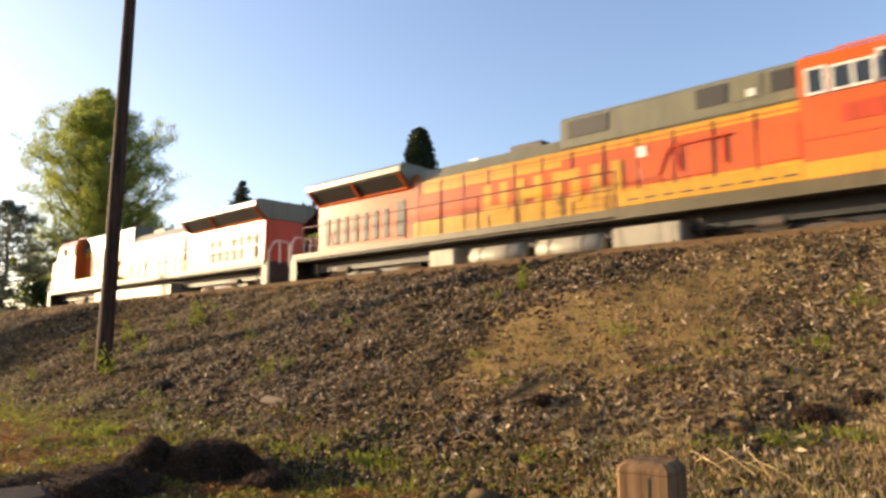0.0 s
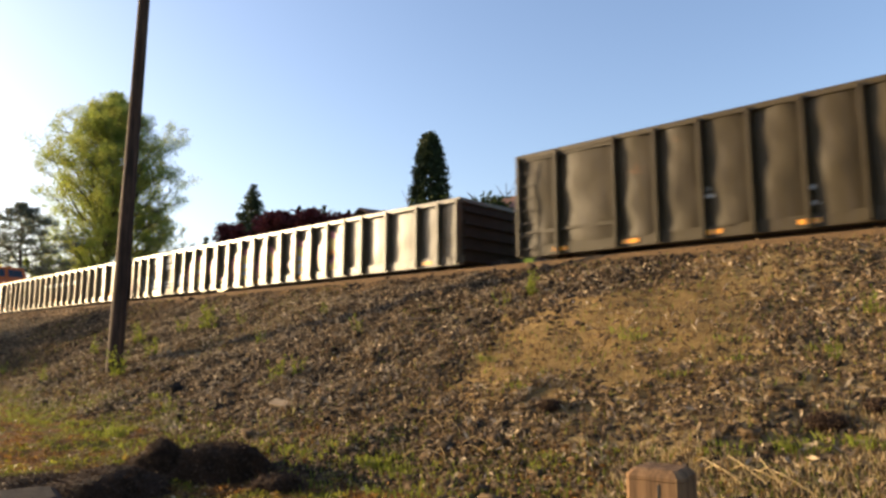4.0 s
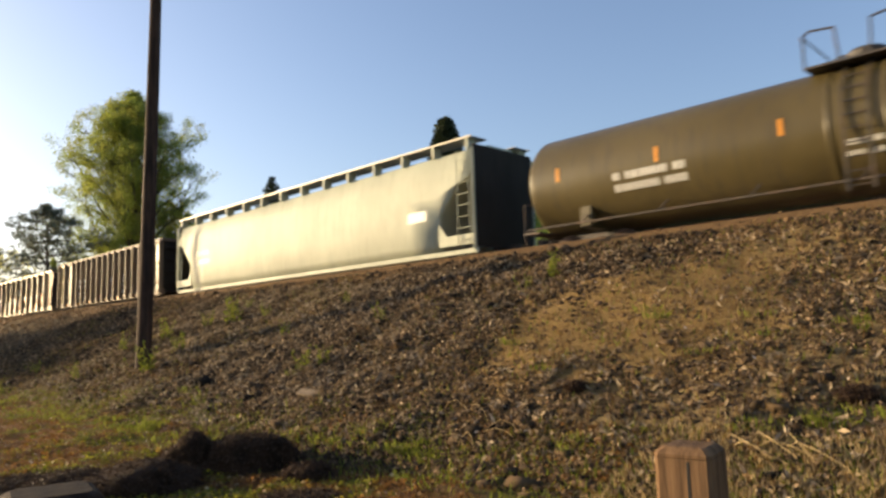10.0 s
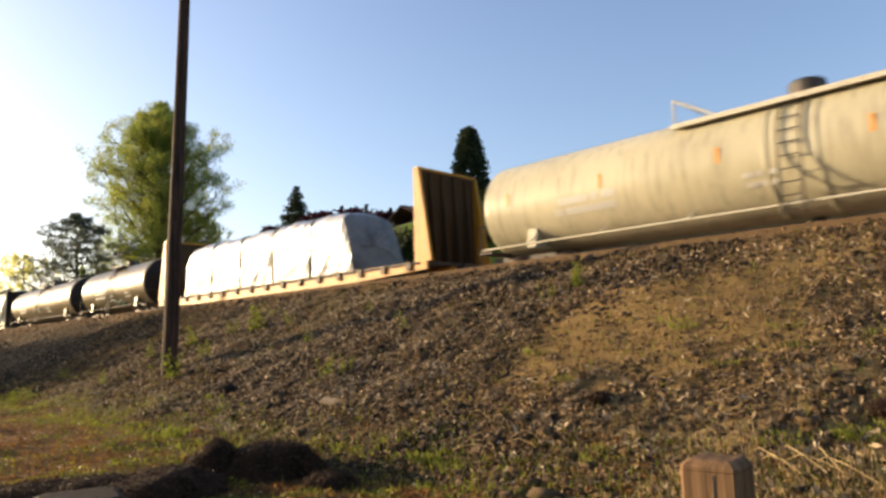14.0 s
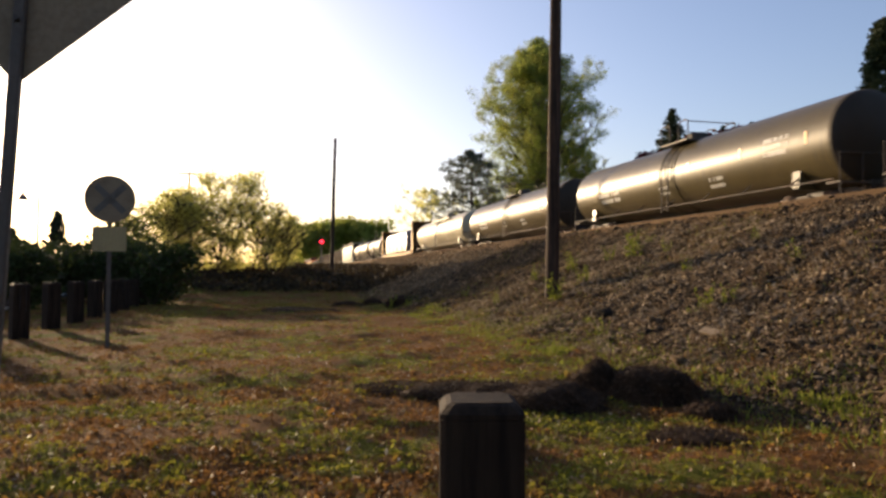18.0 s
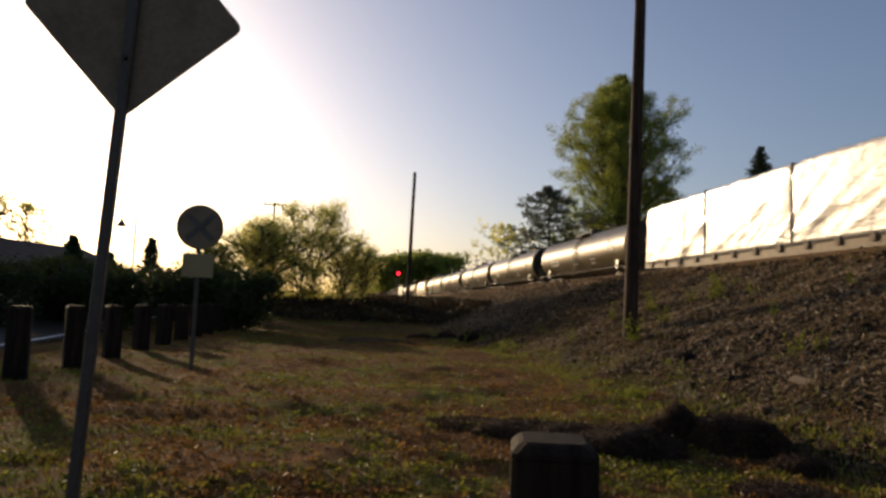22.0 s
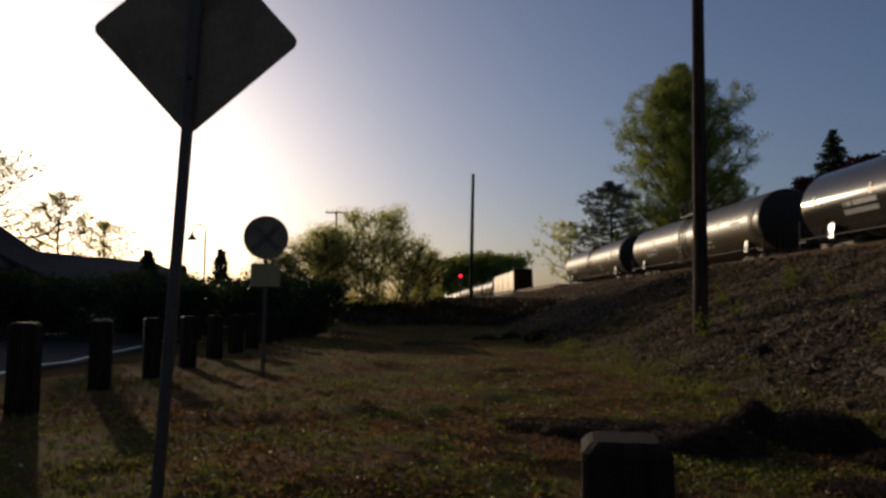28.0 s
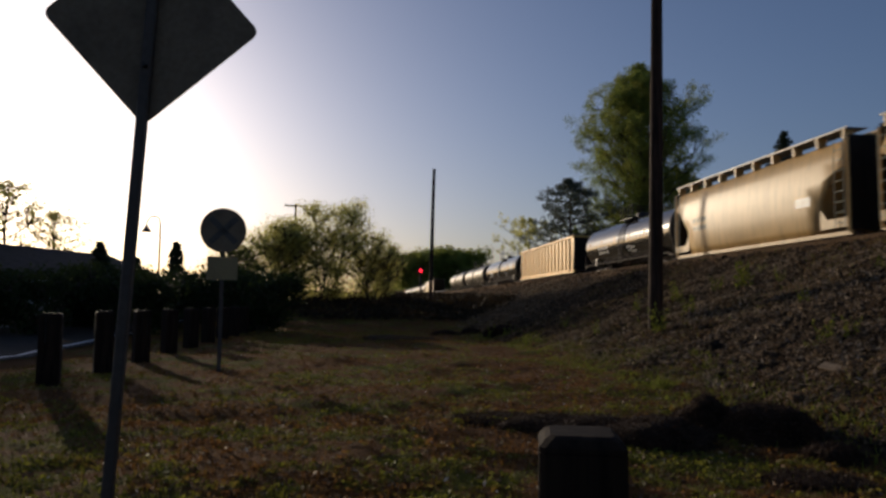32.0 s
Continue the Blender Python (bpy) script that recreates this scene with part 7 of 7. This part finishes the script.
def tuft(x, y, h, r, n, mat, seed, name="weed_tuft", label="bright green weed tuft on the bank"):
    g = np.random.default_rng(seed)
    a, rr = g.uniform(0, 6.28, n), r * np.sqrt(g.random(n))
    p = np.stack([rr * np.cos(a), rr * np.sin(a), np.zeros(n)], 1)
    lean = np.stack([np.cos(a), np.sin(a), np.zeros(n)], 1) * g.uniform(0.05, 0.45, (n, 1)) * h
    hh = g.uniform(0.5, 1.0, (n, 1)) * h
    side = np.stack([-np.sin(a + g.normal(0, 1, n)), np.cos(a), np.zeros(n)], 1) * (0.004 + 0.008 * h)
    mid = p + lean * 0.35 + np.array([0, 0, 1]) * hh * 0.6
    top = p + lean + np.array([0, 0, 1]) * hh
    v = np.stack([p - side, p + side, mid + side * 0.8, top, mid - side * 0.8], 1).reshape(-1, 3)
    me = from_arrays(name, v, np.arange(n * 5).reshape(-1, 5), M[mat])
    return solid(name, me, None, label, "weed", "weeds on the bank", "stuff", at=at_ground(x, y, 0.02))


# direction, height angle, height and count
WEEDS = [(17.7, 1.3, 0.75, 9), (19.6, 1.1, 0.5, 6), (22.4, 0.3, 0.6, 8), (21.6, -0.6, 0.5, 7), (23.9, -2.2, 0.7, 6), (12.4, -2.5, 0.42, 6), (11.0, -2.2, 0.35, 5), (20.1, -4.8, 0.3, 5), (13.8, 0.2, 0.35, 5), (6.2, 1.2, 0.35, 4),
         (15.2, 1.8, 0.4, 5), (-7.6, 4.2, 0.5, 9), (-5.4, 3.2, 0.32, 6), (25.5, -0.5, 0.5, 6), (36.8, -2.7, 0.5, 9), (35.6, -2.6, 0.4, 7), (33.9, -3.4, 0.45, 8), (33.0, -3.1, 0.35, 6), (28.5, -2.4, 0.4, 6), (31.0, -1.8, 0.45, 5), (-29.0, -0.9, 0.25, 4), (-31.8, 2.4, 0.3, 5), (16.6, 2.5, 0.35, 5), (9.0, 2.6, 0.3, 4)]
GREENS = [(-26.7, -7.0, 0.10, 130), (-26.0, -6.7, 0.08, 70), (-21.6, -7.4, 0.08, 70), (-31.4, -6.6, 0.09, 80), (-9.0, -9.3, 0.10, 70), (4.6, -8.9, 0.13, 130), (3.6, -9.1, 0.10, 90), (2.4, -9.3, 0.09, 70), (23.4, -6.2, 0.20, 110), (26.0, -5.4, 0.13, 90), (28.5, -5.2, 0.12, 90), (7.5, -7.4, 0.09, 60), (-14.7, 1.2, 0.14, 40), (-18.0, -2.0, 0.10, 40), (-22.5, 0.5, 0.12, 40), (-6.5, -3.0, 0.10, 40), (20.9, -3.7, 0.15, 50), (13.0, -2.8, 0.12, 40)]


def stalk_mesh(seed):
    """One upright stem with narrow leaves."""
    r = random.Random(seed)
    bm = bmesh.new()
    bend = Vector((r.uniform(-0.25, 0.25), r.uniform(-0.25, 0.25), 0))
    path = [bend * (k / 5) ** 2 + Vector((0, 0, k / 5)) for k in range(6)]
    for k in range(5):
        rod(bm, path[k], path[k + 1], 0.012 * (1 - 0.15 * k), 4)
    for k in range(11):
        u = 0.1 + 0.88 * k / 10
        i = min(int(u * 5), 4)
        p = path[i].lerp(path[i + 1], u * 5 - i)
        a = 2.4 * k + r.uniform(-0.4, 0.4)
        d, l = Vector((math.cos(a), math.sin(a), r.uniform(0.5, 1.3))).normalized(), r.uniform(0.16, 0.30) * (1.15 - 0.5 * u)
        w = d.cross(Vector((0, 0, 1))).normalized() * l * 0.22
        bm.faces.new([bm.verts.new(q) for q in (p, p + d * l * 0.5 + w, p + d * l, p + d * l * 0.5 - w)])
    return bm


STALKS = [finish("stalk", stalk_mesh(k), M["weed"]) for k in range(5)]


def weed_plant(x, y, h, n, seed, wide=0.10):
    r = random.Random(seed)
    ob = thing("weed_plant", "yellow-green upright weed growing on the stony bank", "weed", "weeds on the bank", at=at_ground(x, y, 0.02))
    for k in range(n):
        a, q = r.uniform(0, 6.28), wide * math.sqrt(r.random())
        e = h * r.uniform(0.6, 1.1)
        part("stalk", STALKS[k % 5], None, ob, at=pose(q * math.cos(a), q * math.sin(a), 0, r.uniform(-12, 12), r.uniform(-12, 12), r.uniform(0, 360)) @ Matrix.Diagonal((e, e, e, 1)))


for i, (az, el, h, n) in enumerate(WEEDS):
    weed_plant(*on_bank(az, el), h, n, 200 + i, 0.06 + 0.18 * h)
for i, (az, el, h, n) in enumerate(GREENS):
    tuft(*on_bank(az, el), h, 0.22, n, "weed", 240 + i)
# low green growth and arching dry stems, by their place on the bank
LOW_GREENS = [(4.8, 12.3), (5.4, 12.7), (6.0, 12.1), (5.5, 6.2), (5.7, 6.0), (5.4, 5.6), (5.4, 7.8), (5.4, 7.3), (8.7, 4.6), (8.2, 3.0), (8.4, 2.2), (9.5, 1.9), (6.7, 2.0), (6.8, 1.7), (6.7, 1.4), (6.4, 2.5), (5.9, 3.9), (8.2, 6.6), (5.5, 16.1)]
for i, (x, y) in enumerate(LOW_GREENS):
    tuft(x, y, 0.08 + 0.025 * (i % 3), 0.20 + 0.03 * (i % 4), 55, "weed", 420 + i)
g = random.Random(46)
for i in range(9):
    x, y, l = 5.85 + g.uniform(-0.3, 0.3), 5.7 + g.uniform(-0.6, 0.6), g.uniform(0.35, 0.7)
    h = g.uniform(0.10, 0.24)
    pts = [(0, 0, -0.02), (l * 0.15, 0.02, h * 0.6), (l * 0.45, 0.03, h), (l * 0.8, 0.0, h * 0.8), (l, -0.03, h * 0.4)]
    solid("straw_stalk", pipe(bmesh.new(), pts, 0.0035, 5), M["straw"], "pale arching dry stem on the stony bank", "straw", "dry stems on the bank", at=pose(x, y, float(height(x, y)), 0, 0, g.uniform(0, 360)))
for i, (az, d) in enumerate(((-21.5, 3.2), (-23.5, 3.5), (-26.0, 3.3))):
    tuft(*bearing(az, d), 0.5, 0.3, 50, "straw", 300 + i, "straw_tuft", "dry bent straw beside the bollard")


def scatter_stones(count, seed, size, where):
    g = np.random.default_rng(seed)
    x, y = where(g, count)
    count, z = len(x), height(x, y)
    cube = np.array([(a, b, c) for c in (-1, 1) for b in (-1, 1) for a in (-1, 1)], float) * 0.62
    v = cube[None] + g.normal(0, 0.22, (count, 8, 3))
    s = size * np.exp(g.normal(0, 0.45, (count, 1, 1)))
    v = v * s * np.array([1.3, 1.0, 0.55])
    a, b = g.uniform(0, 6.28, count), g.normal(0, 0.5, count)
    ca, sa, cb, sb = np.cos(a), np.sin(a), np.cos(b), np.sin(b)
    R = np.zeros((count, 3, 3))
    R[:, 0, 0], R[:, 0, 1], R[:, 1, 0], R[:, 1, 1], R[:, 2, 2] = ca, -sa, sa, ca, 1
    T = np.zeros((count, 3, 3))
    T[:, 0, 0], T[:, 1, 1], T[:, 1, 2], T[:, 2, 1], T[:, 2, 2] = 1, cb, -sb, sb, cb
    v = np.einsum("nij,nkj->nki", R @ T, v) + np.stack([x, y, z + 0.08 * s[:, 0, 0]], 1)[:, None]
    quad = np.array([(0, 2, 3, 1), (4, 5, 7, 6), (0, 1, 5, 4), (2, 6, 7, 3), (0, 4, 6, 2), (1, 3, 7, 5)])
    return v.reshape(-1, 3), (quad[None] + 8 * np.arange(count)[:, None, None]).reshape(-1, 4)


def bare(x, y):
    """How bare the bank is of stones and litter, 0 to 1."""
    d = ((x - 9.0) * 0.42) ** 2 + ((y - 5.3) * 0.46) ** 2 + 1.1 * soft_noise(x * 0.8, y * 0.8) + 0.8 * soft_noise(x * 2.1, y * 2.1 + 4)
    return 1 - step(d, 0.5, 1.5)


def gravelly(g, n):
    x, y = g.uniform(4.9, 12.2, n * 3), 2 + 31 * g.random(n * 3) ** 1.25
    dense = 0.13 + 0.87 * step(y + 3 * soft_noise(x * 0.4, y * 0.4) + 1.6 * step(7.0 - x, 0, 1.5), 4.6, 7.4) - 0.7 * step(y + 4 * soft_noise(x * 0.5, y * 0.5), 11.5, 15.0)
    keep = g.random(n * 3) < dense * (1 - 0.96 * bare(x, y)) * np.clip(1.0 + 1.5 * soft_noise(x * 1.6 + 2, y * 1.6), 0.2, 1.6) * step(x + 0.8 * step(-y, -9.5, -6.5) + soft_noise(x, y), 5.3, 6.0)
    return x[keep][:n], y[keep][:n]


def sparse(g, n):
    x, y = g.uniform(5.0, 12.4, n), -3 + 90 * g.random(n) ** 0.8
    k = g.random(n) < (1 - 0.9 * bare(x, y)) * (0.4 + 0.6 * step(y, 3.5, 8.0)) * (1 - 0.65 * step(y + 3 * soft_noise(x * 0.6, y * 0.6), 10.5, 13.5))
    return x[k], y[k]


def crestline(g, n):
    return g.normal(12.2, 0.3, n), g.uniform(-4, 90, n)


def soil_patch(g, n):
    return g.uniform(5.4, 12.2, n), g.uniform(-3, 9.5, n)


for i, (n, size, where, m, what) in enumerate(((46000, 0.027, gravelly, "stone", "loose angular grey-brown stones on the bank"), (17000, 0.027, sparse, "stone", "thinly strewn stones on the bank"),
                                               (400, 0.02, crestline, "soilclod", "stones along the shoulder of the track bed"), (5000, 0.016, soil_patch, "soilclod", "crumbled brown soil on the bare bank"))):
    v, f = scatter_stones(n, i, size, where)
    solid("bank_stones", from_arrays("bank_stones", v, f, M[m]), None, what, "stones", kind="stuff")

# larger stones that can be told apart
stone_kinds = []
for k in range(10):
    r = random.Random(500 + k)
    bm = box(bmesh.new(), -0.5, 0.5, -0.4, 0.4, -0.3, 0.3)
    bmesh.ops.subdivide_edges(bm, edges=bm.edges[:], cuts=1)
    for v in bm.verts:
        v.co = v.co.normalized() * (0.42 + r.uniform(-0.07, 0.1)) * 1.0 + v.co * 0.25
        v.co.z *= 0.75
    stone_kinds.append(finish("stone", bm, M["stone"]))
r = random.Random(77)
for k in range(300):
    x, y = r.uniform(5.6, 11.6), r.uniform(2.0, 14.5)
    if r.random() < float(bare(x, y)):
        x, y = r.uniform(5.6, 10.0), r.uniform(8.5, 14.5)
    q = r.uniform(0.04, 0.075)
    ob = new("stone", stone_kinds[k % 10])
    ob.parent = ground
    ob.matrix_basis = pose(x, y, float(height(x, y)) + 0.15 * q, r.uniform(-30, 30), r.uniform(-30, 30), r.uniform(0, 360)) @ Matrix.Diagonal((q, q, q, 1))


def scatter_grass(count, seed, where, hmin, hmax, mat, label):
    g = np.random.default_rng(seed)
    x, y = where(g, count)
    n = len(x)
    p = np.stack([x, y, height(x, y) - 0.01], 1)
    a = g.uniform(0, 6.28, n)
    h = g.uniform(hmin, hmax, (n, 1))
    lean = np.stack([np.cos(a), np.sin(a), np.zeros(n)], 1) * h * g.uniform(0.1, 1.0, (n, 1))
    side = np.stack([-np.sin(a), np.cos(a), np.zeros(n)], 1) * (0.004 + 0.05 * h)
    v = np.stack([p - side, p + side, p + lean + np.array([0, 0, 1]) * h], 1).reshape(-1, 3)
    solid("grass", from_arrays("grass", v, np.arange(n * 3).reshape(-1, 3), M[mat]), None, label, "grass", kind="stuff")


def on_flat(g, n):
    d, a = 1.2 + 32 * g.random(n) ** 1.5, radians(-TURN) - np.radians(g.uniform(-40, 92, n))
    x, y = d * np.sin(a), d * np.cos(a)
    k = (x < 6.2) & (x > -9) & (g.random(n) < 0.72 + 0.9 * soft_noise(x * 0.9, y * 0.9))
    return x[k], y[k]


def on_toe(g, n):
    x, y = g.normal(5.3, 0.45, n), 1 + 24 * g.random(n)
    k = soft_noise(x * 0.8 + 3, y * 0.8) > -0.05
    return x[k], y[k]


def on_slope(g, n):
    x, y = g.uniform(5.2, 12.2, n), 1 + 30 * g.random(n) ** 1.2
    k = soft_noise(x * 0.6 + 5, y * 0.6) + 0.25 * (y < 8) > 0.05
    return x[k], y[k]


scatter_grass(300000, 1, on_flat, 0.015, 0.075, "turf", "short trodden green and dry grass")


def behind(g, n):
    x, y = g.uniform(-9, 5.8, n), g.uniform(-14, 7, n)
    a = (np.degrees(np.arctan2(x, y)) + 180) % 360 - 180
    k = ((a < -TURN - 90) | (a > -TURN + 38) | (np.hypot(x, y) < 1.3)) & (g.random(n) < 0.72 + 0.9 * soft_noise(x * 0.9, y * 0.9))
    return x[k], y[k]


scatter_grass(150000, 8, behind, 0.015, 0.075, "turf", "short trodden grass on the open flat")


def on_far_flat(g, n):
    x, y = g.uniform(-9, 6.2, n), g.uniform(24, 62, n)
    k = g.random(n) < 0.6 + 0.9 * soft_noise(x * 0.5, y * 0.5)
    return x[k], y[k]


scatter_grass(60000, 5, on_far_flat, 0.04, 0.16, "turf", "rough mixed grass on the farther flat")


def at_foot(g, n):
    x, y = g.uniform(4.6, 7.4, n), g.uniform(-0.5, 3.3, n)
    k = soft_noise(x * 0.9 + 7, y * 0.9) + 0.35 * (x < 6.2) > 0.0
    return x[k], y[k]


scatter_grass(15000, 6, at_foot, 0.03, 0.11, "straw", "pale dry grass at the foot of the bank")
scatter_grass(30000, 2, on_slope, 0.03, 0.13, "drygrass", "thin dry grass on the bank")
scatter_grass(9000, 4, on_toe, 0.03, 0.13, "weed", "green growth along the foot of the bank")
scatter_grass(9000, 3, on_slope, 0.03, 0.12, "weed", "thin green growth on the bank")


def litter():
    """Dead leaves and bark chips caught among the stones."""
    g = np.random.default_rng(55)
    n = 34000
    x, y = g.uniform(5.0, 12.1, n), -3 + 30 * g.random(n) ** 1.15
    k = g.random(n) < (1 - 0.82 * bare(x, y)) * (1 - 0.6 * step(y, 11.0, 14.0))
    x, y = x[k], y[k]
    c = np.stack([x, y, height(x, y) + 0.018], 1)
    v, f = leaf_cloud(c, (0.03, 0.03, 0.014), 110000, 0.028, 56, 0.0, 0.42)
    solid("leaf_litter", from_arrays("leaf_litter", v, f, M["litter"]), None, "brown dead leaves and bark chips on the bank", "leaf litter", kind="stuff")
    x, y = g.uniform(5.0, 12.4, 9000), 26 + 55 * g.random(9000)
    c = np.stack([x, y, height(x, y) + 0.03], 1)
    v, f = leaf_cloud(c, (0.05, 0.05, 0.02), 24000, 0.05, 62)
    solid("leaf_litter", from_arrays("leaf_litter", v, f, M["litter"]), None, "brown dead leaves along the farther bank", "leaf litter", kind="stuff")
    x, y = g.uniform(5.3, 11.8, 16000), -1 + 23 * g.random(16000)
    k = g.random(len(x)) < (0.35 + 0.65 * step(y, 3.0, 8.0)) * (1 - 0.92 * bare(x, y)) * np.clip(0.8 + 1.6 * soft_noise(x * 1.9, y * 1.9 + 6), 0.1, 1.4)
    x, y = x[k], y[k]
    c = np.stack([x, y, height(x, y) + 0.03], 1)
    v, f = leaf_cloud(c, (0.04, 0.04, 0.018), 26000, 0.055, 61, 0.1, 0.24)
    solid("bark_curls", from_arrays("bark_curls", v, f, M["curl"]), None, "pale curled bark and dry stems among the stones", "bark litter", kind="stuff")
    x, y = on_flat(g, 60000)
    c = np.stack([x, y, height(x, y) + 0.02], 1)
    v, f = leaf_cloud(c, (0.03, 0.03, 0.012), 80000, 0.024, 59, 0.5)
    solid("ground_weeds", from_arrays("ground_weeds", v, f, M["turf"]), None, "small broad-leaved weeds and dead leaves in the grass", "weeds", kind="stuff")
    # pale specks: glints painted into the grass, wood chips on the bank
    x, y = on_flat(g, 2600)
    xb, yb = g.uniform(5.4, 11.8, 900), g.uniform(-2, 24, 900)
    x, y = np.append(x, xb), np.append(y, yb)
    c = np.stack([x, y, height(x, y) + 0.03], 1)
    v, f = leaf_cloud(c, (0.01, 0.01, 0.006), 900, 0.024, 58, 0.3)
    solid("chips_and_glints", from_arrays("chips_and_glints", v, f, M["chip"]), None, "pale wood chips and painted glints strewn over the ground", "wood chips", kind="stuff")
    x, y = on_flat(g, 30000)
    c = np.stack([x, y, height(x, y) + 0.012], 1)
    v, f = leaf_cloud(c, (0.02, 0.02, 0.006), 26000, 0.02, 57, 0.7)
    solid("leaf_litter", from_arrays("leaf_litter", v, f, M["litter"]), None, "scattered dead leaves and straw on the flat", "leaf litter", kind="stuff")


litter()


# added scrub that darkens the far bank where it lies in shade
def shade_brambles():
    g = np.random.default_rng(91)
    n = 2600
    x, y = g.uniform(-15, 9.5, n), g.uniform(43, 70, n)
    c = np.stack([x, y, height(x, y) + 0.12], 1)
    v, f = leaf_cloud(c, (0.35, 0.35, 0.16), 42000, 0.11, 92)
    solid("brambles", from_arrays("brambles", v, f, M["bramble"]), None, "added dark brambles standing for shade on the far bank", "brambles", kind="stuff")


shade_brambles()


def motions():
    """The train draws away along the track."""
    for ob, y in CARS:
        walk(ob, [(float(t), pose(TRACK_X, y + m, RAIL_Z)) for t, m in enumerate(MOVED)])


motions()
